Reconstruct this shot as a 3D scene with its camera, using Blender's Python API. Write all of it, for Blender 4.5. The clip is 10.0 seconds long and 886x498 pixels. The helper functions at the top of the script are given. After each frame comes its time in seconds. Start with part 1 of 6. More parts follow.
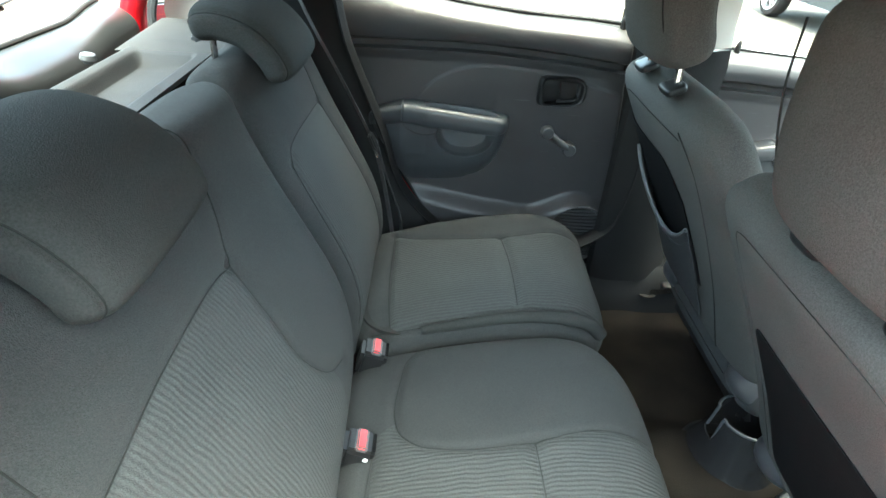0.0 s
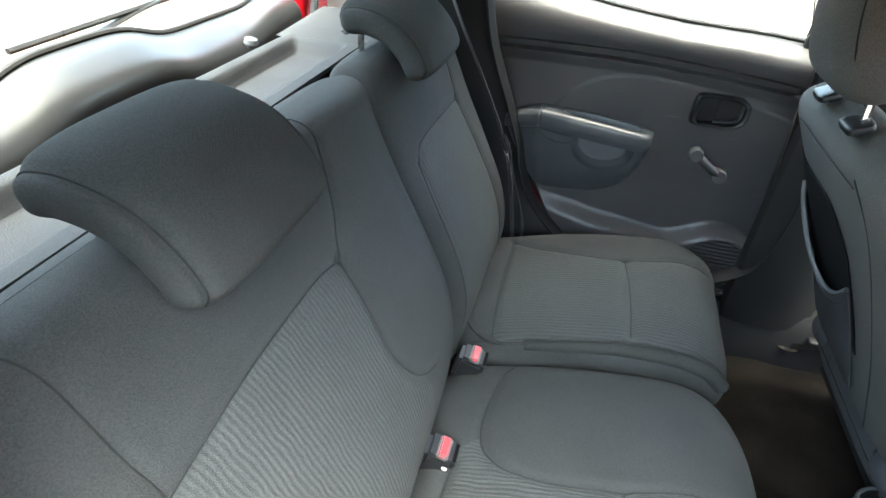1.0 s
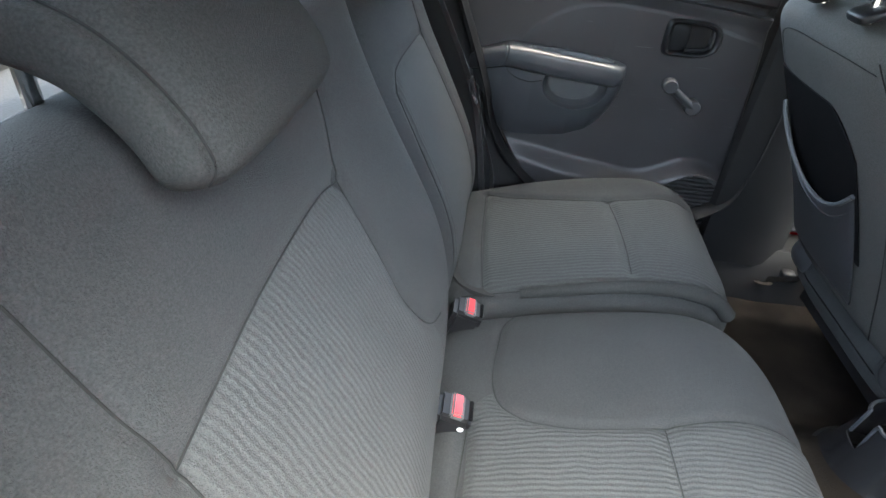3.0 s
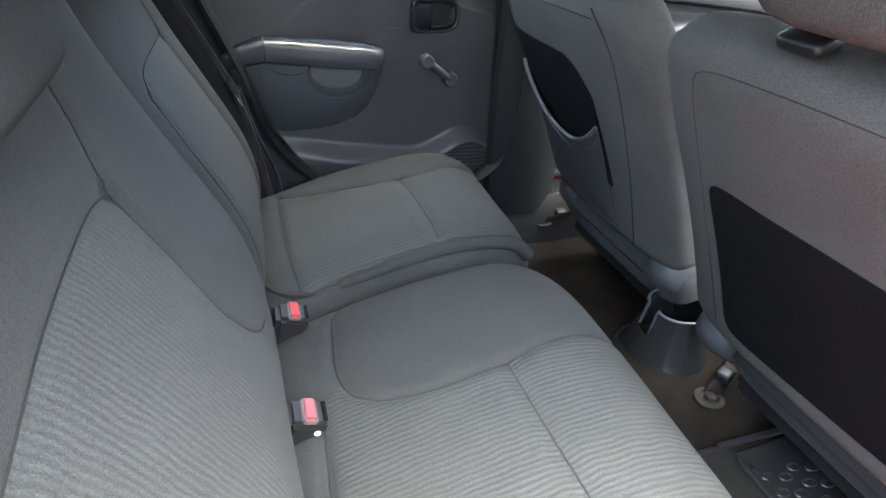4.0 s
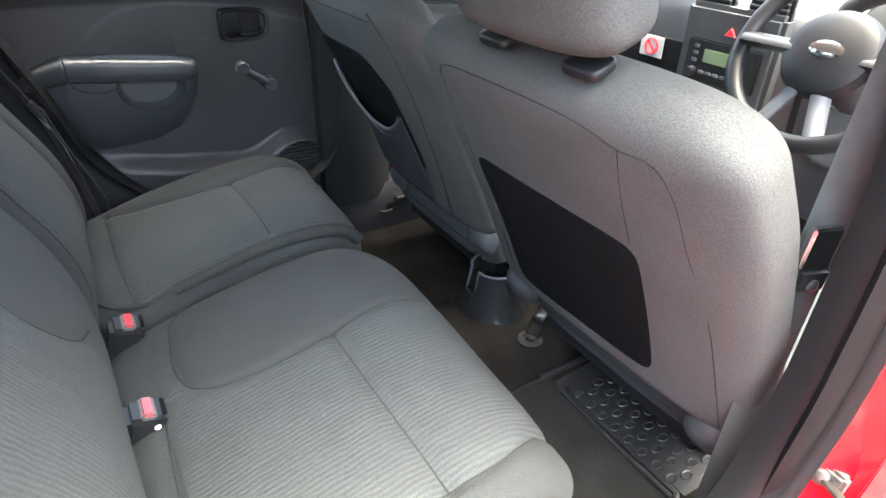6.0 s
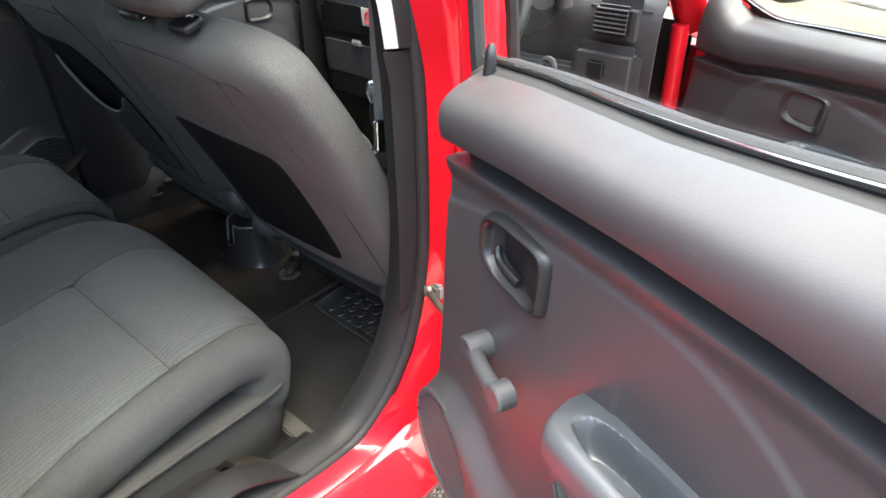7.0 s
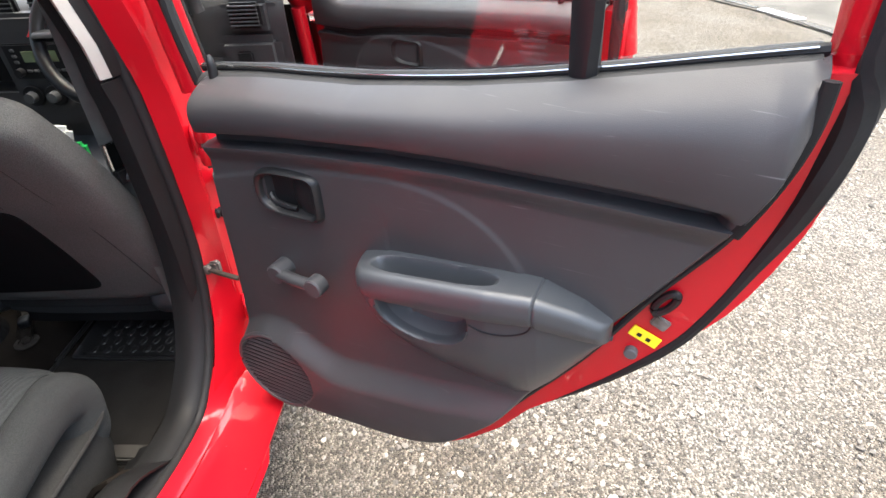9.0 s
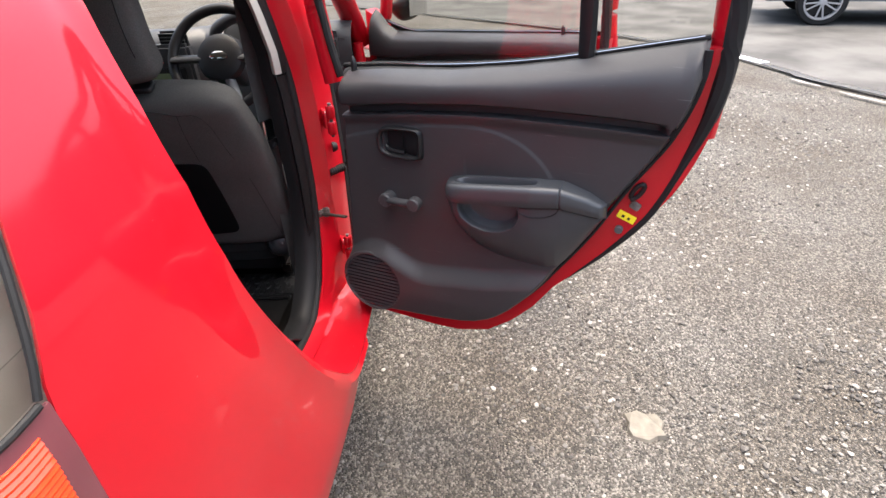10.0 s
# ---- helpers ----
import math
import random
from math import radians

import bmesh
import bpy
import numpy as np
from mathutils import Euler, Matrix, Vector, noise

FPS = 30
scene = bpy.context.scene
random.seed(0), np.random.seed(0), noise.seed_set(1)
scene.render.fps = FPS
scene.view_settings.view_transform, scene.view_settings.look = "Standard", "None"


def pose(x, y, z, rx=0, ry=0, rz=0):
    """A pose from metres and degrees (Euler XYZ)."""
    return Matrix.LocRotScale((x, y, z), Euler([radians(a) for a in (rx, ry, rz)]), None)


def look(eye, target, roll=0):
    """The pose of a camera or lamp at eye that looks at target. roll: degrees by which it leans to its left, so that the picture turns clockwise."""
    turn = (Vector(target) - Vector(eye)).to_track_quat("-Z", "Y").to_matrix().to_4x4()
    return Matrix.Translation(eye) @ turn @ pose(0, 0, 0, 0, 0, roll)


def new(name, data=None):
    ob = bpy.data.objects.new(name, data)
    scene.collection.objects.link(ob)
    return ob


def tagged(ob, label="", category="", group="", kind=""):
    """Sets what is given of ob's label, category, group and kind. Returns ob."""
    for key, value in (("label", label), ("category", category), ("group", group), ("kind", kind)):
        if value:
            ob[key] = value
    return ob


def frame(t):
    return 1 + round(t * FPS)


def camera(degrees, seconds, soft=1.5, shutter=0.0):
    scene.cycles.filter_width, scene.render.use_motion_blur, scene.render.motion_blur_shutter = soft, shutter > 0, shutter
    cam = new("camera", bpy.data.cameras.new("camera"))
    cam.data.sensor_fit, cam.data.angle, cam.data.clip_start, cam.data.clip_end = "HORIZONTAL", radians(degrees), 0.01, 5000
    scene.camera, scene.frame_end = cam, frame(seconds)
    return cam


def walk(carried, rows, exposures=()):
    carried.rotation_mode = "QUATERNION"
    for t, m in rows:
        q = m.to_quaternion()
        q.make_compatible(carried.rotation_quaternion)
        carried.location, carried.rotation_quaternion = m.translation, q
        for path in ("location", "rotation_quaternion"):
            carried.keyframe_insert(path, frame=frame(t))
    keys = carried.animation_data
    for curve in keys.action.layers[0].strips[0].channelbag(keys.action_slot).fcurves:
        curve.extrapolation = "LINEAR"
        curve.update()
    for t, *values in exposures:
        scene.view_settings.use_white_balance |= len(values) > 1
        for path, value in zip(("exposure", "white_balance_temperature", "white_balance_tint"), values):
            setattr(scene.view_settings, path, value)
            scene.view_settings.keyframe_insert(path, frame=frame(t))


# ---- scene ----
cam = camera(76.2, 10.0)
PATH = [
    (0, (0.085, -0.767, 1.395), (0.168, 0.907, 0.304), 4.4),
    (0.5, (0.1, -0.738, 1.408), (-0.091, 0.907, 0.287), 4.4),
    (1, (0.102, -0.721, 1.41), (-0.248, 0.881, 0.264), 4.5),
    (1.5, (0.104, -0.706, 1.408), (-0.344, 0.859, 0.246), 4.4),
    (2, (0.093, -0.68, 1.394), (-0.412, 0.854, 0.215), 4.5),
    (2.2, (0.073, -0.681, 1.373), (-0.429, 0.849, 0.187), 4.4),
    (3.3, (-0.022, -0.703, 1.227), (0.131, 0.951, 0.113), 5.0),
    (3.5, (-0.026, -0.705, 1.219), (0.282, 0.938, 0.122), 4.7),
    (4, (-0.029, -0.704, 1.211), (0.571, 0.877, 0.143), 4.0),
    (4.5, (-0.028, -0.699, 1.208), (0.746, 0.812, 0.152), 3.6),
    (5, (-0.026, -0.705, 1.217), (0.843, 0.753, 0.16), 3.2),
    (5.2, (-0.029, -0.706, 1.219), (0.872, 0.734, 0.164), 3.3),
    (6.3, (0.07, -0.987, 1.272), (1.072, 0.376, 0.205), 2.7),
    (6.5, (0.085, -1.093, 1.279), (1.148, 0.222, 0.211), 2.3),
    (7, (0.061, -1.274, 1.282), (1.374, -0.209, 0.212), 1.3),
    (7.5, (-0.005, -1.329, 1.281), (1.534, -0.65, 0.198), -0.1),
    (8, (-0.05, -1.329, 1.297), (1.581, -0.975, 0.194), -1.5),
    (8.5, (-0.121, -1.321, 1.315), (1.523, -1.141, 0.19), -2.4),
    (9, (-0.263, -1.296, 1.366), (1.386, -1.202, 0.239), -2.8),
    (9.5, (-0.532, -1.291, 1.399), (1.138, -1.222, 0.3), -3.0),
    (10, (-0.822, -1.161, 1.405), (0.915, -1.097, 0.417), -2.6),
]
walk(cam, [(t, look(eye, target, roll)) for t, eye, target, roll in PATH], [(0, 5.3, 6500, -14), (1.5, 5.36, 6500, -3), (2, 5.3, 6500, -1), (3.5, 5.35, 6500, 0), (5, 5.46, 6500, 0), (6.5, 4.78, 6500, 0), (7, 4.0, 6500, -1), (7.5, 3.68, 6500, -1), (8, 3.46, 6500, -1), (8.5, 3.31, 6500, 0), (9, 3.07, 6500, 4), (9.5, 2.70, 6500, 6), (10, 2.35, 6500, 8)])

# ---- world and light ----
world = bpy.data.worlds.new("world")
scene.world = world
world.use_nodes = True
wn = world.node_tree.nodes
sky = wn.new("ShaderNodeTexSky")
sky.sky_type, sky.sun_disc = "NISHITA", False
sky.sun_elevation, sky.sun_rotation = radians(79), radians(149)
sky.air_density, sky.dust_density, sky.ozone_density = 1.0, 7.0, 0.6
wn["Background"].inputs[1].default_value = 0.15
world.node_tree.links.new(sky.outputs[0], wn["Background"].inputs[0])
sun = new("sun", bpy.data.lights.new("sun", "SUN"))
sun.data.energy, sun.data.angle, sun.data.color = 0.7, radians(90), (1.0, 0.98, 0.95)
sun.matrix_world = look((0.9, -1.5, 8.85), (0, 0, 0))


# ---- materials ----
def material(name, colour, rough=0.6, metal=0.0, second=None, scale=20.0, bump=0.0, bump_scale=200.0, coat=0.0, spec=0.5, mottle=0.5):
    """Base colour mottled with a second one by noise, with fine relief."""
    m = bpy.data.materials.new(name)
    m.use_nodes = True
    n, l = m.node_tree.nodes, m.node_tree.links
    b = n["Principled BSDF"]
    b.inputs["Roughness"].default_value, b.inputs["Metallic"].default_value = rough, metal
    b.inputs["Coat Weight"].default_value, b.inputs["Coat Roughness"].default_value = coat, 0.03
    b.inputs["Specular IOR Level"].default_value = spec
    tc = n.new("ShaderNodeTexCoord")
    no = n.new("ShaderNodeTexNoise")
    no.inputs["Scale"].default_value, no.inputs["Detail"].default_value = scale, 6.0
    l.new(tc.outputs["Object"], no.inputs["Vector"])
    ramp = n.new("ShaderNodeValToRGB")
    ramp.color_ramp.elements[0].position, ramp.color_ramp.elements[1].position = 0.5 - mottle / 2, 0.5 + mottle / 2
    second = second or tuple(c * 0.75 for c in colour)
    ramp.color_ramp.elements[0].color, ramp.color_ramp.elements[1].color = (*second, 1), (*colour, 1)
    l.new(no.outputs["Fac"], ramp.inputs["Fac"])
    l.new(ramp.outputs["Color"], b.inputs["Base Color"])
    if bump:
        fine = n.new("ShaderNodeTexNoise")
        fine.inputs["Scale"].default_value, fine.inputs["Detail"].default_value = bump_scale, 3.0
        l.new(tc.outputs["Object"], fine.inputs["Vector"])
        bp = n.new("ShaderNodeBump")
        bp.inputs["Strength"].default_value, bp.inputs["Distance"].default_value = bump, 0.002
        l.new(fine.outputs["Fac"], bp.inputs["Height"])
        l.new(bp.outputs["Normal"], b.inputs["Normal"])
    return m


def fabric_material(name, colour, rib_colour, axis, pitch=0.009):
    """Woven seat cloth; inside the sewn insert (attribute 'insert' above 0) it is ribbed along the seat."""
    m = material(name, colour, 0.95, 0, tuple(c * 0.8 for c in colour), 9.0, spec=0.15)
    n, l = m.node_tree.nodes, m.node_tree.links
    b = n["Principled BSDF"]
    b.inputs["Sheen Weight"].default_value, b.inputs["Sheen Roughness"].default_value = 0.03, 0.5
    tc = n.new("ShaderNodeTexCoord")
    sep = n.new("ShaderNodeSeparateXYZ")
    l.new(tc.outputs["Object"], sep.inputs[0])
    warp = n.new("ShaderNodeTexNoise")
    warp.inputs["Scale"].default_value = 25.0
    l.new(tc.outputs["Object"], warp.inputs["Vector"])
    wob = n.new("ShaderNodeMath"); wob.operation = "MULTIPLY_ADD"
    wob.inputs[1].default_value = 0.010
    l.new(warp.outputs["Fac"], wob.inputs[0])
    l.new(sep.outputs[axis], wob.inputs[2])
    ph = n.new("ShaderNodeMath"); ph.operation = "MULTIPLY"; ph.inputs[1].default_value = 2 * math.pi / pitch
    l.new(wob.outputs[0], ph.inputs[0])
    si = n.new("ShaderNodeMath"); si.operation = "SINE"
    l.new(ph.outputs[0], si.inputs[0])
    at = n.new("ShaderNodeAttribute"); at.attribute_name = "insert"
    gt = n.new("ShaderNodeMath"); gt.operation = "GREATER_THAN"; gt.inputs[1].default_value = 0.0
    l.new(at.outputs["Fac"], gt.inputs[0])
    rib = n.new("ShaderNodeMath"); rib.operation = "MULTIPLY"
    l.new(si.outputs[0], rib.inputs[0]); l.new(gt.outputs[0], rib.inputs[1])
    weave = n.new("ShaderNodeTexNoise")
    weave.inputs["Scale"].default_value, weave.inputs["Detail"].default_value = 700.0, 2.0
    l.new(tc.outputs["Object"], weave.inputs["Vector"])
    mix = n.new("ShaderNodeMath"); mix.operation = "MULTIPLY_ADD"; mix.inputs[1].default_value = 0.32
    l.new(rib.outputs[0], mix.inputs[0]); l.new(weave.outputs["Fac"], mix.inputs[2])
    bp = n.new("ShaderNodeBump")
    bp.inputs["Strength"].default_value, bp.inputs["Distance"].default_value = 0.6, 0.0022
    l.new(mix.outputs[0], bp.inputs["Height"]); l.new(bp.outputs["Normal"], b.inputs["Normal"])
    old = b.inputs["Base Color"].links[0].from_socket
    cm = n.new("ShaderNodeMix"); cm.data_type = "RGBA"
    cm.inputs["B"].default_value = (*rib_colour, 1)
    l.new(old, cm.inputs["A"])
    rr = n.new("ShaderNodeMath"); rr.operation = "MULTIPLY_ADD"; rr.inputs[1].default_value = 0.2; rr.inputs[2].default_value = 0.42
    l.new(si.outputs[0], rr.inputs[0])
    fr = n.new("ShaderNodeMath"); fr.operation = "MULTIPLY"
    l.new(rr.outputs[0], fr.inputs[0]); l.new(gt.outputs[0], fr.inputs[1])
    l.new(fr.outputs[0], cm.inputs["Factor"])
    kn = n.new("ShaderNodeTexNoise")
    kn.inputs["Scale"].default_value, kn.inputs["Detail"].default_value = 480.0, 3.0
    l.new(tc.outputs["Object"], kn.inputs["Vector"])
    kr = n.new("ShaderNodeMapRange")
    kr.inputs["From Min"].default_value, kr.inputs["From Max"].default_value, kr.inputs["To Min"].default_value, kr.inputs["To Max"].default_value = 0.3, 0.7, 0.78, 1.22
    l.new(kn.outputs["Fac"], kr.inputs["Value"])
    sp = n.new("ShaderNodeMix"); sp.data_type = "RGBA"; sp.blend_type = "MULTIPLY"; sp.inputs["Factor"].default_value = 1.0
    l.new(cm.outputs["Result"], sp.inputs["A"]); l.new(kr.outputs[0], sp.inputs["B"])
    l.new(sp.outputs["Result"], b.inputs["Base Color"])
    return m


def knit(m, scale=480.0):
    """Fine light and dark loops over a plain cloth."""
    n, l = m.node_tree.nodes, m.node_tree.links
    bs = n["Principled BSDF"]
    old = bs.inputs["Base Color"].links[0].from_socket
    tc = n.new("ShaderNodeTexCoord")
    kn = n.new("ShaderNodeTexNoise")
    kn.inputs["Scale"].default_value, kn.inputs["Detail"].default_value = scale, 3.0
    l.new(tc.outputs["Object"], kn.inputs["Vector"])
    kr = n.new("ShaderNodeMapRange")
    kr.inputs["From Min"].default_value, kr.inputs["From Max"].default_value, kr.inputs["To Min"].default_value, kr.inputs["To Max"].default_value = 0.3, 0.7, 0.78, 1.22
    l.new(kn.outputs["Fac"], kr.inputs["Value"])
    sp = n.new("ShaderNodeMix"); sp.data_type = "RGBA"; sp.blend_type = "MULTIPLY"; sp.inputs["Factor"].default_value = 1.0
    l.new(old, sp.inputs["A"]); l.new(kr.outputs[0], sp.inputs["B"])
    l.new(sp.outputs["Result"], bs.inputs["Base Color"])
    return m


CLOTH = fabric_material("seat_cloth", (0.035, 0.037, 0.038), (0.058, 0.062, 0.062), 1, 0.008)
CLOTH_PLAIN = material("plain_cloth", (0.032, 0.034, 0.033), 0.95, 0, (0.025, 0.026, 0.026), 9, 0.5, 700, spec=0.15)
CLOTH_FRONT = material("front_seat_cloth", (0.078, 0.077, 0.073), 0.95, 0, (0.060, 0.060, 0.057), 7, 0.6, 600, spec=0.15)
THREAD = material("dark_thread", (0.024, 0.025, 0.025), 1.0, 0, (0.017, 0.017, 0.017), 60, spec=0.1)
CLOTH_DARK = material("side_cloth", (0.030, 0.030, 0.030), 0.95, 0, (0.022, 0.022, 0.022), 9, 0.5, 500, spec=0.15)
for cl in (CLOTH_PLAIN, CLOTH_FRONT, CLOTH_DARK):
    knit(cl)
PLASTIC = material("grained_plastic", (0.042, 0.043, 0.046), 0.40, 0, (0.033, 0.033, 0.036), 6, 0.22, 800)
PLASTIC_SOFT = material("smooth_plastic", (0.041, 0.045, 0.050), 0.37, 0, (0.035, 0.038, 0.043), 8, 0.12, 900)
PLASTIC_DEEP = material("smooth_black_plastic", (0.018, 0.019, 0.020), 0.30, 0, (0.014, 0.015, 0.016), 8, 0.10, 900, spec=0.5)
PLASTIC_GREY = material("grey_plastic", (0.080, 0.084, 0.088), 0.5, 0, (0.064, 0.067, 0.071), 8, 0.2, 500)
BLACK = material("black_plastic", (0.011, 0.011, 0.012), 0.42, 0, (0.008, 0.008, 0.009), 15, spec=0.35)
TRIM_DARK = material("dark_trim_plastic", (0.012, 0.012, 0.0125), 0.5, 0, (0.009, 0.009, 0.0095), 8, 0.25, 600, spec=0.17)
VINYL = material("black_vinyl", (0.0045, 0.0045, 0.005), 0.8, 0, (0.003, 0.003, 0.0035), 15, 0.3, 300, spec=0.12)
GLOSS_BLACK = material("glossy_black_plastic", (0.014, 0.014, 0.015), 0.27, 0, (0.010, 0.010, 0.011), 15, spec=0.5)
SHELF = material("textured_shelf", (0.052, 0.053, 0.055), 0.8, 0, (0.040, 0.041, 0.043), 12, 0.5, 500, spec=0.15)
RUBBER = material("rubber", (0.012, 0.012, 0.013), 0.65, 0, (0.008, 0.008, 0.008), 30, 0.2, 200, spec=0.3)
MAT_RUBBER = material("mat_rubber", (0.018, 0.018, 0.019), 0.38, 0, (0.013, 0.013, 0.013), 30, 0.2, 200)
BEIGE = material("beige_trim", (0.44, 0.42, 0.38), 0.7, 0, (0.45, 0.43, 0.39), 8, 0.2, 300, spec=0.3)
RED = material("red_paint", (0.44, 0.003, 0.012), 0.45, 0, (0.405, 0.003, 0.011), 3, coat=0.7, spec=0.15)
CARPET = material("carpet", (0.022, 0.018, 0.0145), 1.0, 0, (0.007, 0.006, 0.0055), 9, 1.0, 500, spec=0.06)
MATFELT = material("mat_felt", (0.022, 0.021, 0.02), 1.0, 0, (0.014, 0.013, 0.012), 18, 1.0, 600, spec=0.1)
CHROME = material("chrome", (0.7, 0.7, 0.7), 0.15, 1.0, (0.6, 0.6, 0.6), 20)
WORN = material("worn_zinc", (0.20, 0.19, 0.18), 0.5, 0.3, (0.07, 0.06, 0.05), 50, mottle=0.3)
STEEL = material("worn_steel", (0.034, 0.029, 0.025), 0.6, 0, (0.014, 0.010, 0.007), 60, mottle=0.25, spec=0.25)
def weathered(m):
    """Dull dust film and tiny pale chips over the paint."""
    n, l = m.node_tree.nodes, m.node_tree.links
    bs = n["Principled BSDF"]
    old = bs.inputs["Base Color"].links[0].from_socket
    tc = n.new("ShaderNodeTexCoord")
    ch = n.new("ShaderNodeTexNoise"); ch.inputs["Scale"].default_value, ch.inputs["Detail"].default_value = 70.0, 2.0
    l.new(tc.outputs["Object"], ch.inputs["Vector"])
    cr = n.new("ShaderNodeMapRange")
    cr.inputs["From Min"].default_value, cr.inputs["From Max"].default_value, cr.inputs["To Max"].default_value = 0.77, 0.80, 0.3
    l.new(ch.outputs["Fac"], cr.inputs["Value"])
    mx = n.new("ShaderNodeMix"); mx.data_type = "RGBA"; mx.inputs["B"].default_value = (0.45, 0.30, 0.28, 1)
    l.new(old, mx.inputs["A"]); l.new(cr.outputs[0], mx.inputs["Factor"])
    l.new(mx.outputs["Result"], bs.inputs["Base Color"])
    du = n.new("ShaderNodeTexNoise"); du.inputs["Scale"].default_value, du.inputs["Detail"].default_value = 6.0, 8.0
    l.new(tc.outputs["Object"], du.inputs["Vector"])
    dr = n.new("ShaderNodeMapRange")
    dr.inputs["From Min"].default_value, dr.inputs["From Max"].default_value, dr.inputs["To Min"].default_value, dr.inputs["To Max"].default_value = 0.35, 0.7, 0.02, 0.14
    l.new(du.outputs["Fac"], dr.inputs["Value"]); l.new(dr.outputs[0], bs.inputs["Coat Roughness"])
    return m


weathered(RED)
BUCKLE_RED = material("buckle_red", (0.75, 0.03, 0.04), 0.3, 0, (0.68, 0.025, 0.035), 30)
# Sticker white dimmed to grey: the shade on the dashboard is in the colour.
PAPER = material("shaded_sticker", (0.40, 0.39, 0.38), 0.7, 0, (0.33, 0.32, 0.31), 30)
WHITE = material("white_plastic", (0.8, 0.8, 0.78), 0.4, 0, (0.72, 0.72, 0.7), 30)
GREEN = material("green_plastic", (0.015, 0.26, 0.06), 0.4, 0, (0.015, 0.35, 0.07), 30)
YELLOW = material("yellow_sticker", (0.85, 0.7, 0.02), 0.5, 0, (0.8, 0.65, 0.02), 30)
LCD = material("display", (0.16, 0.2, 0.12), 0.25, 0, (0.14, 0.18, 0.1), 30)
LAMP_RED = material("lamp_red", (0.15, 0.035, 0.045), 0.15, 0, (0.12, 0.025, 0.035), 10, coat=1.0)
LAMP_ORANGE = material("lamp_orange", (0.85, 0.055, 0.008), 0.3, 0, (0.8, 0.045, 0.008), 10, coat=1.0)
BELT_DARK = material("dark_webbing", (0.055, 0.057, 0.054), 0.8, 0, (0.042, 0.044, 0.042), 60, 0.4, 900)
WEBBING = material("belt_webbing", (0.085, 0.086, 0.088), 0.75, 0, (0.07, 0.07, 0.072), 60, 0.4, 900)
CAR_DARK = material("dark_paint", (0.02, 0.022, 0.026), 0.3, 0, (0.017, 0.019, 0.022), 2, coat=1.0)
ALLOY = material("alloy", (0.42, 0.42, 0.43), 0.4, 0.4, (0.34, 0.34, 0.35), 10)
ASPHALT = material("asphalt", (0.112, 0.108, 0.102), 0.85, 0, (0.055, 0.053, 0.050), 1.3, 0.8, 60, spec=0.18, mottle=0.28)


def glass_material(name, tint=0.93):
    m = bpy.data.materials.new(name)
    m.use_nodes = True
    n, l = m.node_tree.nodes, m.node_tree.links
    n.remove(n["Principled BSDF"])
    tr, gl, mx, lw = n.new("ShaderNodeBsdfTransparent"), n.new("ShaderNodeBsdfGlossy"), n.new("ShaderNodeMixShader"), n.new("ShaderNodeLayerWeight")
    tr.inputs[0].default_value = (tint, tint, tint * 0.98, 1)
    gl.inputs["Roughness"].default_value = 0.01
    p5, ad = n.new("ShaderNodeMath"), n.new("ShaderNodeMath")
    p5.operation, p5.inputs[1].default_value = "POWER", 5.0
    ad.operation, ad.inputs[1].default_value, ad.inputs[2].default_value = "MULTIPLY_ADD", 0.9, 0.045
    l.new(lw.outputs["Facing"], p5.inputs[0]); l.new(p5.outputs[0], ad.inputs[0]); l.new(ad.outputs[0], mx.inputs[0])
    l.new(tr.outputs[0], mx.inputs[1]); l.new(gl.outputs[0], mx.inputs[2])
    l.new(mx.outputs[0], n["Material Output"].inputs[0])
    return m


GLASS = glass_material("glass")
GLASS_REAR = glass_material("tinted_glass", 0.86)


def etched_material():
    """Faint grey etching on glass: mostly clear."""
    m = bpy.data.materials.new("etched_mark")
    m.use_nodes = True
    n, l = m.node_tree.nodes, m.node_tree.links
    mx, tr = n.new("ShaderNodeMixShader"), n.new("ShaderNodeBsdfTransparent")
    mx.inputs[0].default_value = 0.035
    n["Principled BSDF"].inputs["Base Color"].default_value = (0.35, 0.35, 0.35, 1)
    l.new(tr.outputs[0], mx.inputs[1]); l.new(n["Principled BSDF"].outputs[0], mx.inputs[2])
    l.new(mx.outputs[0], n["Material Output"].inputs[0])
    return m


ETCHED = etched_material()


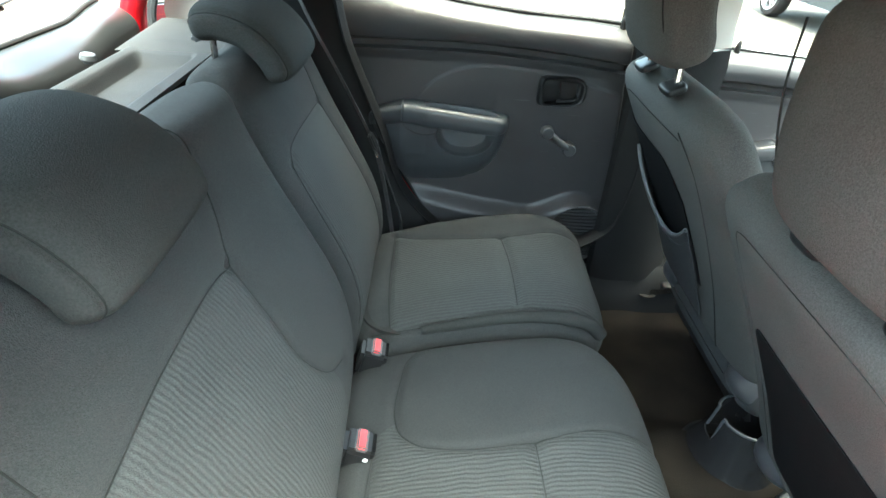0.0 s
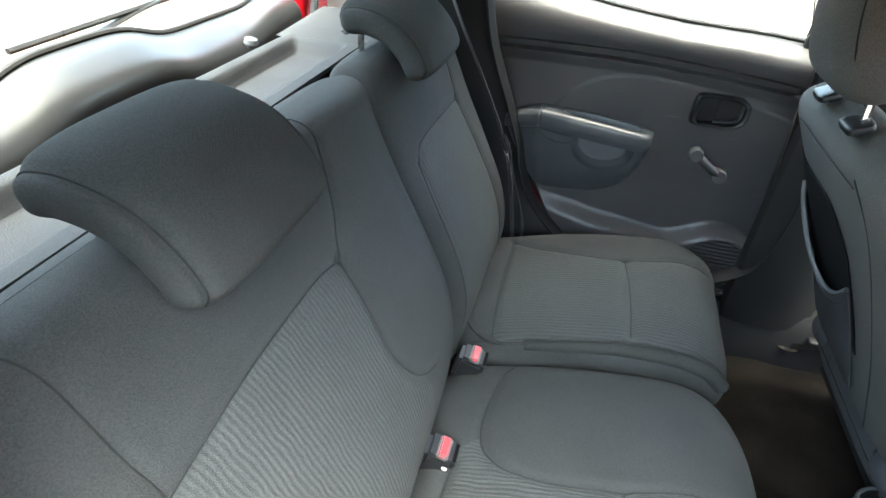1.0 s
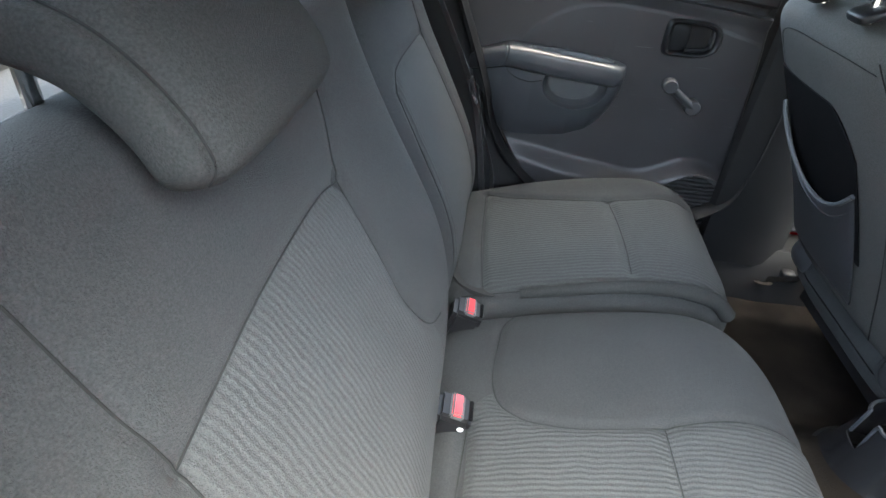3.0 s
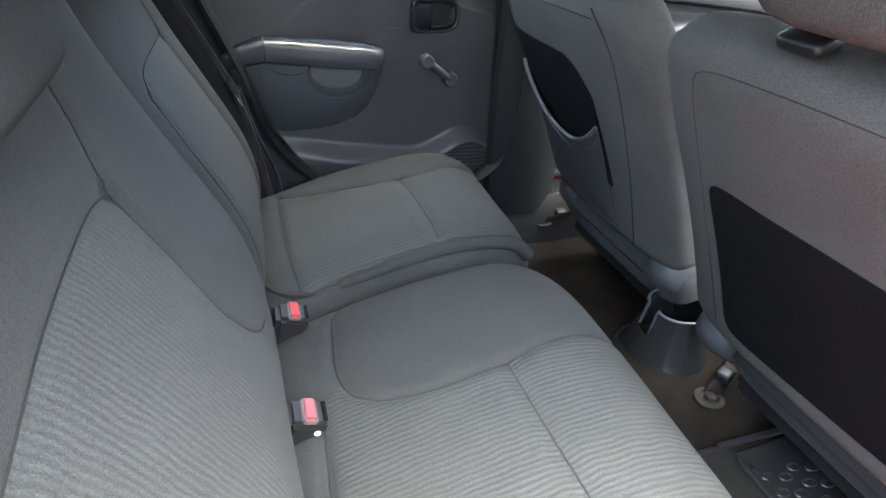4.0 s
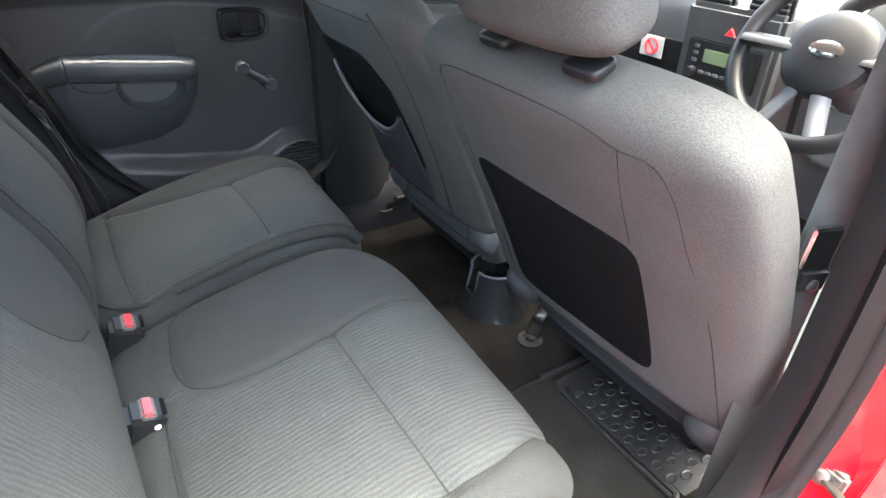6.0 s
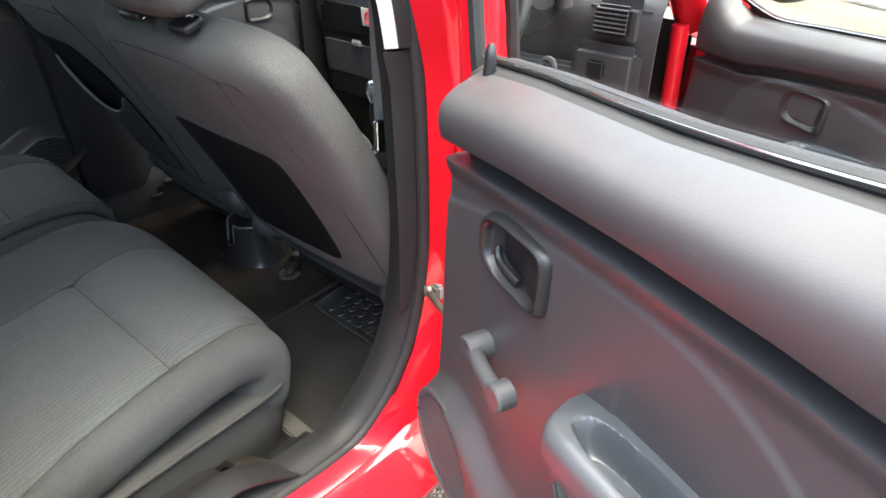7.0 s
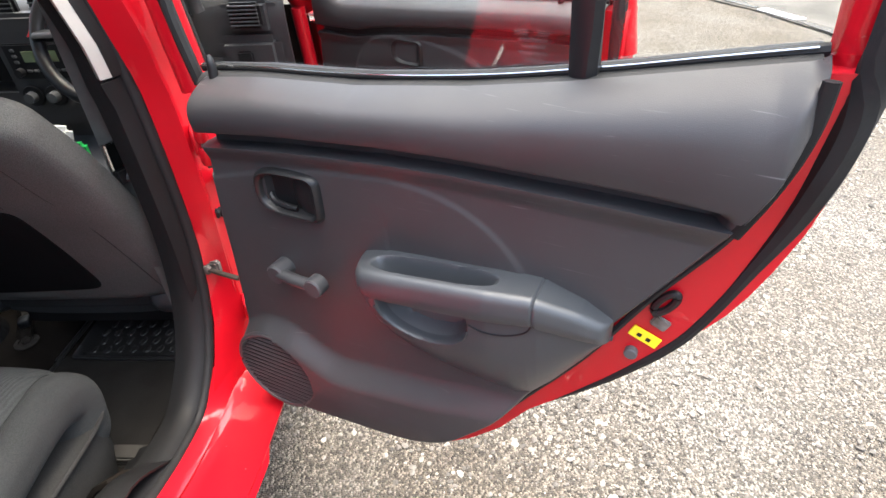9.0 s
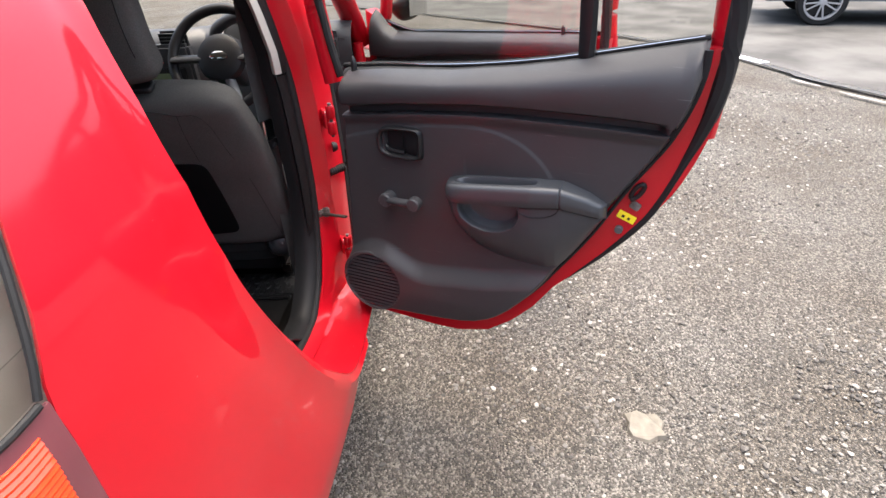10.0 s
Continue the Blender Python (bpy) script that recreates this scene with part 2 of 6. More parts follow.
def gravel_material():
    m = bpy.data.materials.new("gravel")
    m.use_nodes = True
    n, l = m.node_tree.nodes, m.node_tree.links
    b = n["Principled BSDF"]
    b.inputs["Roughness"].default_value = 0.9
    tc = n.new("ShaderNodeTexCoord")
    vo = n.new("ShaderNodeTexVoronoi"); vo.inputs["Scale"].default_value = 170.0
    l.new(tc.outputs["Object"], vo.inputs["Vector"])
    ramp = n.new("ShaderNodeValToRGB")
    e = ramp.color_ramp.elements
    e[0].position, e[0].color = 0.0, (0.040, 0.036, 0.031, 1)
    e[1].position, e[1].color = 1.0, (0.30, 0.278, 0.245, 1)
    mid = e.new(0.6); mid.color = (0.122, 0.111, 0.095, 1)
    sep = n.new("ShaderNodeSeparateColor")
    l.new(vo.outputs["Color"], sep.inputs[0])
    l.new(sep.outputs[0], ramp.inputs["Fac"])
    big = n.new("ShaderNodeTexNoise"); big.inputs["Scale"].default_value, big.inputs["Detail"].default_value = 1.3, 6.0
    l.new(tc.outputs["Object"], big.inputs["Vector"])
    mx = n.new("ShaderNodeMix"); mx.data_type = "RGBA"; mx.blend_type = "MULTIPLY"; mx.inputs["Factor"].default_value = 0.75
    r2 = n.new("ShaderNodeValToRGB")
    r2.color_ramp.elements[0].position, r2.color_ramp.elements[0].color = 0.35, (0.60, 0.53, 0.44, 1)
    r2.color_ramp.elements[1].position, r2.color_ramp.elements[1].color = 0.65, (1, 1, 1, 1)
    l.new(big.outputs["Fac"], r2.inputs["Fac"])
    l.new(ramp.outputs["Color"], mx.inputs["A"]); l.new(r2.outputs["Color"], mx.inputs["B"])
    l.new(mx.outputs["Result"], b.inputs["Base Color"])
    bp = n.new("ShaderNodeBump"); bp.inputs["Strength"].default_value, bp.inputs["Distance"].default_value = 1.0, 0.012
    inv = n.new("ShaderNodeMath"); inv.operation = "SUBTRACT"; inv.inputs[0].default_value = 1.0
    l.new(vo.outputs["Distance"], inv.inputs[1]); l.new(inv.outputs[0], bp.inputs["Height"])
    l.new(bp.outputs["Normal"], b.inputs["Normal"])
    return m


GRAVEL = gravel_material()


def scuffed_panel(m):
    """Adds thin pale scratches and dull smears to the grained door plastic."""
    n, l = m.node_tree.nodes, m.node_tree.links
    bs = n["Principled BSDF"]
    old = bs.inputs["Base Color"].links[0].from_socket
    tc = n.new("ShaderNodeTexCoord")
    total = None
    for turn, seed in ((0.5, 0.0), (-0.7, 7.0), (1.3, 3.0)):
        mp = n.new("ShaderNodeMapping")
        mp.inputs["Rotation"].default_value, mp.inputs["Location"].default_value, mp.inputs["Scale"].default_value = (0.3, turn, 0.2), (seed, seed, 0), (11, 11, 380)
        l.new(tc.outputs["Object"], mp.inputs[0])
        no = n.new("ShaderNodeTexNoise"); no.inputs["Scale"].default_value, no.inputs["Detail"].default_value, no.inputs["Distortion"].default_value = 1.0, 2.0, 0.7
        l.new(mp.outputs[0], no.inputs["Vector"])
        ra = n.new("ShaderNodeMapRange")
        ra.inputs["From Min"].default_value, ra.inputs["From Max"].default_value, ra.inputs["To Max"].default_value = 0.735, 0.84, 0.42
        l.new(no.outputs["Fac"], ra.inputs["Value"])
        if total is None:
            total = ra.outputs[0]
        else:
            mx = n.new("ShaderNodeMath"); mx.operation = "MAXIMUM"
            l.new(total, mx.inputs[0]); l.new(ra.outputs[0], mx.inputs[1])
            total = mx.outputs[0]
    cm = n.new("ShaderNodeMix"); cm.data_type = "RGBA"
    cm.inputs["B"].default_value = (0.26, 0.26, 0.27, 1)
    l.new(old, cm.inputs["A"]); l.new(total, cm.inputs["Factor"])
    l.new(cm.outputs["Result"], bs.inputs["Base Color"])
    sm = n.new("ShaderNodeTexNoise"); sm.inputs["Scale"].default_value, sm.inputs["Detail"].default_value = 5.0, 5.0
    l.new(tc.outputs["Object"], sm.inputs["Vector"])
    rr = n.new("ShaderNodeMapRange")
    rr.inputs["From Min"].default_value, rr.inputs["From Max"].default_value, rr.inputs["To Min"].default_value, rr.inputs["To Max"].default_value = 0.35, 0.65, 0.34, 0.52
    l.new(sm.outputs["Fac"], rr.inputs["Value"]); l.new(rr.outputs[0], bs.inputs["Roughness"])
    return m


DOOR_PLASTIC = scuffed_panel(material("scuffed_door_plastic", (0.042, 0.041, 0.043), 0.40, 0, (0.032, 0.031, 0.033), 6, 0.11, 900, spec=0.34))


def pebble_material():
    m = material("pebbles", (0.34, 0.325, 0.30), 0.85, 0, (0.26, 0.245, 0.22), 60)
    n, l = m.node_tree.nodes, m.node_tree.links
    geo = n.new("ShaderNodeNewGeometry")
    ramp = n.new("ShaderNodeValToRGB")
    e = ramp.color_ramp.elements
    e[0].color, e[1].color = (0.055, 0.050, 0.044, 1), (0.40, 0.375, 0.335, 1)
    for p, c in ((0.3, (0.095, 0.088, 0.079)), (0.6, (0.15, 0.139, 0.122)), (0.9, (0.24, 0.223, 0.195))):
        e.new(p).color = (*c, 1)
    l.new(geo.outputs["Random Per Island"], ramp.inputs["Fac"])
    l.new(ramp.outputs["Color"], n["Principled BSDF"].inputs["Base Color"])
    return m


PEBBLES = pebble_material()


# ---- builders ----
def part(name, bm, mat, parent=None, label="", smooth=True, bevel=0.0):
    """Links a bmesh as one mesh object, under a thing or a part."""
    if bevel:
        bmesh.ops.bevel(bm, geom=[e for e in bm.edges if len(e.link_faces) == 2 and e.calc_face_angle(0) > 0.5], offset=bevel, segments=2, affect="EDGES", clamp_overlap=True)
    bmesh.ops.recalc_face_normals(bm, faces=bm.faces)
    me = bpy.data.meshes.new(name)
    bm.to_mesh(me)
    bm.free()
    for p in me.polygons:
        p.use_smooth = smooth
    if smooth:
        me.set_sharp_from_angle(angle=radians(40))
    me.materials.append(mat)
    ob = new(name, me)
    if parent:
        ob.parent = parent
    if label:
        ob["label"] = label
    return ob


def thing(name, label, category, group="", kind=""):
    return tagged(new(name), label, category, group, kind)


def lerp_table(table, t):
    """Piecewise smooth value of a table of (t, value) at t."""
    if t <= table[0][0]:
        return table[0][1]
    for (a, va), (b, vb) in zip(table, table[1:]):
        if t <= b:
            k = (t - a) / (b - a)
            k = k * k * (3 - 2 * k) if SMOOTH else k
            return va + (vb - va) * k
    return table[-1][1]


SMOOTH = False


def spline(pts, n):
    """n points along a Catmull-Rom curve through pts, even in arc length."""
    v = [Vector(p) for p in pts]
    e = [2 * v[0] - v[1]] + v + [2 * v[-1] - v[-2]]
    fine = []
    for i in range(1, len(e) - 2):
        a, b, c, d = e[i - 1:i + 3]
        for k in range(24):
            t = k / 24
            fine.append(0.5 * (2 * b + (c - a) * t + (2 * a - 5 * b + 4 * c - d) * t * t + (3 * b - a - 3 * c + d) * t ** 3))
    fine.append(v[-1])
    acc = [0.0]
    for a, b in zip(fine, fine[1:]):
        acc.append(acc[-1] + (b - a).length)
    out, j = [], 0
    for i in range(n):
        s = acc[-1] * i / (n - 1)
        while j < len(acc) - 2 and acc[j + 1] < s:
            j += 1
        k = (s - acc[j]) / max(1e-9, acc[j + 1] - acc[j])
        out.append(fine[j].lerp(fine[j + 1], min(1, max(0, k))))
    return out


def skin(rows, close=False, caps=False):
    """A bmesh over rows of points; close joins each row's ends, caps fills the first and last row."""
    bm = bmesh.new()
    vs = [[bm.verts.new(p) for p in r] for r in rows]
    m = len(rows[0])
    for a, b in zip(vs, vs[1:]):
        for j in range(m if close else m - 1):
            bm.faces.new((a[j], a[(j + 1) % m], b[(j + 1) % m], b[j]))
    if caps:
        bm.faces.new(vs[0])
        bm.faces.new(list(reversed(vs[-1])))
    return bm


def sheet(rows, thick):
    """An open surface given real thickness along its normals."""
    bm = skin(rows)
    bmesh.ops.recalc_face_normals(bm, faces=bm.faces)
    bmesh.ops.solidify(bm, geom=bm.faces[:] + bm.edges[:] + bm.verts[:], thickness=thick)
    return bm


def sweep(pts, radius, n=40, sides=10, flat=1.0, up=(0, 0, 1), smooth=True):
    """A tube along a curve; flat squeezes it across 'up'."""
    c = spline(pts, n) if smooth else [Vector(p) for p in pts]
    rows = []
    for i, p in enumerate(c):
        d = (c[min(i + 1, len(c) - 1)] - c[max(i - 1, 0)]).normalized()
        s = d.cross(Vector(up))
        s = s.normalized() if s.length > 1e-4 else d.orthogonal().normalized()
        u = s.cross(d)
        r = radius(i / (len(c) - 1)) if callable(radius) else radius
        rows.append([p + s * (math.cos(2 * math.pi * k / sides) * r) + u * (math.sin(2 * math.pi * k / sides) * r * flat) for k in range(sides)])
    return skin(rows, True, True)


def box(size, at=(0, 0, 0), rot=(0, 0, 0), bevel=0.0):
    bm = bmesh.new()
    bmesh.ops.create_cube(bm, size=1)
    bmesh.ops.scale(bm, vec=size, verts=bm.verts)
    if bevel:
        bmesh.ops.bevel(bm, geom=bm.edges[:], offset=bevel, segments=2, affect="EDGES")
    bm.transform(pose(*at, *rot))
    return bm


def lathe(profile, n=28, m=None, caps=True):
    """Turns (radius, height) points about z."""
    rows = [[Vector((r * math.cos(2 * math.pi * k / n), r * math.sin(2 * math.pi * k / n), z)) for k in range(n)] for r, z in profile]
    bm = skin(rows, True, caps)
    if m:
        bm.transform(m)
    return bm


def blob(at, half, n=3.0, m=None, rows=14, cols=28):
    """A rounded block: a superellipsoid with the given half sizes."""
    sp = lambda v: math.copysign(abs(v) ** (2 / n), v)
    ring = []
    for i in range(rows + 1):
        a = -math.pi / 2 + math.pi * (0.03 + 0.94 * i / rows)
        ring.append([Vector((at[0] + half[0] * sp(math.cos(a)) * sp(math.cos(b)), at[1] + half[1] * sp(math.cos(a)) * sp(math.sin(b)), at[2] + half[2] * sp(math.sin(a)))) for b in (2 * math.pi * k / cols for k in range(cols))])
    bm = skin(ring, True, True)
    if m:
        bm.transform(m)
    return bm


def inside(p, poly):
    c = False
    for (ax, ay), (bx, by) in zip(poly, poly[1:] + poly[:1]):
        if (ay > p[1]) != (by > p[1]) and p[0] < (bx - ax) * (p[1] - ay) / (by - ay) + ax:
            c = not c
    return c


def soft_step(a, b, x):
    k = max(0.0, min(1.0, (x - a) / (b - a)))
    return k * k * (3 - 2 * k)


def line_dist(yv, sv, poly):
    """Distances from points (yv, sv) to an open polyline."""
    best = np.full(yv.shape, 9.0)
    for (ax, ay), (bx, by) in zip(poly, poly[1:]):
        dx, dy = bx - ax, by - ay
        k = np.clip(((yv - ax) * dx + (sv - ay) * dy) / (dx * dx + dy * dy + 1e-12), 0, 1)
        best = np.minimum(best, np.hypot(yv - ax - k * dx, sv - ay - k * dy))
    return best


def pad(name, path, half, thick, y0, mat, parent, seams=(), insert=None, bulge=None, power=3.2, end=0.10, nu=130, nv=150, label="", round_w=0.45, thread=True):
    """An upholstered pad: superelliptic rings along a side-view path of (x, z), with sewn seams pressed in.
    half(s), thick(s): half width and half thickness by s from 0 to 1. Seams and insert are in (y, s)."""
    c = spline([(p[0], 0, p[1]) for p in path], nu)
    v = np.linspace(-1, 1, nv)
    u = np.sign(v) * (1 - (1 - np.abs(v)) ** 1.5)
    under = np.linspace(1, -1, 34)[1:-1]
    under = np.sign(under) * (1 - (1 - np.abs(under)) ** 1.8)
    ring_y = np.concatenate([u, under])
    ring_n = np.concatenate([(1 - np.abs(u) ** power) ** (1 / power), -((1 - np.abs(under) ** power) ** (1 / power))])
    m = len(ring_y)

    def frame_at(s):
        q = min(nu - 1.001, s * (nu - 1))
        i = int(q)
        d = (c[min(i + 1, nu - 1)] - c[max(i - 1, 0)]).lerp(c[min(i + 2, nu - 1)] - c[i], q - i).normalized()
        e = min(s, 1 - s) / end
        k = max((1 - (1 - min(1, e)) ** 2.6) ** (1 / 2.6) if e < 1 else 1.0, 0.02)
        return c[i].lerp(c[i + 1], q - i), Vector((d.z, 0, -d.x)), half(s) * (1 - round_w + round_w * k), thick(s) * k, k
    verts, vals = [], []
    for i in range(nu):
        s = i / (nu - 1)
        p, nrm, w, t, k = frame_at(s)
        yy, nn = w * ring_y + y0, t * ring_n
        top = ring_n > 0
        if bulge:
            nn = nn + np.where(top, np.array([bulge(a, s) for a in yy]) * k, 0)
        for poly, depth, wide in seams:
            q = line_dist(yy, np.full(m, s * 0.5), [(a, e * 0.5) for a, e in poly])
            nn = nn - np.where(top, depth * np.exp(-(q / (wide + 0.003)) ** 2), 0)
        val = np.full(m, -1.0)
        if insert:
            q = line_dist(yy, np.full(m, s * 0.5), [(a, e * 0.5) for a, e in insert + insert[:1]])
            val = np.where(top, np.where([inside((a, s), insert) for a in yy], q, -q), -1.0)
        verts.append([Vector((p.x + nrm.x * nn[j], yy[j], p.z + nrm.z * nn[j])) for j in range(m)])
        vals.append(val)
    bm = skin(verts, True, True)
    lay = bm.verts.layers.float.new("insert")
    bm.verts.ensure_lookup_table()
    for i in range(nu):
        for j in range(m):
            bm.verts[i * m + j][lay] = vals[i][j]
    ob = part(name, bm, mat, parent, label)
    # sewn thread lines lying in the seams
    for poly, depth, wide in seams if thread else ():
        line = []
        for q in spline([(a, e, 0) for a, e in poly], 70):
            s = min(0.995, max(0.005, q.y))
            p, nrm, w, t, k = frame_at(s)
            f = max(-0.985, min(0.985, (q.x - y0) / w))
            n1 = t * (1 - abs(f) ** power) ** (1 / power) + (bulge(w * f + y0, s) * k if bulge else 0)
            n1 -= max(d2 * math.exp(-(float(line_dist(np.array([w * f + y0]), np.array([s * 0.5]), [(a, e * 0.5) for a, e in p2])[0]) / (w2 + 0.003)) ** 2) for p2, d2, w2 in seams)
            n1 += 0.0006
            line.append(Vector((p.x + nrm.x * n1, w * f + y0, p.z + nrm.z * n1)))
        part("seam", sweep(line, 0.0010, 70, 5, smooth=False), THREAD, ob)
    return ob


# ---- ground ----
def ground_sheet():
    bm = bmesh.new()
    n = 60
    vs = {}
    for i in range(n + 1):
        for j in range(n + 1):
            a, b = (i / n * 2 - 1), (j / n * 2 - 1)
            x, y = 400 * a * abs(a) ** 2.2, 400 * b * abs(b) ** 2.2
            z = 0.012 * noise.noise(Vector((x * 0.8, y * 0.8, 0))) if abs(x) + abs(y) < 40 else 0
            vs[i, j] = bm.verts.new((x, y, z - 0.01))
    for i in range(n):
        for j in range(n):
            bm.faces.new((vs[i, j], vs[i + 1, j], vs[i + 1, j + 1], vs[i, j + 1]))
    return bm


tagged(part("ground", ground_sheet(), GRAVEL), "grey-brown gravel yard with loose stones", "ground", kind="structure")


def pebbles(seed, spots):
    """Loose stones half sunk in the ground: (count, x0, x1, y0, y1, smallest, largest) for each stretch."""
    rng = np.random.default_rng(seed)
    bm = bmesh.new()
    bmesh.ops.create_icosphere(bm, subdivisions=1, radius=1.0)
    base = np.array([v.co[:] for v in bm.verts])
    tri = np.array([[v.index for v in f.verts] for f in bm.faces])
    bm.free()
    vs, fs, k = [], [], 0
    for count, x0, x1, y0, y1, small, large in spots:
        r = small * (large / small) ** (rng.random(count) ** 2.6)
        at = np.stack([rng.uniform(x0, x1, count), rng.uniform(y0, y1, count), -0.012 + r * rng.uniform(0.0, 0.55, count)], 1)
        drift = np.array([noise.noise(Vector((a * 1.1, b * 1.1, 4.0))) + 0.5 * noise.noise(Vector((a * 3.7, b * 3.7, 9.0))) for a, b in at[:, :2]])
        kept = (drift + rng.uniform(-0.45, 0.45, count) > -0.12) | (r < small * 1.25)
        at, r, count = at[kept], r[kept], int(kept.sum())
        turn = rng.uniform(0, 2 * math.pi, count)
        p = base[None] * (r[:, None, None] * rng.uniform(0.6, 1.35, (count, 1, 3)) * np.array([1, 1, 0.7])) * rng.uniform(0.68, 1.2, (count, len(base), 1))
        c, sn = np.cos(turn)[:, None], np.sin(turn)[:, None]
        q = np.stack([p[:, :, 0] * c - p[:, :, 1] * sn, p[:, :, 0] * sn + p[:, :, 1] * c, p[:, :, 2]], 2) + at[:, None]
        vs.append(q.reshape(-1, 3))
        fs.append((tri[None] + (np.arange(count) * len(base))[:, None, None] + k).reshape(-1, 3))
        k += count * len(base)
    v, f = np.concatenate(vs), np.concatenate(fs)
    me = bpy.data.meshes.new("loose_gravel")
    me.from_pydata(v.tolist(), [], f.tolist())
    me.materials.append(PEBBLES)
    return tagged(new("loose_gravel", me), "loose grey and pale stones strewn over the yard", "gravel", kind="stuff")


pebbles(4, [(60000, -0.9, 2.2, -3.0, -0.7, 0.0018, 0.0115), (34000, 2.2, 4.4, -4.4, -0.7, 0.0026, 0.013), (10000, -0.9, 2.2, -4.6, -3.0, 0.0026, 0.013)])


# ---- car body ----
OUT = [(0.12, 0.775), (0.2, 0.80), (0.3, 0.83), (0.5, 0.845), (0.8, 0.85), (0.95, 0.845), (1.05, 0.84), (1.15, 0.826), (1.25, 0.795), (1.35, 0.755), (1.45, 0.70), (1.52, 0.64), (1.57, 0.54), (1.59, 0.45)]
car = thing("hatchback_car", "red five-door hatchback car body with open doors", "car")


def side_y(x, z, sgn):
    """Outer skin's distance from the middle; the tail draws in."""
    y = lerp_table(OUT, z)
    if x < -0.3:
        y -= 0.06 * (-0.3 - x) ** 1.7
    if x > 1.5:
        y -= 0.10 * (x - 1.5) ** 1.5
    if sgn < 0:
        y += 0.17 * max(0, z - 1.08) * soft_step(0.3, 0.6, x)
    return -y if sgn < 0 else y - 0.06


def flare(z):
    """How far the quarter panel swells over the wheel."""
    return 0.014 + 0.020 * math.exp(-(max(0, z - 0.85) / 0.20) ** 2) + 0.026 * soft_step(0.86, 0.45, z)


SHUT = [(-0.10, 1.51), (-0.15, 1.40), (-0.185, 1.29), (-0.20, 1.18), (-0.195, 1.075), (-0.175, 0.985), (-0.138, 0.90), (-0.075, 0.80), (-0.022, 0.722), (0.042, 0.64), (0.138, 0.54), (0.215, 0.48), (0.30, 0.44), (0.42, 0.415), (0.55, 0.41), (0.74, 0.41)]
SEAL = [(-0.05, 1.49), (-0.10, 1.39), (-0.13, 1.29), (-0.14, 1.19), (-0.125, 1.08), (-0.10, 1.0), (-0.065, 0.91), (-0.015, 0.81), (0.03, 0.73), (0.085, 0.655), (0.16, 0.575), (0.25, 0.51), (0.34, 0.48), (0.42, 0.465), (0.50, 0.465), (0.575, 0.50)]


def tail_edge(z):
    """Where the flank ends and the tail begins; above the lamps it slopes forward."""
    return -0.497 + 0.5 * max(0, min(z, 1.27) - 1.09) + 0.2 * max(0, z - 1.27)


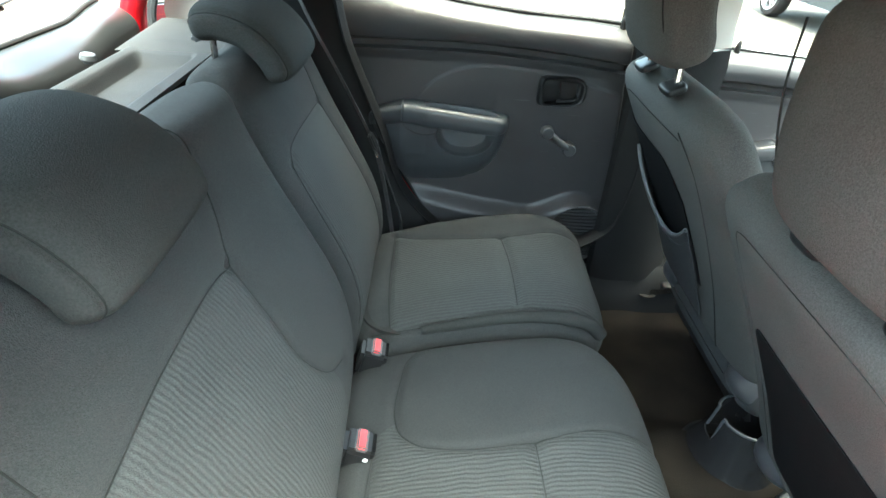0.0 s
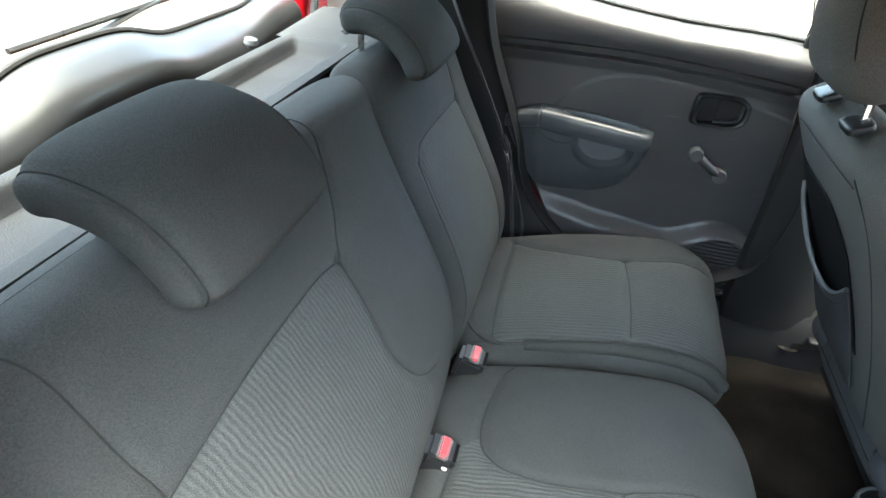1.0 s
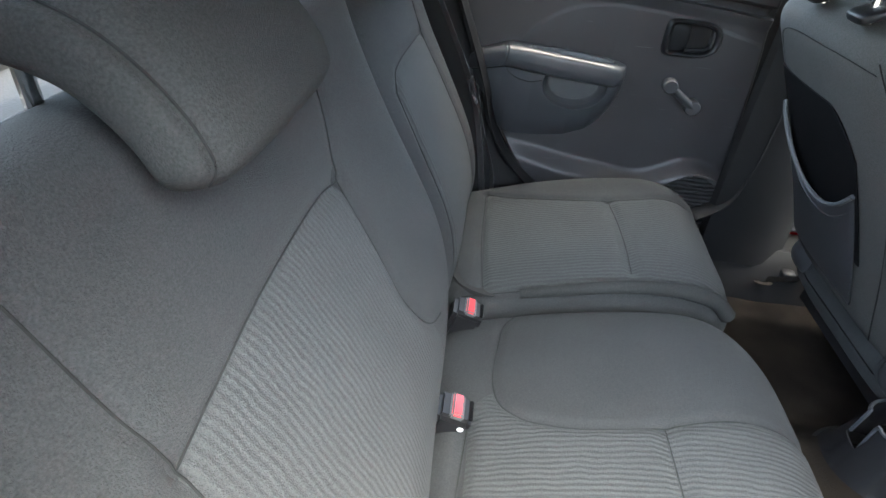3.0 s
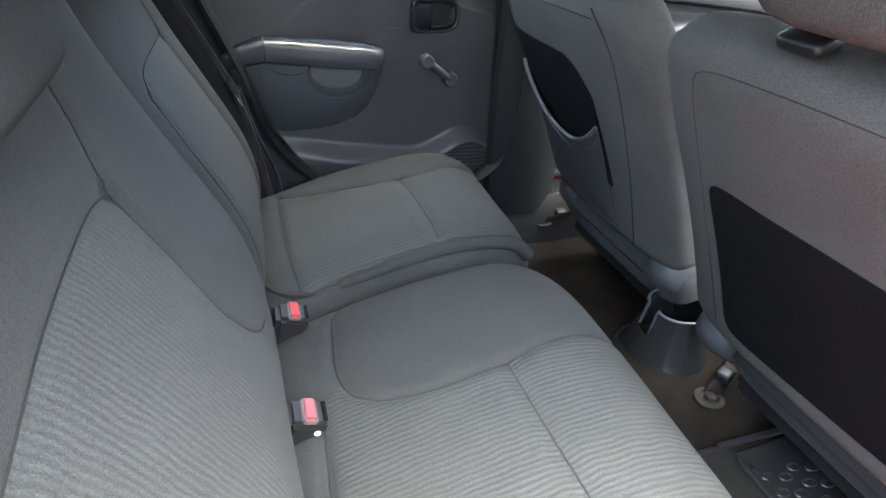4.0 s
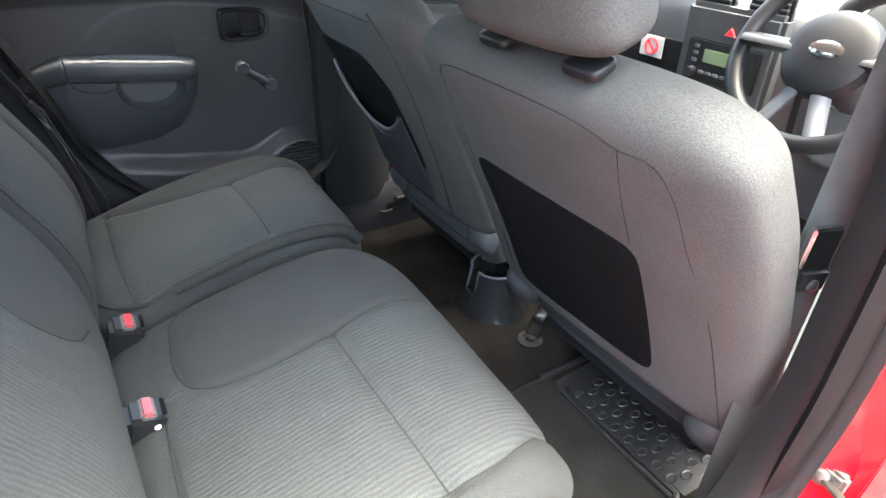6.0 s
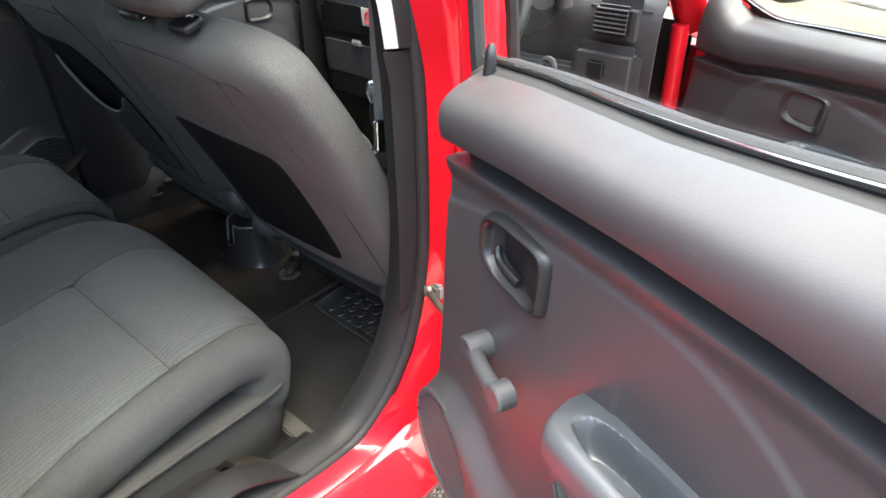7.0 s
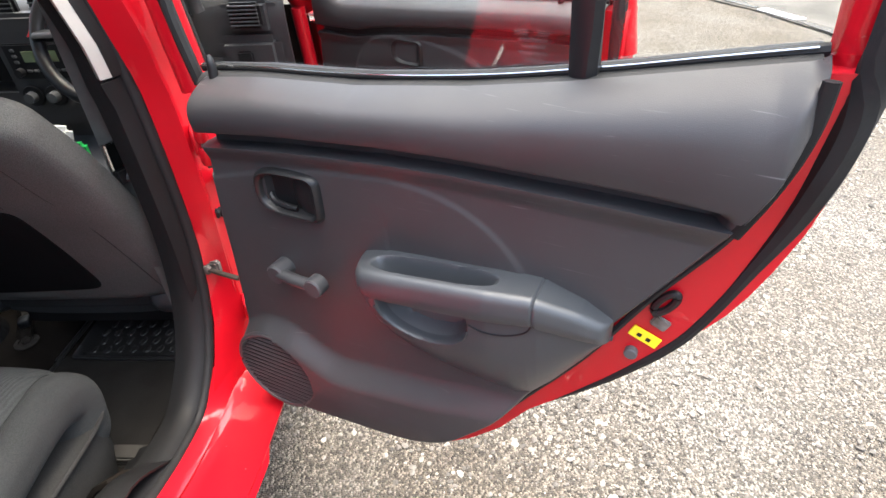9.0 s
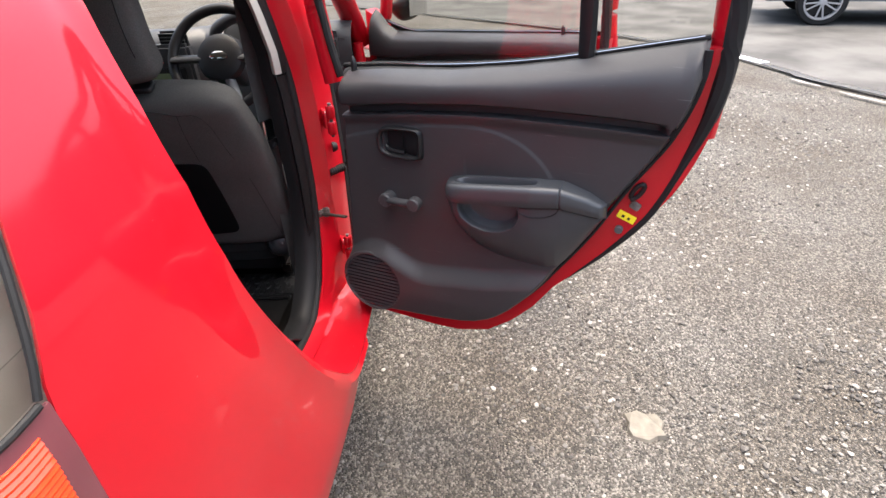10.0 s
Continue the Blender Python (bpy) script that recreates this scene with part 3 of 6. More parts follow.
def body_side(sgn):
    side = "right" if sgn < 0 else "left"
    shut = spline([(x, 0, z) for x, z in SHUT], 70)
    # the right opening dips lower towards the sill
    seal_line = [(x - 0.055 * soft_step(0.90, 0.62, z), z) if sgn > 0 else (x, z - 0.027 * soft_step(0.80, 0.60, z) * soft_step(0.60, 0.50, x)) for x, z in SEAL]
    seal = spline([(x, 0, z) for x, z in seal_line], 70)
    # quarter panel, from the door's shut line to the tail
    rows = []
    for p in shut[:58]:
        tail = tail_edge(p.z)
        row = []
        for k in range(26):
            x = p.x + (tail - p.x) * k / 25
            z = p.z
            # crease over the wheel and rounding into the shut line
            y = side_y(x, z, sgn)
            y += math.copysign(flare(z) * (1 - (k / 25) ** 2), y)
            y -= math.copysign(0.012 * math.exp(-((k - 0) / 0.8) ** 2) - 0.005 * math.exp(-((k - 4) / 3) ** 2), y)
            row.append(Vector((x, y, z)))
        rows.append(row)
    part("quarter_panel", sheet(rows, 0.004), RED, car)
    # lower panels before and behind the wheel arch
    for x0, x1 in ((0.30, 0.10), (-0.42, -0.50)):
        rows = []
        for i in range(14):
            z = 0.435 - 0.30 * i / 13
            arch = math.sqrt(max(0, 0.305 ** 2 - (z - 0.28) ** 2))
            a, e = (x0, max(x1, -0.16 + arch)) if x0 > 0 else (min(x0, -0.16 - arch), x1)
            rows.append([Vector((x, side_y(x, z, sgn), z)) for x in (a + (e - a) * k / 6 for k in range(7))])
        part("lower_quarter_panel", skin(rows), RED, car)
    # red jamb between shut line and seal
    rows = []
    for a, b in zip(shut, seal):
        ya, yb = side_y(a.x, a.z, sgn), math.copysign(abs(side_y(b.x, b.z, sgn)) - 0.105, sgn)
        pa = Vector((a.x, ya + math.copysign(flare(a.z) - 0.012, ya), a.z))
        pb = Vector((b.x, yb, b.z))
        m1 = pa.lerp(pb, 0.28) + Vector((-0.004, 0, -0.004))
        m1.y = ya + (yb - ya) * 0.62
        m2 = pa.lerp(pb, 0.62)
        m2.y = ya + (yb - ya) * 0.70
        rows.append(spline([pa, m1, m2, pb], 12))
    if sgn < 0:
        part("door_jamb", sheet(rows, 0.003), RED, car)
    # black rubber seal and inner trim behind it
    ring = seal_line + [(0.625, 0.57), (0.655, 0.66), (0.668, 0.78), (0.67, 0.95), (0.666, 1.1), (0.643, 1.25), (0.613, 1.38), (0.588, 1.49)]
    inner = lambda x, z: math.copysign(abs(side_y(x, z, sgn)) - 0.112, sgn)
    part("door_seal", sweep([(x, inner(x, z), z) for x, z in ring], 0.011, 160, 10), RUBBER, car, "black rubber door seal")
    rows = []
    for q in spline([(x, 0, z) for x, z in ring], 120):
        x, z = q.x, q.z
        y = inner(x, z)
        din = Vector((0.22 - x, 0, 0.95 - z)).normalized()
        row = [Vector((x, y, z)), Vector((x, y, z)) + din * 0.012 + Vector((0, -math.copysign(0.012, y), 0)), Vector((x, y, z)) + din * 0.018 + Vector((0, -math.copysign(0.035, y), 0)), Vector((x, y, z)) + din * 0.008 + Vector((0, -math.copysign(0.065, y), 0))]
        rows.append(spline(row, 8))
    part("opening_trim", sheet(rows, 0.004), TRIM_DARK, car, "black plastic trim round the door opening")
    # side trim beside the rear seat
    rows = []
    for q in spline([(x, 0, z) for x, z in seal_line], 60)[2:50]:
        y = inner(q.x, q.z)
        rows.append([Vector((q.x + 0.004 - 0.30 * k / 8, y - math.copysign(0.02 * min(1, k) + 0.01 * (k / 8), y), q.z)) for k in range(9)])
    part("rear_side_trim", sheet(rows, 0.004), TRIM_DARK, car, "black plastic side trim")
    # middle pillar
    rows = []
    for i in range(30):
        z = 0.40 + 1.12 * i / 29
        lean = -0.07 * max(0, z - 1.05) / 0.35
        yo = abs(side_y(0.7, z, sgn))
        sec = [(0.672 + lean, yo - 0.115), (0.685 + lean, yo - 0.06), (0.70 + lean, yo - 0.058), (0.715 + lean, yo - 0.045), (0.795 + lean, yo - 0.04), (0.82 + lean, yo - 0.06), (0.845 + lean, yo - 0.06), (0.85 + lean, yo - 0.12)]
        if sgn > 0:
            sec = [(x, y + 0.035) for x, y in sec[1:6]]
        rows.append([Vector((x, math.copysign(y, sgn), z)) for x, y in sec])
    part("middle_pillar", sheet(rows, 0.004), RED, car)
    for nm, z0, z1, mt, lb in (("pillar_trim", 0.42, 1.095, TRIM_DARK, "black plastic pillar trim"), ("upper_pillar_trim", 1.10, 1.51, BEIGE, "beige upper pillar trim")):
        rows = []
        for i in range(16):
            z = z0 + (z1 - z0) * i / 15
            lean = -0.07 * max(0, z - 1.05) / 0.35 - (0.035 if sgn > 0 else 0)
            yo = abs(side_y(0.7, z, sgn)) - 0.118
            g = 0.004 if nm == "pillar_trim" else 0
            sec = [(0.665 + lean, yo), (0.648 + lean - g, yo - 0.006 - g), (0.635 + lean - g, yo - 0.02 - g), (0.638 + lean, yo - 0.035 - g), (0.68 + lean, yo - 0.05 - g), (0.78 + lean, yo - 0.05 - g), (0.86 + lean, yo - 0.01)]
            if sgn < 0:
                f = 1.0 if g else 1.1
                sec = [(0.665 + lean, yo), (0.648 + lean - g, yo - 0.004 * f), (0.640 + lean - g, yo - 0.011 * f), (0.646 + lean, yo - 0.017 * f), (0.69 + lean, yo - 0.024 * f), (0.78 + lean, yo - 0.026 * f), (0.86 + lean, yo - 0.005)]
            rows.append([Vector((x, math.copysign(y, sgn), z)) for x, y in sec])
        part(nm, sheet(rows, 0.004), mt, car, lb)
    rows = []
    for i in range(16):
        z = 1.10 + 0.41 * i / 15
        lean = -0.07 * max(0, z - 1.05) / 0.35 - (0.035 if sgn > 0 else 0)
        yo = abs(side_y(0.7, z, sgn)) - 0.118
        f = 0.5 if sgn < 0 else 1.0
        rows.append([Vector((0.668 + lean - dx * f, math.copysign(yo + 0.010 - dy * f, sgn), z)) for dx, dy in ((0, 0), (0.018, 0.006), (0.031, 0.011), (0.039, 0.016))])
    if sgn < 0:
        part("front_door_seal", sweep([(0.822 - 0.07 * max(0, z - 1.05) / 0.35, -abs(side_y(0.7, z, sgn)) + 0.048, z) for z in (0.44, 0.6, 0.8, 1.0, 1.1, 1.2, 1.3, 1.4, 1.5)], 0.012, 60, 8), RUBBER, car, "black rubber front door seal")
    part("pillar_seal", sheet(rows, 0.003), RUBBER, car, "wide black rubber pillar seal")
    # sill
    rows = []
    for i in range(30):
        x = 0.20 + 1.5 * i / 29
        sec = [(0.63, 0.29), (0.64, 0.33), (0.665, 0.40), (0.70, 0.430 if sgn < 0 else 0.452), (0.735, 0.428 if sgn < 0 else 0.458)] + ([(0.80, 0.458), (0.815, 0.44)] if sgn > 0 else [])
        rows.append([Vector((x, math.copysign(y - (0 if sgn < 0 else 0.06), sgn), z)) for y, z in sec])
    part("sill_trim", sheet(rows, 0.004), TRIM_DARK, car, "black plastic sill cover")
    rows = []
    for i in range(30):
        x = 0.24 + 1.46 * i / 29
        sec = [(0.735, 0.424), (0.765, 0.428), (0.785, 0.415), (0.82, 0.412), (0.838, 0.38), (0.835, 0.30), (0.80, 0.2), (0.77, 0.17), (0.70, 0.17)]
        rows.append([Vector((x, math.copysign(y - (0 if sgn < 0 else 0.06), sgn), z)) for y, z in sec])
    part("sill", sheet(rows, 0.003), RED, car)
    # roof rail, front pillar, front wing
    rows = []
    for i in range(34):
        x = -0.45 + 1.75 * i / 33
        zt = 1.575 - 0.05 * ((x - 0.35) / 0.9) ** 2
        sec = [(0.70, zt - 0.09), (0.665, zt - 0.05), (0.60, zt - 0.01), (0.5, zt + 0.012), (0.545, zt - 0.06), (0.61, zt - 0.10)]
        rows.append([Vector((x, math.copysign(y - (0 if sgn < 0 else 0.06), sgn), z)) for y, z in sec])
    part("roof_rail", skin(rows, True, True), RED, car)
    yo = 0.0 if sgn < 0 else 0.06
    part("front_pillar", sweep([(1.20, sgn * (0.64 - yo), 1.49), (1.5, sgn * (0.70 - yo), 1.28), (1.80, sgn * (0.745 - yo), 0.99)], 0.045, 24, 10), RED, car)
    part("front_pillar_lower", sweep([(1.72, sgn * (0.74 - yo), 0.99), (1.73, sgn * (0.755 - yo), 0.7), (1.70, sgn * (0.755 - yo), 0.40)], 0.024, 24, 10), RED, car)
    if sgn > 0:
        part("footwell_side_trim", sheet([[Vector((x, 0.645 + 0.01 * math.sin(x * 9), z)) for z in (0.30, 0.5, 0.7, 0.9, 1.0)] for x in (1.52, 1.6, 1.7, 1.8, 1.86)], 0.004), TRIM_DARK, car, "black footwell side trim")
    rows = []
    for i in range(20):
        x = 1.76 + 0.80 * i / 19
        row = []
        for z in (0.55, 0.68, 0.8, 0.9, 0.95, 0.965):
            y = abs(side_y(x, z, sgn)) - 0.10 * (x - 1.76) ** 2 - (0.10 if z > 0.96 else 0.02 if z > 0.94 else 0)
            row.append(Vector((x, math.copysign(y, sgn), z - 0.12 * (x - 1.76))))
        rows.append(row)
    part("front_wing", sheet(rows, 0.003), RED, car)
    return inner


for sg in (-1, 1):
    body_side(sg)
FOOT = [(0.40, 0.50), (0.46, 0.535), (0.50, 0.578), (0.57, 0.625), (0.66, 0.655), (0.78, 0.668), (0.95, 0.672)]
rows = []
for i in range(25):
    z = 0.405 + 0.50 * i / 24
    x = lerp_table(FOOT, z) + 0.010
    rows.append([Vector((x, -0.744, z)), Vector((x + 0.25 * (0.692 - x), -0.757, z)), Vector((x + 0.7 * (0.692 - x), -0.776, z)), Vector((0.692, -0.789, z))])
part("pillar_foot", sheet(rows, 0.003), RED, car)
part("pillar_jamb", sheet([[Vector((x, 0.722 - 0.02 * (k % 2), 0.42 + 0.74 * i / 12)) for k, x in enumerate((0.56, 0.60, 0.64, 0.68, 0.74))] for i in range(13)], 0.003), TRIM_DARK, car, "dark pillar flange behind the closed door's edge")
part("jamb_paint", box((0.022, 0.006, 0.17), (0.628, 0.690, 0.69), (0, 4, 0), 0.002), RED, car, "red paint glimpsed in the door gap")


def cross_sheet(sec_fn, y0, y1, n, thick):
    """A surface across the car: sec_fn(y) gives a row of (x, z)."""
    rows = [[Vector((x, y0 + (y1 - y0) * i / n, z)) for x, z in sec_fn(y0 + (y1 - y0) * i / n)] for i in range(n + 1)]
    return sheet(rows, thick)


roof_sec = lambda y: [(x, 1.60 - 0.05 * ((x - 0.35) / 0.9) ** 2 - 0.06 * (y / 0.6) ** 2) for x in [-0.52 + 1.82 * k / 24 for k in range(25)]]
part("roof", cross_sheet(roof_sec, -0.56, 0.50, 20, 0.004), RED, car)
lin_sec = lambda y: [(x, 1.56 - 0.05 * ((x - 0.35) / 0.9) ** 2 - 0.06 * (y / 0.6) ** 2) for x in [-0.50 + 1.76 * k / 20 for k in range(21)]]
part("headlining", cross_sheet(lin_sec, -0.58, 0.52, 20, 0.006), BEIGE, car, "beige headlining")
part("bonnet", cross_sheet(lambda y: [(1.86 + 0.78 * k / 10, 0.985 - 0.10 * (k / 10) - 0.12 * (k / 10) ** 3 - 0.07 * (y / 0.6) ** 2) for k in range(11)], -0.66, 0.60, 14, 0.004), RED, car)
part("front_bumper", cross_sheet(lambda y: [(2.58 - 0.18 * (y / 0.7) ** 2 + dx, z) for dx, z in ((0, 0.80), (0.05, 0.66), (0.08, 0.5), (0.07, 0.35), (0.0, 0.2))], -0.72, 0.66, 14, 0.004), RED, car)
part("windscreen", cross_sheet(lambda y: [(1.24 + 0.60 * k / 8 - 0.09 * (y / 0.6) ** 2, 1.52 - 0.53 * k / 8 - 0.02 * (k / 8) * (1 - k / 8)) for k in range(9)], -0.62, 0.56, 10, 0.004), GLASS, car).visible_shadow = False
part("bulkhead", cross_sheet(lambda y: [(1.84, 0.98), (1.86, 0.8), (1.82, 0.5), (1.70, 0.30)], -0.74, 0.68, 6, 0.004), CARPET, car, "dark carpeted bulkhead")

# tail: one rounded plan curve from flank to flank, cut into window, tailgate, lamps and bumper
def tail_at(a, z, sgn, out=0.0):
    """Point of the tail at angle a: 0 at the flank, 90 at the middle of the car."""
    mid = -0.03
    ys = abs(side_y(tail_edge(z), z, sgn)) + (mid if sgn < 0 else -mid)
    xg = -0.65 + 0.30 * max(0, z - 1.13) ** 1.1 - 0.04 * max(0, min(1, (1.1 - z) / 0.3))
    x0 = tail_edge(z) - 0.002
    c, sn = max(0.0, math.cos(radians(a))) ** 0.5, max(0.0, math.sin(radians(a))) ** 0.5
    return Vector((x0 + (xg - x0) * sn - out * sn, mid + sgn * (ys * c + out * c), z))


def tail_strip(name, sgn, a0, a1, z0, z1, mt, lb="", out=0.0, ribs=0, thick=0.004, nz=14):
    rows = []
    for i in range(nz + 1):
        z = z0 + (z1 - z0) * i / nz
        o = out + (0.0007 * (-1) ** i if ribs else 0)
        rows.append([tail_at(a0 + (a1 - a0) * k / 24, z, sgn, o) for k in range(25)])
    return part(name, sheet(rows, thick), mt, car, lb)


for sg in (-1, 1):
    tail_strip("rear_window", sg, 0.0, 90, 1.138, 1.53, GLASS_REAR).visible_shadow = False
    tail_strip("tailgate", sg, 60, 90, 0.64, 1.104, RED)
    tail_strip("lamp_housing", sg, 0.0, 59.5, 0.76, 1.092, LAMP_RED, "dark red tail lamp lens", 0.002)
    tail_strip("indicator_lens", sg, 1.3, 40, 0.80, 1.078, LAMP_ORANGE, "ribbed orange indicator lens", 0.003, 1, nz=90)
    tail_strip("lower_tail_panel", sg, 0.0, 59.5, 0.64, 0.757, RED)
    tail_strip("rear_bumper", sg, 0.0, 90, 0.24, 0.636, RED, "", 0.015)
    tail_strip("corner_glass", sg, 0.0, 59.5, 1.100, 1.137, GLASS_REAR).visible_shadow = False
    part("lower_border", sweep([tail_at(k, 1.096, sg, 0.002) for k in (0.3, 2, 6, 14, 26, 40, 58)], 0.0035, 40, 8), RUBBER, car, "black rubber window edge")
    part("window_border", sweep([tail_at(0.3, z, sg, 0.002) for z in (1.10, 1.145, 1.25, 1.35, 1.45, 1.52)], 0.0035, 20, 8), RUBBER, car, "black rubber window edge")
    yo = 0.0 if sg < 0 else -0.06
    part("hatch_frame", sweep([(-0.60, sg * (0.66 + yo), 1.05), (-0.588, sg * (0.665 + yo), 1.11), (-0.552, sg * (0.665 + yo), 1.19), (-0.49, sg * (0.655 + yo), 1.32), (-0.42, sg * (0.63 + yo), 1.47)], 0.027, 30, 12), RED, car, "red painted hatch opening edge")
    part("hatch_seal", sweep([(-0.555, sg * (0.665 + yo), 1.05), (-0.547, sg * (0.668 + yo), 1.11), (-0.512, sg * (0.668 + yo), 1.19), (-0.45, sg * (0.658 + yo), 1.32), (-0.38, sg * (0.63 + yo), 1.47)], 0.010, 30, 8), PLASTIC_GREY, car, "grey rubber hatch seal")
hump = lambda y: math.exp(-(abs(y + 0.03) / 0.155) ** 4)
sill_z = lambda y: 1.112 + 0.033 * hump(y) + 0.02 * soft_step(0.42, 0.56, abs(y + 0.03))
crest = lambda y: 1.080 + 0.031 * hump(y) + 0.028 * soft_step(0.33, 0.50, abs(y + 0.03))
trim_sec = lambda y: [(-0.560, 0.90), (-0.550, 1.0), (-0.551, 1.045), (-0.553, crest(y) - 0.022), (-0.561, crest(y) - 0.004), (-0.578, crest(y) + 0.010), (-0.604, (crest(y) + sill_z(y)) / 2 + 0.010), (-0.627, sill_z(y))]
rows = [spline([Vector((x, -0.60 + 1.14 * i / 90, z)) for x, z in trim_sec(-0.60 + 1.14 * i / 90)], 30) for i in range(91)]
part("tailgate_trim", sheet(rows, 0.006), PLASTIC_DEEP, car, "smooth black tailgate trim")
part("window_rubber", sweep([(-0.630, -0.60 + 1.14 * k / 60, sill_z(-0.60 + 1.14 * k / 60) + 0.003) for k in range(61)], 0.0055, 140, 8), RUBBER, car)
wiper = part("rear_wiper", sweep([(-0.668, 0.02, 1.128), (-0.668, 0.16, 1.150), (-0.664, 0.33, 1.168)], lambda t: 0.008 - 0.004 * t, 20, 8, 0.6), BLACK, car, "black rear wiper arm")
part("wiper_blade", sweep([(-0.672, -0.10, 1.146), (-0.670, 0.10, 1.152), (-0.668, 0.30, 1.158)], 0.005, 20, 6), RUBBER, wiper)
for sg, yo in ((-1, 0.0), (1, -0.06)):
    rows = []
    for i in range(10):
        z = 0.98 + 0.53 * i / 9
        x1 = -0.18 + 0.1 * (z - 1.09)
        x2 = -0.545 + 0.42 * max(0, z - 1.12)
        rows.append([Vector((x1 + (x2 - x1) * k / 8, sg * (abs(side_y(x1 + (x2 - x1) * k / 8, z, -1)) - 0.07 - 0.03 * (k / 8) + yo), z)) for k in range(9)])
    part("rear_pillar_trim", sheet(rows, 0.004), BEIGE, car, "beige rear pillar trim")

# floor, tunnel, boot wall
rows = []
for i in range(40):
    x = 0.30 + 1.45 * i / 39
    row = []
    for k in range(41):
        y = -0.66 + 1.30 * k / 40
        z = 0.29 + 0.075 * math.exp(-((y - 0.0) / 0.14) ** 4) + 0.10 * soft_step(0.55, 0.66, abs(y))
        z += 0.10 * soft_step(0.42, 0.30, x) + 0.05 * soft_step(0.95, 1.15, x) * (1 if abs(y) < 0.1 else 0)
        z += 0.004 * noise.noise(Vector((x * 12, y * 12, 0)))
        row.append(Vector((x, y, z)))
    rows.append(row)
part("floor_carpet", sheet(rows, 0.01), CARPET, car, "worn brown-black floor carpet")
part("underbody", box((2.9, 1.3, 0.04), (0.9, -0.03, 0.20), bevel=0.01), RUBBER, car)
part("boot_wall", cross_sheet(lambda y: [(-0.32, 0.45), (-0.345, 0.8), (-0.37, 1.06)], -0.62, 0.56, 4, 0.01), CARPET, car)


def wheel(x, y, sgn):
    """Tyre with a pressed rim behind a wheel cover."""
    m = pose(x, y, 0.27, 90 * sgn, 0, 0)
    ty = part("tyre", lathe([(0.17, -0.075), (0.25, -0.08), (0.268, -0.06), (0.272, 0), (0.268, 0.06), (0.25, 0.08), (0.17, 0.075)], 36, m), RUBBER, car)
    part("rim", lathe([(0.175, 0.06), (0.17, 0.075), (0.15, 0.06), (0.12, 0.055), (0.05, 0.07), (0.01, 0.072)], 36, m), ALLOY, ty)


for wx in (-0.16, 2.21):
    wheel(wx, -0.73, -1)
    wheel(wx, 0.67, 1)


# ---- rear bench ----
BACK = material("distant_trees", (0.06, 0.07, 0.05), 1.0, 0, (0.03, 0.035, 0.028), 0.4)
rows = []
for k in range(181):
    a = 2 * math.pi * k / 180
    h = 11.0 + 4.0 * noise.noise(Vector((math.cos(a) * 4, math.sin(a) * 4, 1))) + 1.5 * noise.noise(Vector((math.cos(a) * 17, math.sin(a) * 17, 5)))
    rows.append([Vector((48 * math.cos(a), 48 * math.sin(a), z)) for z in (-0.2, h * 0.5, h)])
tagged(part("backdrop", skin(rows), BACK), "dark line of distant trees round the yard", "backdrop", kind="structure")

bench = thing("rear_bench_seat", "dark grey cloth split rear bench seat with ribbed inserts", "car seat")


def pad_lines(path, thick, axis, lines):
    """Turns lines of (y, x) or (y, z) on a pad's upper surface into (y, s)."""
    c = spline([(p[0], 0, p[1]) for p in path], 200)
    face = []
    for k in range(200):
        d = (c[min(k + 1, 199)] - c[max(k - 1, 0)]).normalized()
        face.append((c[k] + Vector((d.z, 0, -d.x)) * thick)[axis])
    return [[(y, min(range(200), key=lambda k: abs(face[k] - v)) / 199) for y, v in line] for line in lines]


CT = 0.078
cush = lambda dz: [(0.450, 0.472 + dz), (0.454, 0.532 + dz), (0.396, 0.563 + dz), (0.28, 0.553 + dz), (0.15, 0.525 + dz), (0.03, 0.488 + dz), (-0.06, 0.462 + dz)]
near_c, far_c = [(0.424, 0.375), (0.441, 0.425)] + cush(-0.005), cush(0.006)
rim, outer, cross, rear = pad_lines(near_c, CT, 0, [
    [(0.128, 0.078), (0.08, 0.064), (0.03, 0.058), (-0.045, 0.053), (-0.085, 0.056), (-0.113, 0.066), (-0.136, 0.09), (-0.149, 0.115), (-0.162, 0.184), (-0.158, 0.29), (-0.134, 0.42), (-0.11, 0.50)],
    [(-0.53, -0.02), (-0.515, 0.05), (-0.506, 0.13), (-0.503, 0.20), (-0.497, 0.30), (-0.495, 0.39), (-0.472, 0.505)],
    [(-0.158, 0.293), (-0.295, 0.298), (-0.40, 0.301), (-0.497, 0.305)],
    [(-0.125, 0.02), (-0.30, 0.008), (-0.52, 0.004)]])
pad("cushion", near_c, lambda s: 0.352, lambda s: CT, -0.203, CLOTH, bench,
    seams=[(cross, 0.009, 0.007), (rim, 0.005, 0.005), (outer, 0.008, 0.007), (rear, 0.008, 0.006)],
    insert=[(-0.09, 0.01)] + list(reversed(rim[4:])) + [(-0.118, rear[0][1]), (-0.53, rear[0][1])] + outer[1:] + [(-0.465, 0.01)],
    bulge=lambda y, s: 0.012 * math.exp(-((y + 0.535) / 0.035) ** 2) - 0.006 * math.exp(-((y + 0.32) / 0.12) ** 2) + 0.007 * math.exp(-((y - 0.02) / 0.10) ** 2), end=0.14, power=2.7)
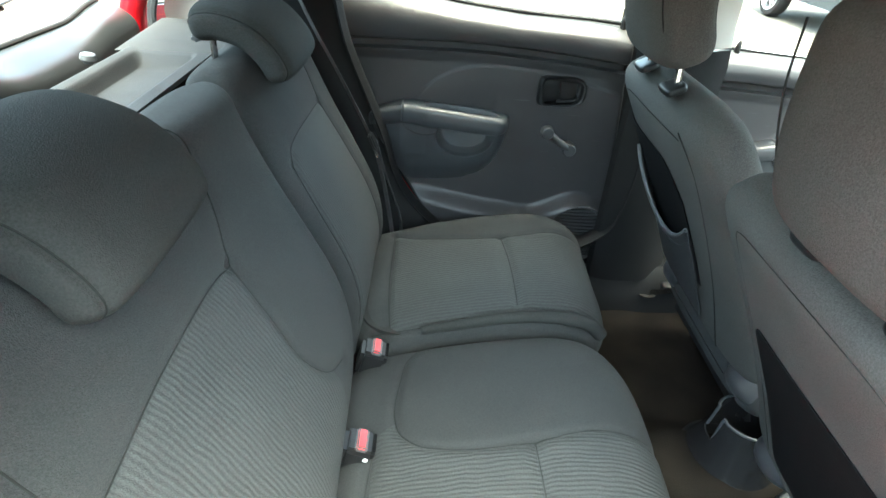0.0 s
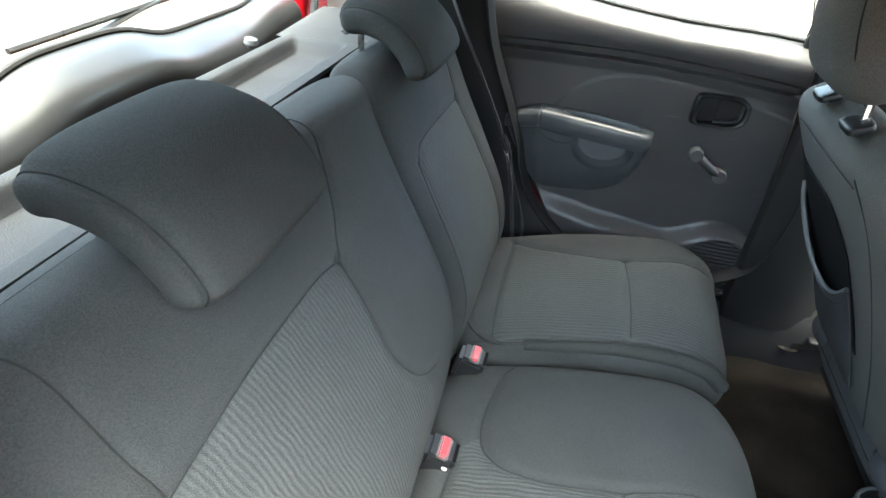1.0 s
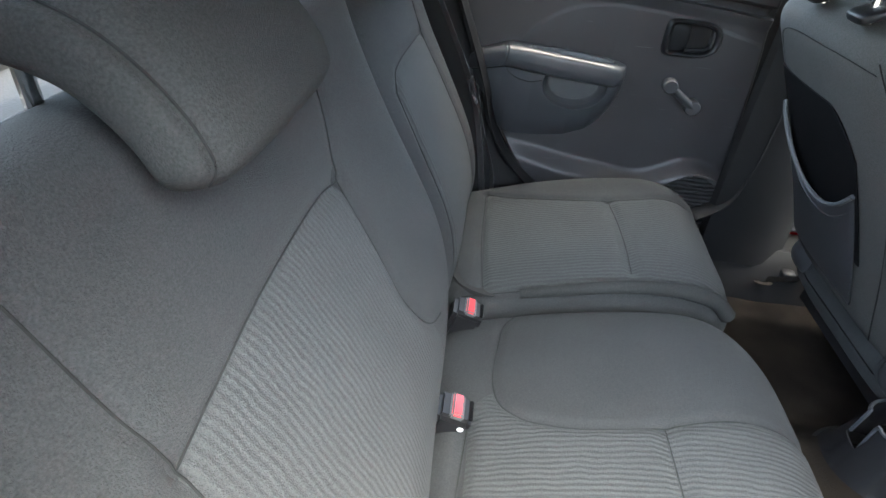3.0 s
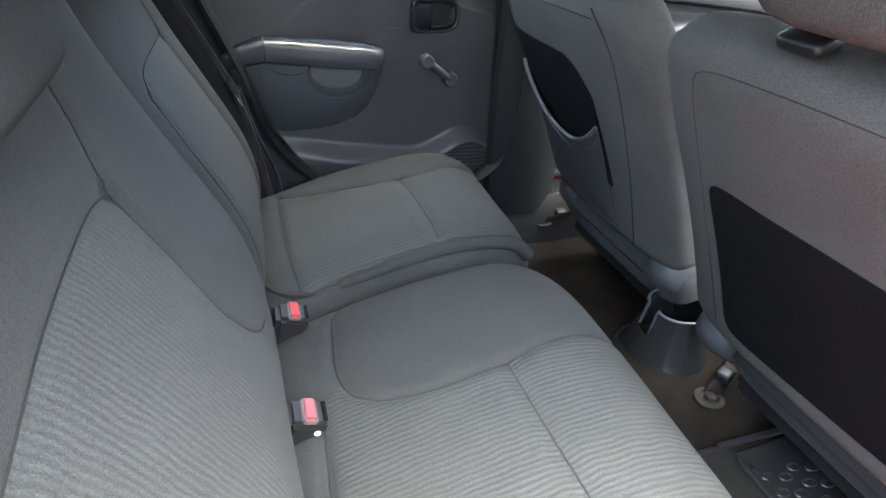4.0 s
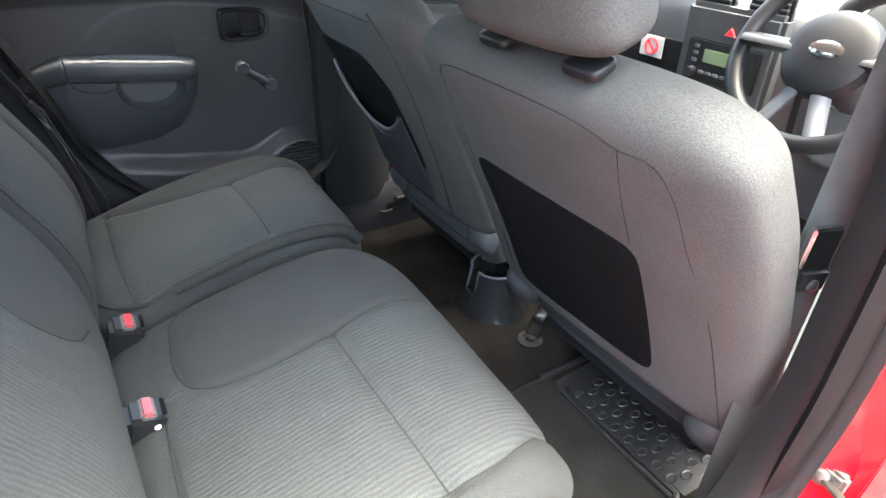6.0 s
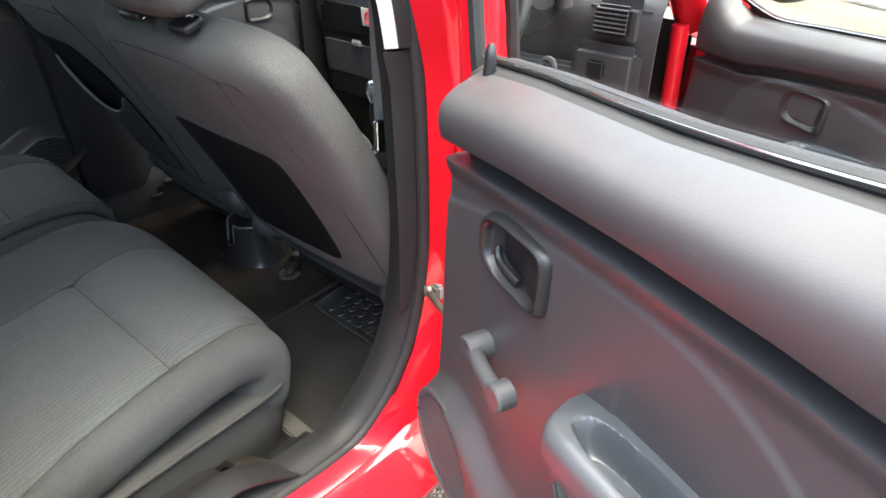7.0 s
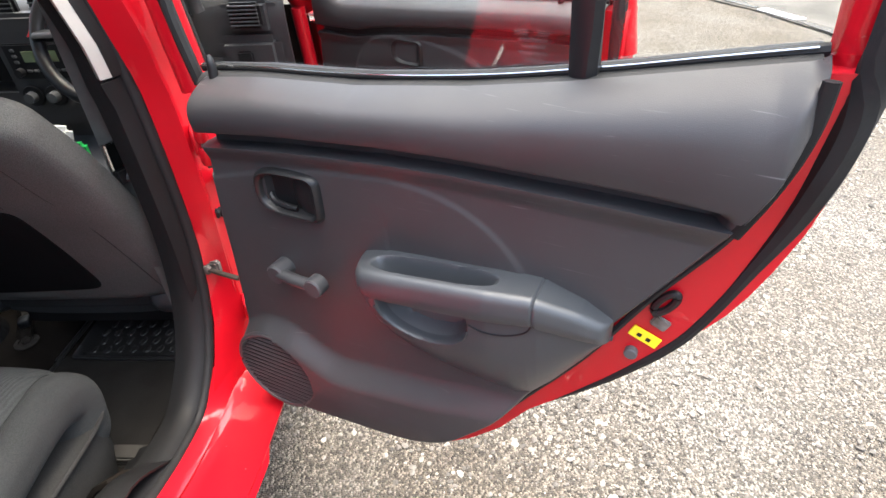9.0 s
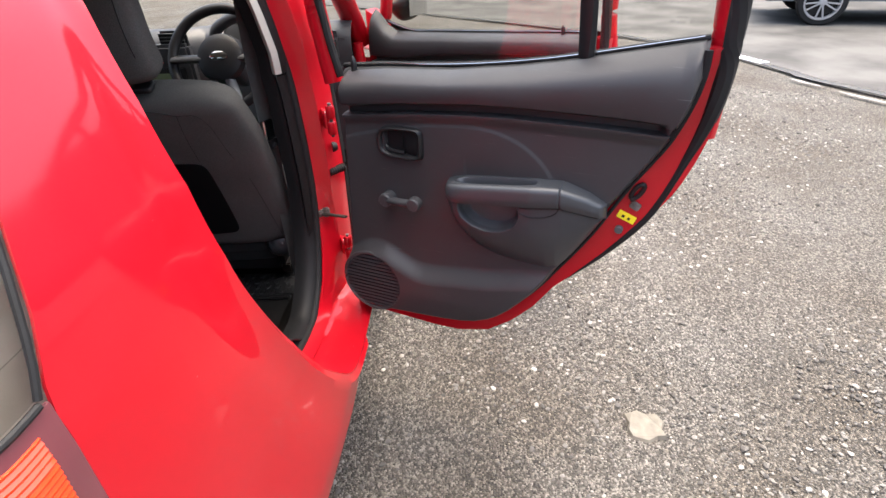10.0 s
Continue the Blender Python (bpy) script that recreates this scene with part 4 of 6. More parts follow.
side, cross2, rear2, edge2 = pad_lines(far_c, CT, 0, [
    [(0.545, 0.02), (0.515, 0.075), (0.492, 0.145), (0.475, 0.22), (0.468, 0.29), (0.476, 0.36), (0.50, 0.43), (0.515, 0.49)],
    [(0.468, 0.292), (0.38, 0.300), (0.297, 0.304), (0.21, 0.303)],
    [(0.20, 0.02), (0.36, 0.012), (0.55, 0.016)],
    [(0.185, -0.02), (0.182, 0.10), (0.180, 0.3), (0.19, 0.48)]])
pad("cushion", far_c, lambda s: 0.235, lambda s: CT, 0.393, CLOTH, bench,
    seams=[(cross2, 0.008, 0.007), (side, 0.005, 0.006), (rear2, 0.007, 0.006), (edge2, 0.006, 0.006)],
    insert=[(0.19, 0.01), (0.180, 0.3), (0.182, rear2[0][1]), (0.545, rear2[0][1])] + side[1:] + [(0.51, 0.01)],
    bulge=lambda y, s: 0.012 * math.exp(-((y - 0.565) / 0.05) ** 2) - 0.004 * math.exp(-((y - 0.34) / 0.09) ** 2), end=0.14)
backp = [(-0.105, 0.46), (-0.098, 0.54), (-0.090, 0.62), (-0.108, 0.705), (-0.159, 0.815), (-0.214, 0.925), (-0.257, 1.025), (-0.285, 1.11)]
BT = 0.064
drop, lobe, brow, flank = pad_lines(backp, BT, 2, [
    [(-0.10, 1.14), (-0.108, 1.06), (-0.125, 1.01), (-0.148, 0.976), (-0.157, 0.955)],
    [(-0.157, 0.955), (-0.156, 0.88), (-0.158, 0.80), (-0.137, 0.753), (-0.10, 0.712), (-0.05, 0.69)],
    [(-0.157, 0.955), (-0.22, 0.964), (-0.365, 0.966), (-0.469, 0.955), (-0.514, 0.950)],
    [(-0.535, 1.14), (-0.523, 1.08), (-0.518, 1.0), (-0.514, 0.95), (-0.52, 0.80), (-0.53, 0.56)]])
pad("backrest", backp, lambda s: 0.372 + 0.010 * math.sin(math.pi * s), lambda s: BT, -0.247, CLOTH, bench,
    seams=[(drop, 0.003, 0.004), (lobe, 0.006, 0.006), (brow, 0.006, 0.006), (flank, 0.004, 0.005)],
    insert=lobe[:5] + [(-0.08, 0.02), (-0.53, 0.02)] + list(reversed(flank[3:5])) + list(reversed(brow[:-1]))[:-1],
    bulge=lambda y, s: 0.022 * math.exp(-((y - 0.02) / 0.10) ** 2) * soft_step(0.22, 0.5, s) + 0.006 * math.exp(-((y + 0.34) / 0.12) ** 2) * soft_step(0.72, 0.55, s), end=0.06, power=3.8, round_w=0.12)
drop2, wing2, brow2, hem2 = pad_lines(backp, BT, 2, [
    [(0.49, 1.14), (0.505, 1.03), (0.50, 0.99), (0.495, 0.958)],
    [(0.495, 0.958), (0.505, 0.88), (0.512, 0.80), (0.515, 0.72), (0.525, 0.56)],
    [(0.495, 0.958), (0.40, 0.963), (0.29, 0.966), (0.225, 0.958), (0.198, 0.935)],
    [(0.198, 0.935), (0.192, 0.85), (0.19, 0.72), (0.19, 0.56)]])
pad("backrest", backp, lambda s: 0.238 - 0.02 * soft_step(0.75, 1, s), lambda s: BT, 0.376, CLOTH, bench,
    seams=[(drop2, 0.003, 0.004), (wing2, 0.004, 0.005), (brow2, 0.004, 0.005), (hem2, 0.004, 0.005)],
    insert=wing2[:4] + [(0.525, 0.02), (0.192, 0.02)] + list(reversed(hem2[1:3])) + list(reversed(brow2))[:-1],
    bulge=lambda y, s: 0.016 * math.exp(-((y - 0.575) / 0.06) ** 2), end=0.06, power=3.8, round_w=0.12)
hrp = [(-0.165, 1.08), (-0.184, 1.122), (-0.22, 1.157), (-0.27, 1.172), (-0.317, 1.166)]
for y0 in (-0.312, 0.322):
    pad("head_restraint", hrp, lambda s: 0.124, lambda s: 0.034, y0, CLOTH_PLAIN, bench, seams=[([(y0 - 0.110, 0), (y0 - 0.110, 1)], 0.005, 0.004), ([(y0 + 0.110, 0), (y0 + 0.110, 1)], 0.005, 0.004)], end=0.14, power=3.0, nu=60, nv=90)
    for dy in (-0.07, 0.07):
        part("restraint_post", sweep([(-0.29, y0 + dy, 1.17), (-0.29, y0 + dy, 1.10)], 0.006, 6, 8), CHROME, bench)
        part("post_guide", box((0.045, 0.035, 0.014), (-0.300, y0 + dy, 1.148), (0, -18, 0), 0.004), PLASTIC_GREY, bench)
part("split_piping", sweep([(0.495, 0.176, 0.575), (0.455, 0.168, 0.612), (0.38, 0.164, 0.628), (0.28, 0.162, 0.622), (0.17, 0.163, 0.594), (0.10, 0.168, 0.572)], lambda t: 0.016 - 0.006 * t, 50, 10), CLOTH_PLAIN, bench, "rolled cloth edge between the two cushions")


def buckle(x, y, z, tilt, knob=False):
    """Seat belt buckle with a red release button."""
    b = thing("belt_buckle", "black belt buckle with red release button", "seat belt buckle", "rear belt buckles")
    b.matrix_world = pose(x, y, z, 0, tilt, 0)
    part("housing", box((0.056, 0.054, 0.07), (0, 0, -0.031), bevel=0.008), BLACK, b)
    part("slot_rim", box((0.022, 0.046, 0.010), (0.002, 0, 0.0035), bevel=0.003), PLASTIC_GREY, b, "grey button rim")
    part("release_button", box((0.017, 0.041, 0.010), (0.002, 0, 0.0055), bevel=0.003), BUCKLE_RED, b, "red release button")
    part("slot", box((0.006, 0.036, 0.004), (0.024, 0, 0.004), bevel=0.001), VINYL, b)
    if knob:
        part("rivet", lathe([(0.001, 0.0), (0.006, 0.0), (0.0065, 0.003), (0.004, 0.006), (0.001, 0.007)], 16, pose(0.014, -0.022, -0.012, 60, 0, 0)), WHITE, b, "white plastic rivet")
    return b


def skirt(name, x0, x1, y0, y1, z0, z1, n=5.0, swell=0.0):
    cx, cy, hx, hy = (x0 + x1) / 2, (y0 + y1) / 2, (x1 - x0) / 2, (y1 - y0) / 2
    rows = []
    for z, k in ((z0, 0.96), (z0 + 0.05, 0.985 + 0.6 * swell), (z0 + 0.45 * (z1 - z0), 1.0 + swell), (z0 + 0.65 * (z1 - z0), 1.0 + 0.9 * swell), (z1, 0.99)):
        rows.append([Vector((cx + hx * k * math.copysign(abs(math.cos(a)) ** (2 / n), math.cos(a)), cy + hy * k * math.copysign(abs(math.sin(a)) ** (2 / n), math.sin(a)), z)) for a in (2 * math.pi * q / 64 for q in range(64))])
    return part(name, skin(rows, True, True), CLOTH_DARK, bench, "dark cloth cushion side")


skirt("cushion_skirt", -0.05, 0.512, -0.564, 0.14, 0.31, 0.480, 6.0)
part("piping", sweep([(0.03, -0.562, 0.470), (0.15, -0.563, 0.478), (0.28, -0.564, 0.482), (0.40, -0.563, 0.482), (0.470, -0.552, 0.481), (0.503, -0.510, 0.480), (0.511, -0.40, 0.480), (0.512, -0.10, 0.480), (0.500, 0.10, 0.480)], 0.0045, 90, 8), CLOTH_DARK, bench, "dark piping along the cushion edge")
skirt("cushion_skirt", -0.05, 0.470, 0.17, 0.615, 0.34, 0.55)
buckle(0.004, 0.108, 0.570, 16)
buckle(0.000, -0.131, 0.576, 16, True)


# ---- doors ----
def tab(t, x):
    return lerp_table(t, x)


TOP = [(-0.16, 1.112), (-0.1, 1.115), (0.0, 1.123), (0.18, 1.129), (0.34, 1.145), (0.46, 1.163), (0.56, 1.182), (0.69, 1.206), (0.75, 1.21)]
LOW = [(-0.15, 0.535), (-0.135, 0.50), (-0.11, 0.47), (-0.06, 0.452), (0.09, 0.458), (0.16, 0.462), (0.21, 0.468), (0.25, 0.478), (0.283, 0.494), (0.31, 0.512), (0.343, 0.541), (0.397, 0.60), (0.434, 0.65), (0.454, 0.679), (0.485, 0.72), (0.526, 0.786), (0.553, 0.848), (0.596, 0.914), (0.63, 0.968), (0.65, 1.0), (0.664, 1.03), (0.687, 1.09), (0.702, 1.16)]
GRV = [(-0.16, 1.012), (-0.116, 1.014), (0.05, 1.029), (0.225, 1.04), (0.335, 1.043), (0.53, 1.04), (0.66, 1.036), (0.75, 1.03)]
BLG = [(-0.18, 0.59), (-0.116, 0.645), (-0.044, 0.672), (0.022, 0.65), (0.062, 0.618), (0.10, 0.612), (0.18, 0.625), (0.30, 0.64), (0.36, 0.655), (0.42, 0.665), (0.6, 0.70)]
ARC = [(-0.16, 0.95), (0.0, 0.985), (0.124, 1.006), (0.222, 1.013), (0.333, 0.991), (0.397, 0.958), (0.435, 0.92), (0.45, 0.86)]
RED_LOW = [(-0.205, 0.405), (0.10, 0.395), (0.18, 0.398), (0.27, 0.424), (0.338, 0.475), (0.395, 0.535), (0.446, 0.61), (0.492, 0.657), (0.535, 0.698), (0.577, 0.748), (0.63, 0.82), (0.66, 0.86), (0.69, 0.907), (0.725, 1.0), (0.745, 1.10)]


TOP_F = [(-0.21, 1.13), (-0.16, 1.105), (-0.11, 1.06), (-0.06, 1.036), (0.056, 1.040), (0.30, 1.053), (0.59, 1.071), (0.75, 1.078)]
GRV_F = [(-0.21, 0.912), (-0.013, 0.917), (0.10, 0.938), (0.246, 0.955), (0.45, 0.973), (0.634, 0.985), (0.75, 0.988)]


def bulge_top(u):
    """Smoothed height of the bulge over the speaker and door pocket."""
    return sum(tab(BLG, u + d) for d in (-0.04, -0.027, -0.013, 0.0, 0.013, 0.027, 0.04)) / 7


def arc_in(u, z, front):
    """Distance inside the moulded arc that rises over the handle and falls to the armrest."""
    if front:
        u0, z0, a, b = 0.16, 0.76, 0.19 if u < 0.16 else 0.34, 0.178
    elif u < 0.222:
        return tab(ARC, u) - z
    else:
        u0, z0, a, b = 0.222, 0.80, 0.236, 0.213
    p = (max(1e-6, abs(u - u0) / a), max(1e-6, (z - z0) / b))
    f = p[0] ** 2.3 + p[1] ** 2.3
    gr = math.hypot(2.3 * p[0] ** 1.3 / a, 2.3 * p[1] ** 1.3 / b)
    return (1 - f) / max(gr, 1.0)


def car_door(name, m, label, knob, st=1.0, front=False, liner=RED):
    """A car door in its own u (back from the hinge), w (inwards) and z, placed by m. st stretches it in u for a front door."""
    d = thing(name, label, "car door", "car doors")
    mm = lambda u, w, z: m(u, w, z)
    low = (lambda u: max(0.46, tab(LOW, u) if u < 0.25 else 0.47)) if front else (lambda u: tab(LOW, u))
    red_low = (lambda u: 0.40) if front else (lambda u: tab(RED_LOW, u))
    us = lambda u: u * st
    top = (lambda u: tab(TOP_F, u)) if front else (lambda u: tab(TOP, u))
    grv = (lambda u: tab(GRV_F, u)) if front else (lambda u: tab(GRV, u))
    dz = -0.065 if front else 0.0
    rel = lambda u, z: relief(u, z, front, (grv(u), top(u), bulge_top(u)))
    # inner trim panel
    nu, nz, j1, j2 = (130, 150, 92, 101) if front else (250, 250, 176, 188)
    rows = []
    for i in range(nu + 1):
        a = i / nu
        u = -0.15 + 0.852 * a if not front else -0.203 + 0.905 * a
        lo, tz = low(u), top(u)
        g2 = max(grv(u), lo + 0.0008)
        col = (grv(u), tz, bulge_top(u))
        row = []
        for j in range(nz + 1):
            b = j / nz
            if j <= j1:
                z = lo + (g2 - 0.0005 - lo) * j / j1
            elif j < j2:
                z = g2 + 0.0005 + 0.0165 * (j - j1 - 1) / (j2 - j1 - 2)
            else:
                z = g2 + 0.0185 + (tz - g2 - 0.0185) * (j - j2) / (nz - j2)
            uu = u + 0.05 * (z - 0.5) / 0.62 * (1 - a) ** 6
            e = min(0.852 * a, 0.852 * (1 - a), z - lo) / 0.018
            w = relief(u, z, front, col) - 0.022 * (1 - min(1, e)) ** 2
            if b > 0.88:
                w -= 0.032 * ((b - 0.88) / 0.12) ** 2.6
            row.append(mm(us(uu), w, z))
        rows.append(row)
    part("trim_panel", skin(rows), DOOR_PLASTIC, d, "black grained plastic door trim panel, lightly scuffed")
    # painted shell
    rows = []
    n = 60
    for i in range(n + 1):
        u = -0.205 + 0.95 * i / n if not front else -0.200 + 0.945 * i / n
        inset = lambda z: (0.058 + 0.05 * (z - 0.5) / 0.62) * (1 - i / n) ** 6 if not front else 0.0
        zb, zt = red_low(u), top(u) - 0.012
        if u > 0.70:
            zt = zt + 0.0
        zt = max(zt, zb + 0.02)
        bl = 0.012 * math.sin(math.pi * i / n)
        mid = zb + (zt - zb) * 0.55
        sec = ((-0.03, zb + 0.006), (-0.032, zt), (-0.10, zt), (-0.122 - bl, mid + 0.1), (-0.13 - bl, mid - 0.06), (-0.12 - bl, zb + 0.05), (-0.112, zb), (-0.06, zb - 0.004))
        slim = 0.026 * soft_step(0.35, 0.55, u) if not front else 0.0
        rows.append([mm(us(u + inset(z)), w + (slim if w < -0.09 else 0.0), z) for w, z in sec])
    part("shell", skin(rows, True, True), RED, d, "red painted door shell")
    # window frame, divider, glass
    RS = lambda z: z if z < 1.12 else 1.12 + (z - 1.12) * 1.28
    frame_pts = [(0.742, 0.96) if front else (0.715, 1.02), (0.722, 1.12), (0.724, 1.22), (0.712, 1.31), (0.66, 1.385), (0.5, 1.42), (0.2, 1.425), (0.03, 1.41), (-0.05, 1.36), (-0.105, 1.22), (-0.135, 1.08)]
    if not front:
        frame_pts[-5:] = [(0.2, 1.425), (-0.05, 1.42), (-0.15, 1.37), (-0.195, 1.25), (-0.19, 1.17), (-0.172, 1.07)]
        part("frame_rubber", sweep([mm(u, -0.052 + (0.10 if z > 1.2 else 0.0) * (z - 1.2), RS(z)) for u, z in ((-0.134, 1.09), (-0.150, 1.15), (-0.162, 1.20), (-0.168, 1.26), (-0.13, 1.35), (-0.05, 1.395), (0.2, 1.40))], 0.010, 50, 8), RUBBER, d, "black rubber glass run")
    part("window_frame", sweep([mm(us(u), -0.075 + (0.10 if z > 1.2 else 0.0) * (z - 1.2), RS(z)) for u, z in frame_pts], 0.026, 90, 10, 1.0), liner, d)
    part("weatherstrip", sweep([mm(us(u), -0.034 + (0.10 if z > 1.2 else 0.0) * (z - 1.2), RS(z)) for u, z in ([(0.448, 0.622), (0.506, 0.678), (0.567, 0.744), (0.630, 0.826), (0.661, 0.885), (0.691, 0.965), (0.726, 1.08), (0.738, 1.19), (0.728, 1.315), (0.66, 1.395)] if not front else [(0.70, 0.5), (0.725, 0.8), (0.73, 1.1), (0.72, 1.3)])], lambda t: (0.003 if liner == RED else 0.014) + 0.005 * min(1, 4 * t) + (0.009 if liner == RED else 0.0) * soft_step(0.40, 0.62, t), 70, 8), RUBBER, d, "black rubber weatherstrip")
    part("glass_channel", sweep([mm(us(u), -0.056, top(u) + 0.003) for u in (-0.12, 0.0, 0.12, 0.25, 0.38, 0.5, 0.6, 0.70)], 0.007, 50, 8), RUBBER, d)
    part("glass_trim", sweep([mm(us(u), -0.048, top(u) + 0.007) for u in (-0.12, 0.0, 0.12, 0.25, 0.38, 0.5, 0.6, 0.69)], 0.0012, 50, 6), CHROME, d, "thin bright window trim")
    BU = [-0.105 + 0.80 * k / 40 for k in range(41)]
    part("belt_strip", sheet([[mm(us(u), w, top(u) + z) for w, z in ((-0.020, -0.014), (-0.026, -0.005), (-0.036, 0.000), (-0.050, 0.001), (-0.054, -0.010))] for u in BU], 0.002), RUBBER, d, "black rubber window strip")
    part("outer_belt_strip", sheet([[mm(us(u), w, top(u) + z) for w, z in ((-0.066, -0.004), (-0.068, 0.006), (-0.085, 0.004), (-0.103, -0.010), (-0.106, -0.024))] for u in BU], 0.002), BLACK, d, "black outer window strip")
    tilt = lambda z: -0.062 + 0.10 * max(0, z - 1.15)
    gu = 0.46 if not front else 0.69
    part("window_pane", sheet([[mm(us((-0.115 + 0.08 * max(0, (z - 1.12) / 0.3) if front else -0.13 - 0.09 * min(0.45, max(0, (z - 1.10) / 0.3))) * (1 - k / 8) + gu * k / 8), tilt(z), z) for z in (top(-0.115 + (gu + 0.115) * k / 8) + q * (1.48 - top(-0.115 + (gu + 0.115) * k / 8)) for q in (0, 0.25, 0.5, 0.75, 1.0))] for k in range(9)], 0.004), GLASS, d).visible_shadow = False
    if not front:
        part("quarter_pane", sheet([[mm(0.485 + 0.22 * k / 5, tilt(z), z) for z in (top(0.485 + 0.22 * k / 5) + q * (1.46 - 0.05 * k / 5 - top(0.485 + 0.22 * k / 5)) for q in (0, 0.3, 0.6, 1.0))] for k in range(6)], 0.004), GLASS, d).visible_shadow = False
        part("window_divider", sweep([mm(0.477, -0.05, 1.155), mm(0.475, -0.045, 1.25), mm(0.47, -0.02, 1.50)], 0.019, 12, 8, 0.8), BLACK, d, "black window divider post")
        for k, (du, dz, wd, ht) in enumerate(((0.0, 0.0, 0.018, 0.004), (0.0, -0.009, 0.014, 0.005), (0.018, -0.008, 0.008, 0.007), (-0.016, -0.008, 0.008, 0.007))):
            part("glass_mark", flat_bar(mm, 0.645 + du, tilt(1.25) + 0.004, 1.245 + dz, wd, ht), ETCHED, d)
        for k, (du, wd) in enumerate(((-0.014, 0.016), (0.012, 0.012), (0.0, 0.034), (0.002, 0.028), (0.0, 0.032), (0.004, 0.022))):
            part("glass_mark", flat_bar(mm, 0.415 + du, tilt(1.2) + 0.005, 1.206 - 0.0075 * max(0, k - 1), wd, 0.006 if k < 2 else 0.0028), ETCHED, d)
        # Thin black strip draws the shadow in the gap between trim and shell.
        part("trim_gap_shadow", sweep([mm(u, -0.019, z) for u, z in ((0.25, 0.474), (0.31, 0.508), (0.397, 0.596), (0.454, 0.675), (0.526, 0.782), (0.596, 0.910), (0.65, 0.996), (0.668, 1.03))], 0.0045, 60, 6), RUBBER, d, "dark strip drawn for the shadow gap at the trim panel's edge")
        part("pad_lip", sweep([mm(u, 0.002, z) for u, z in ((0.662, 1.030), (0.680, 1.075), (0.694, 1.12), (0.701, 1.16), (0.702, 1.198))], 0.0055, 30, 8, 1.4), TRIM_DARK, d, "dark lip at the end of the padded top")
    # armrest with pocket
    ZT = [(0.186, 0.893), (0.205, 0.899), (0.232, 0.904), (0.40, 0.92), (0.463, 0.922), (0.52, 0.903), (0.56, 0.880)]
    ZB = [(0.186, 0.858), (0.215, 0.852), (0.30, 0.858), (0.464, 0.873), (0.52, 0.858), (0.56, 0.848)]
    WF = [(0.186, 0.064), (0.25, 0.067), (0.40, 0.064), (0.47, 0.055), (0.53, 0.036), (0.556, 0.024)]
    def reach(u):
        """How far the armrest stands out: round at the front corner, thin at the tip."""
        v = tab(WF, u)
        if u < 0.226:
            v *= max(0.0, 1 - ((0.226 - u) / 0.0402) ** 2.6) ** (1 / 2.6)
        if u > 0.545:
            v *= max(0.0, 1 - ((u - 0.545) / 0.0125) ** 2) ** 0.5
        return max(v, 0.003)
    stations = [0.186 + 0.04 * (k / 16) ** 2 for k in range(16)] + [0.226 + 0.319 * k / 260 for k in range(260)] + [0.545 + 0.012 * (1 - (1 - k / 8) ** 2) for k in range(9)]
    rows = []
    for u in stations:
        zt, zb, wo = tab(ZT, u), tab(ZB, u), reach(u)
        cut = math.exp(-((u - 0.464) / 0.0016) ** 2)
        zt, wo = zt - 0.0022 * cut, wo - 0.0022 * cut
        R = min(0.015, wo * 0.45, (zt - zb) * 0.42)
        sec = [(-0.012, zb - 0.004), (-0.012, zt - 0.012)]
        for k in range(64):
            w = -0.010 + (wo - 0.0002 + 0.010) * k / 63
            z = zt
            if w > wo - R:
                z -= R * (1 - math.sqrt(max(0.0, 1 - ((w - wo + R) / R) ** 2)))
            hw, wc = (tab(WF, u) - 0.026) / 2, (tab(WF, u) - 0.006) / 2
            if hw > 0.004:
                r = (abs(u - 0.312) / 0.097) ** 3.4 + (abs(w - wc) / hw) ** 3.0
                z -= 0.036 * soft_step(1.06, 0.40, r)
            sec.append((w, z))
        sec += [(wo, zt - R - 0.002), (wo + 0.001, (zt + zb) / 2), (wo, zb + R), (wo - 0.3 * R, zb + 0.3 * R), (wo - R, zb)]
        rows.append([mm(us(u), w, z + dz) for w, z in sec])
    arm = part("armrest", skin(rows, True, True), PLASTIC_SOFT, d, "smooth dark grey armrest with a storage slot")
    ZL = [(0.19, 0.83), (0.205, 0.78), (0.22, 0.752), (0.25, 0.725), (0.30, 0.705), (0.38, 0.694), (0.43, 0.69), (0.455, 0.70), (0.485, 0.738), (0.526, 0.80), (0.553, 0.846), (0.56, 0.846)]
    def cup_w(u, z):
        """Surface under the armrest, scooped out for the fingers."""
        zb = tab(ZB, u) - 0.001
        v = min(1.0, max(0.0, (zb - z) / max(1e-4, zb - tab(ZL, u))))
        r = ((u - 0.30) / 0.075) ** 2 + ((z - 0.845) / 0.058) ** 2
        return max(-0.012, (reach(u) - 0.012) * (1 - v ** 2.4) - 0.042 * soft_step(1.0, 0.62, r))
    rows = []
    for i in range(220):
        u = 0.19 + 0.37 * i / 219
        zb = tab(ZB, u) - 0.001
        rows.append([mm(us(u), cup_w(u, z), z + dz) for z in (zb + (tab(ZL, u) - zb) * j / 90 for j in range(91))])
    part("pull_cup", skin(rows), PLASTIC_SOFT, d, "moulded pull cup under the armrest")
    # Lighter grey face over the scoop: light falling into the cup, as colour.
    rows = []
    for k in range(41):
        u = 0.30 + 0.068 * (k / 20 - 1)
        z0, z1 = tab(ZB, u) - 0.003, 0.845 - 0.053 * math.sqrt(max(0.02, 1 - (k / 20 - 1) ** 2))
        rows.append([mm(us(u), cup_w(u, z0 + (min(z1, z0 - 0.002) - z0) * j / 16) + 0.0012, z0 + (min(z1, z0 - 0.002) - z0) * j / 16 + dz) for j in range(17)])
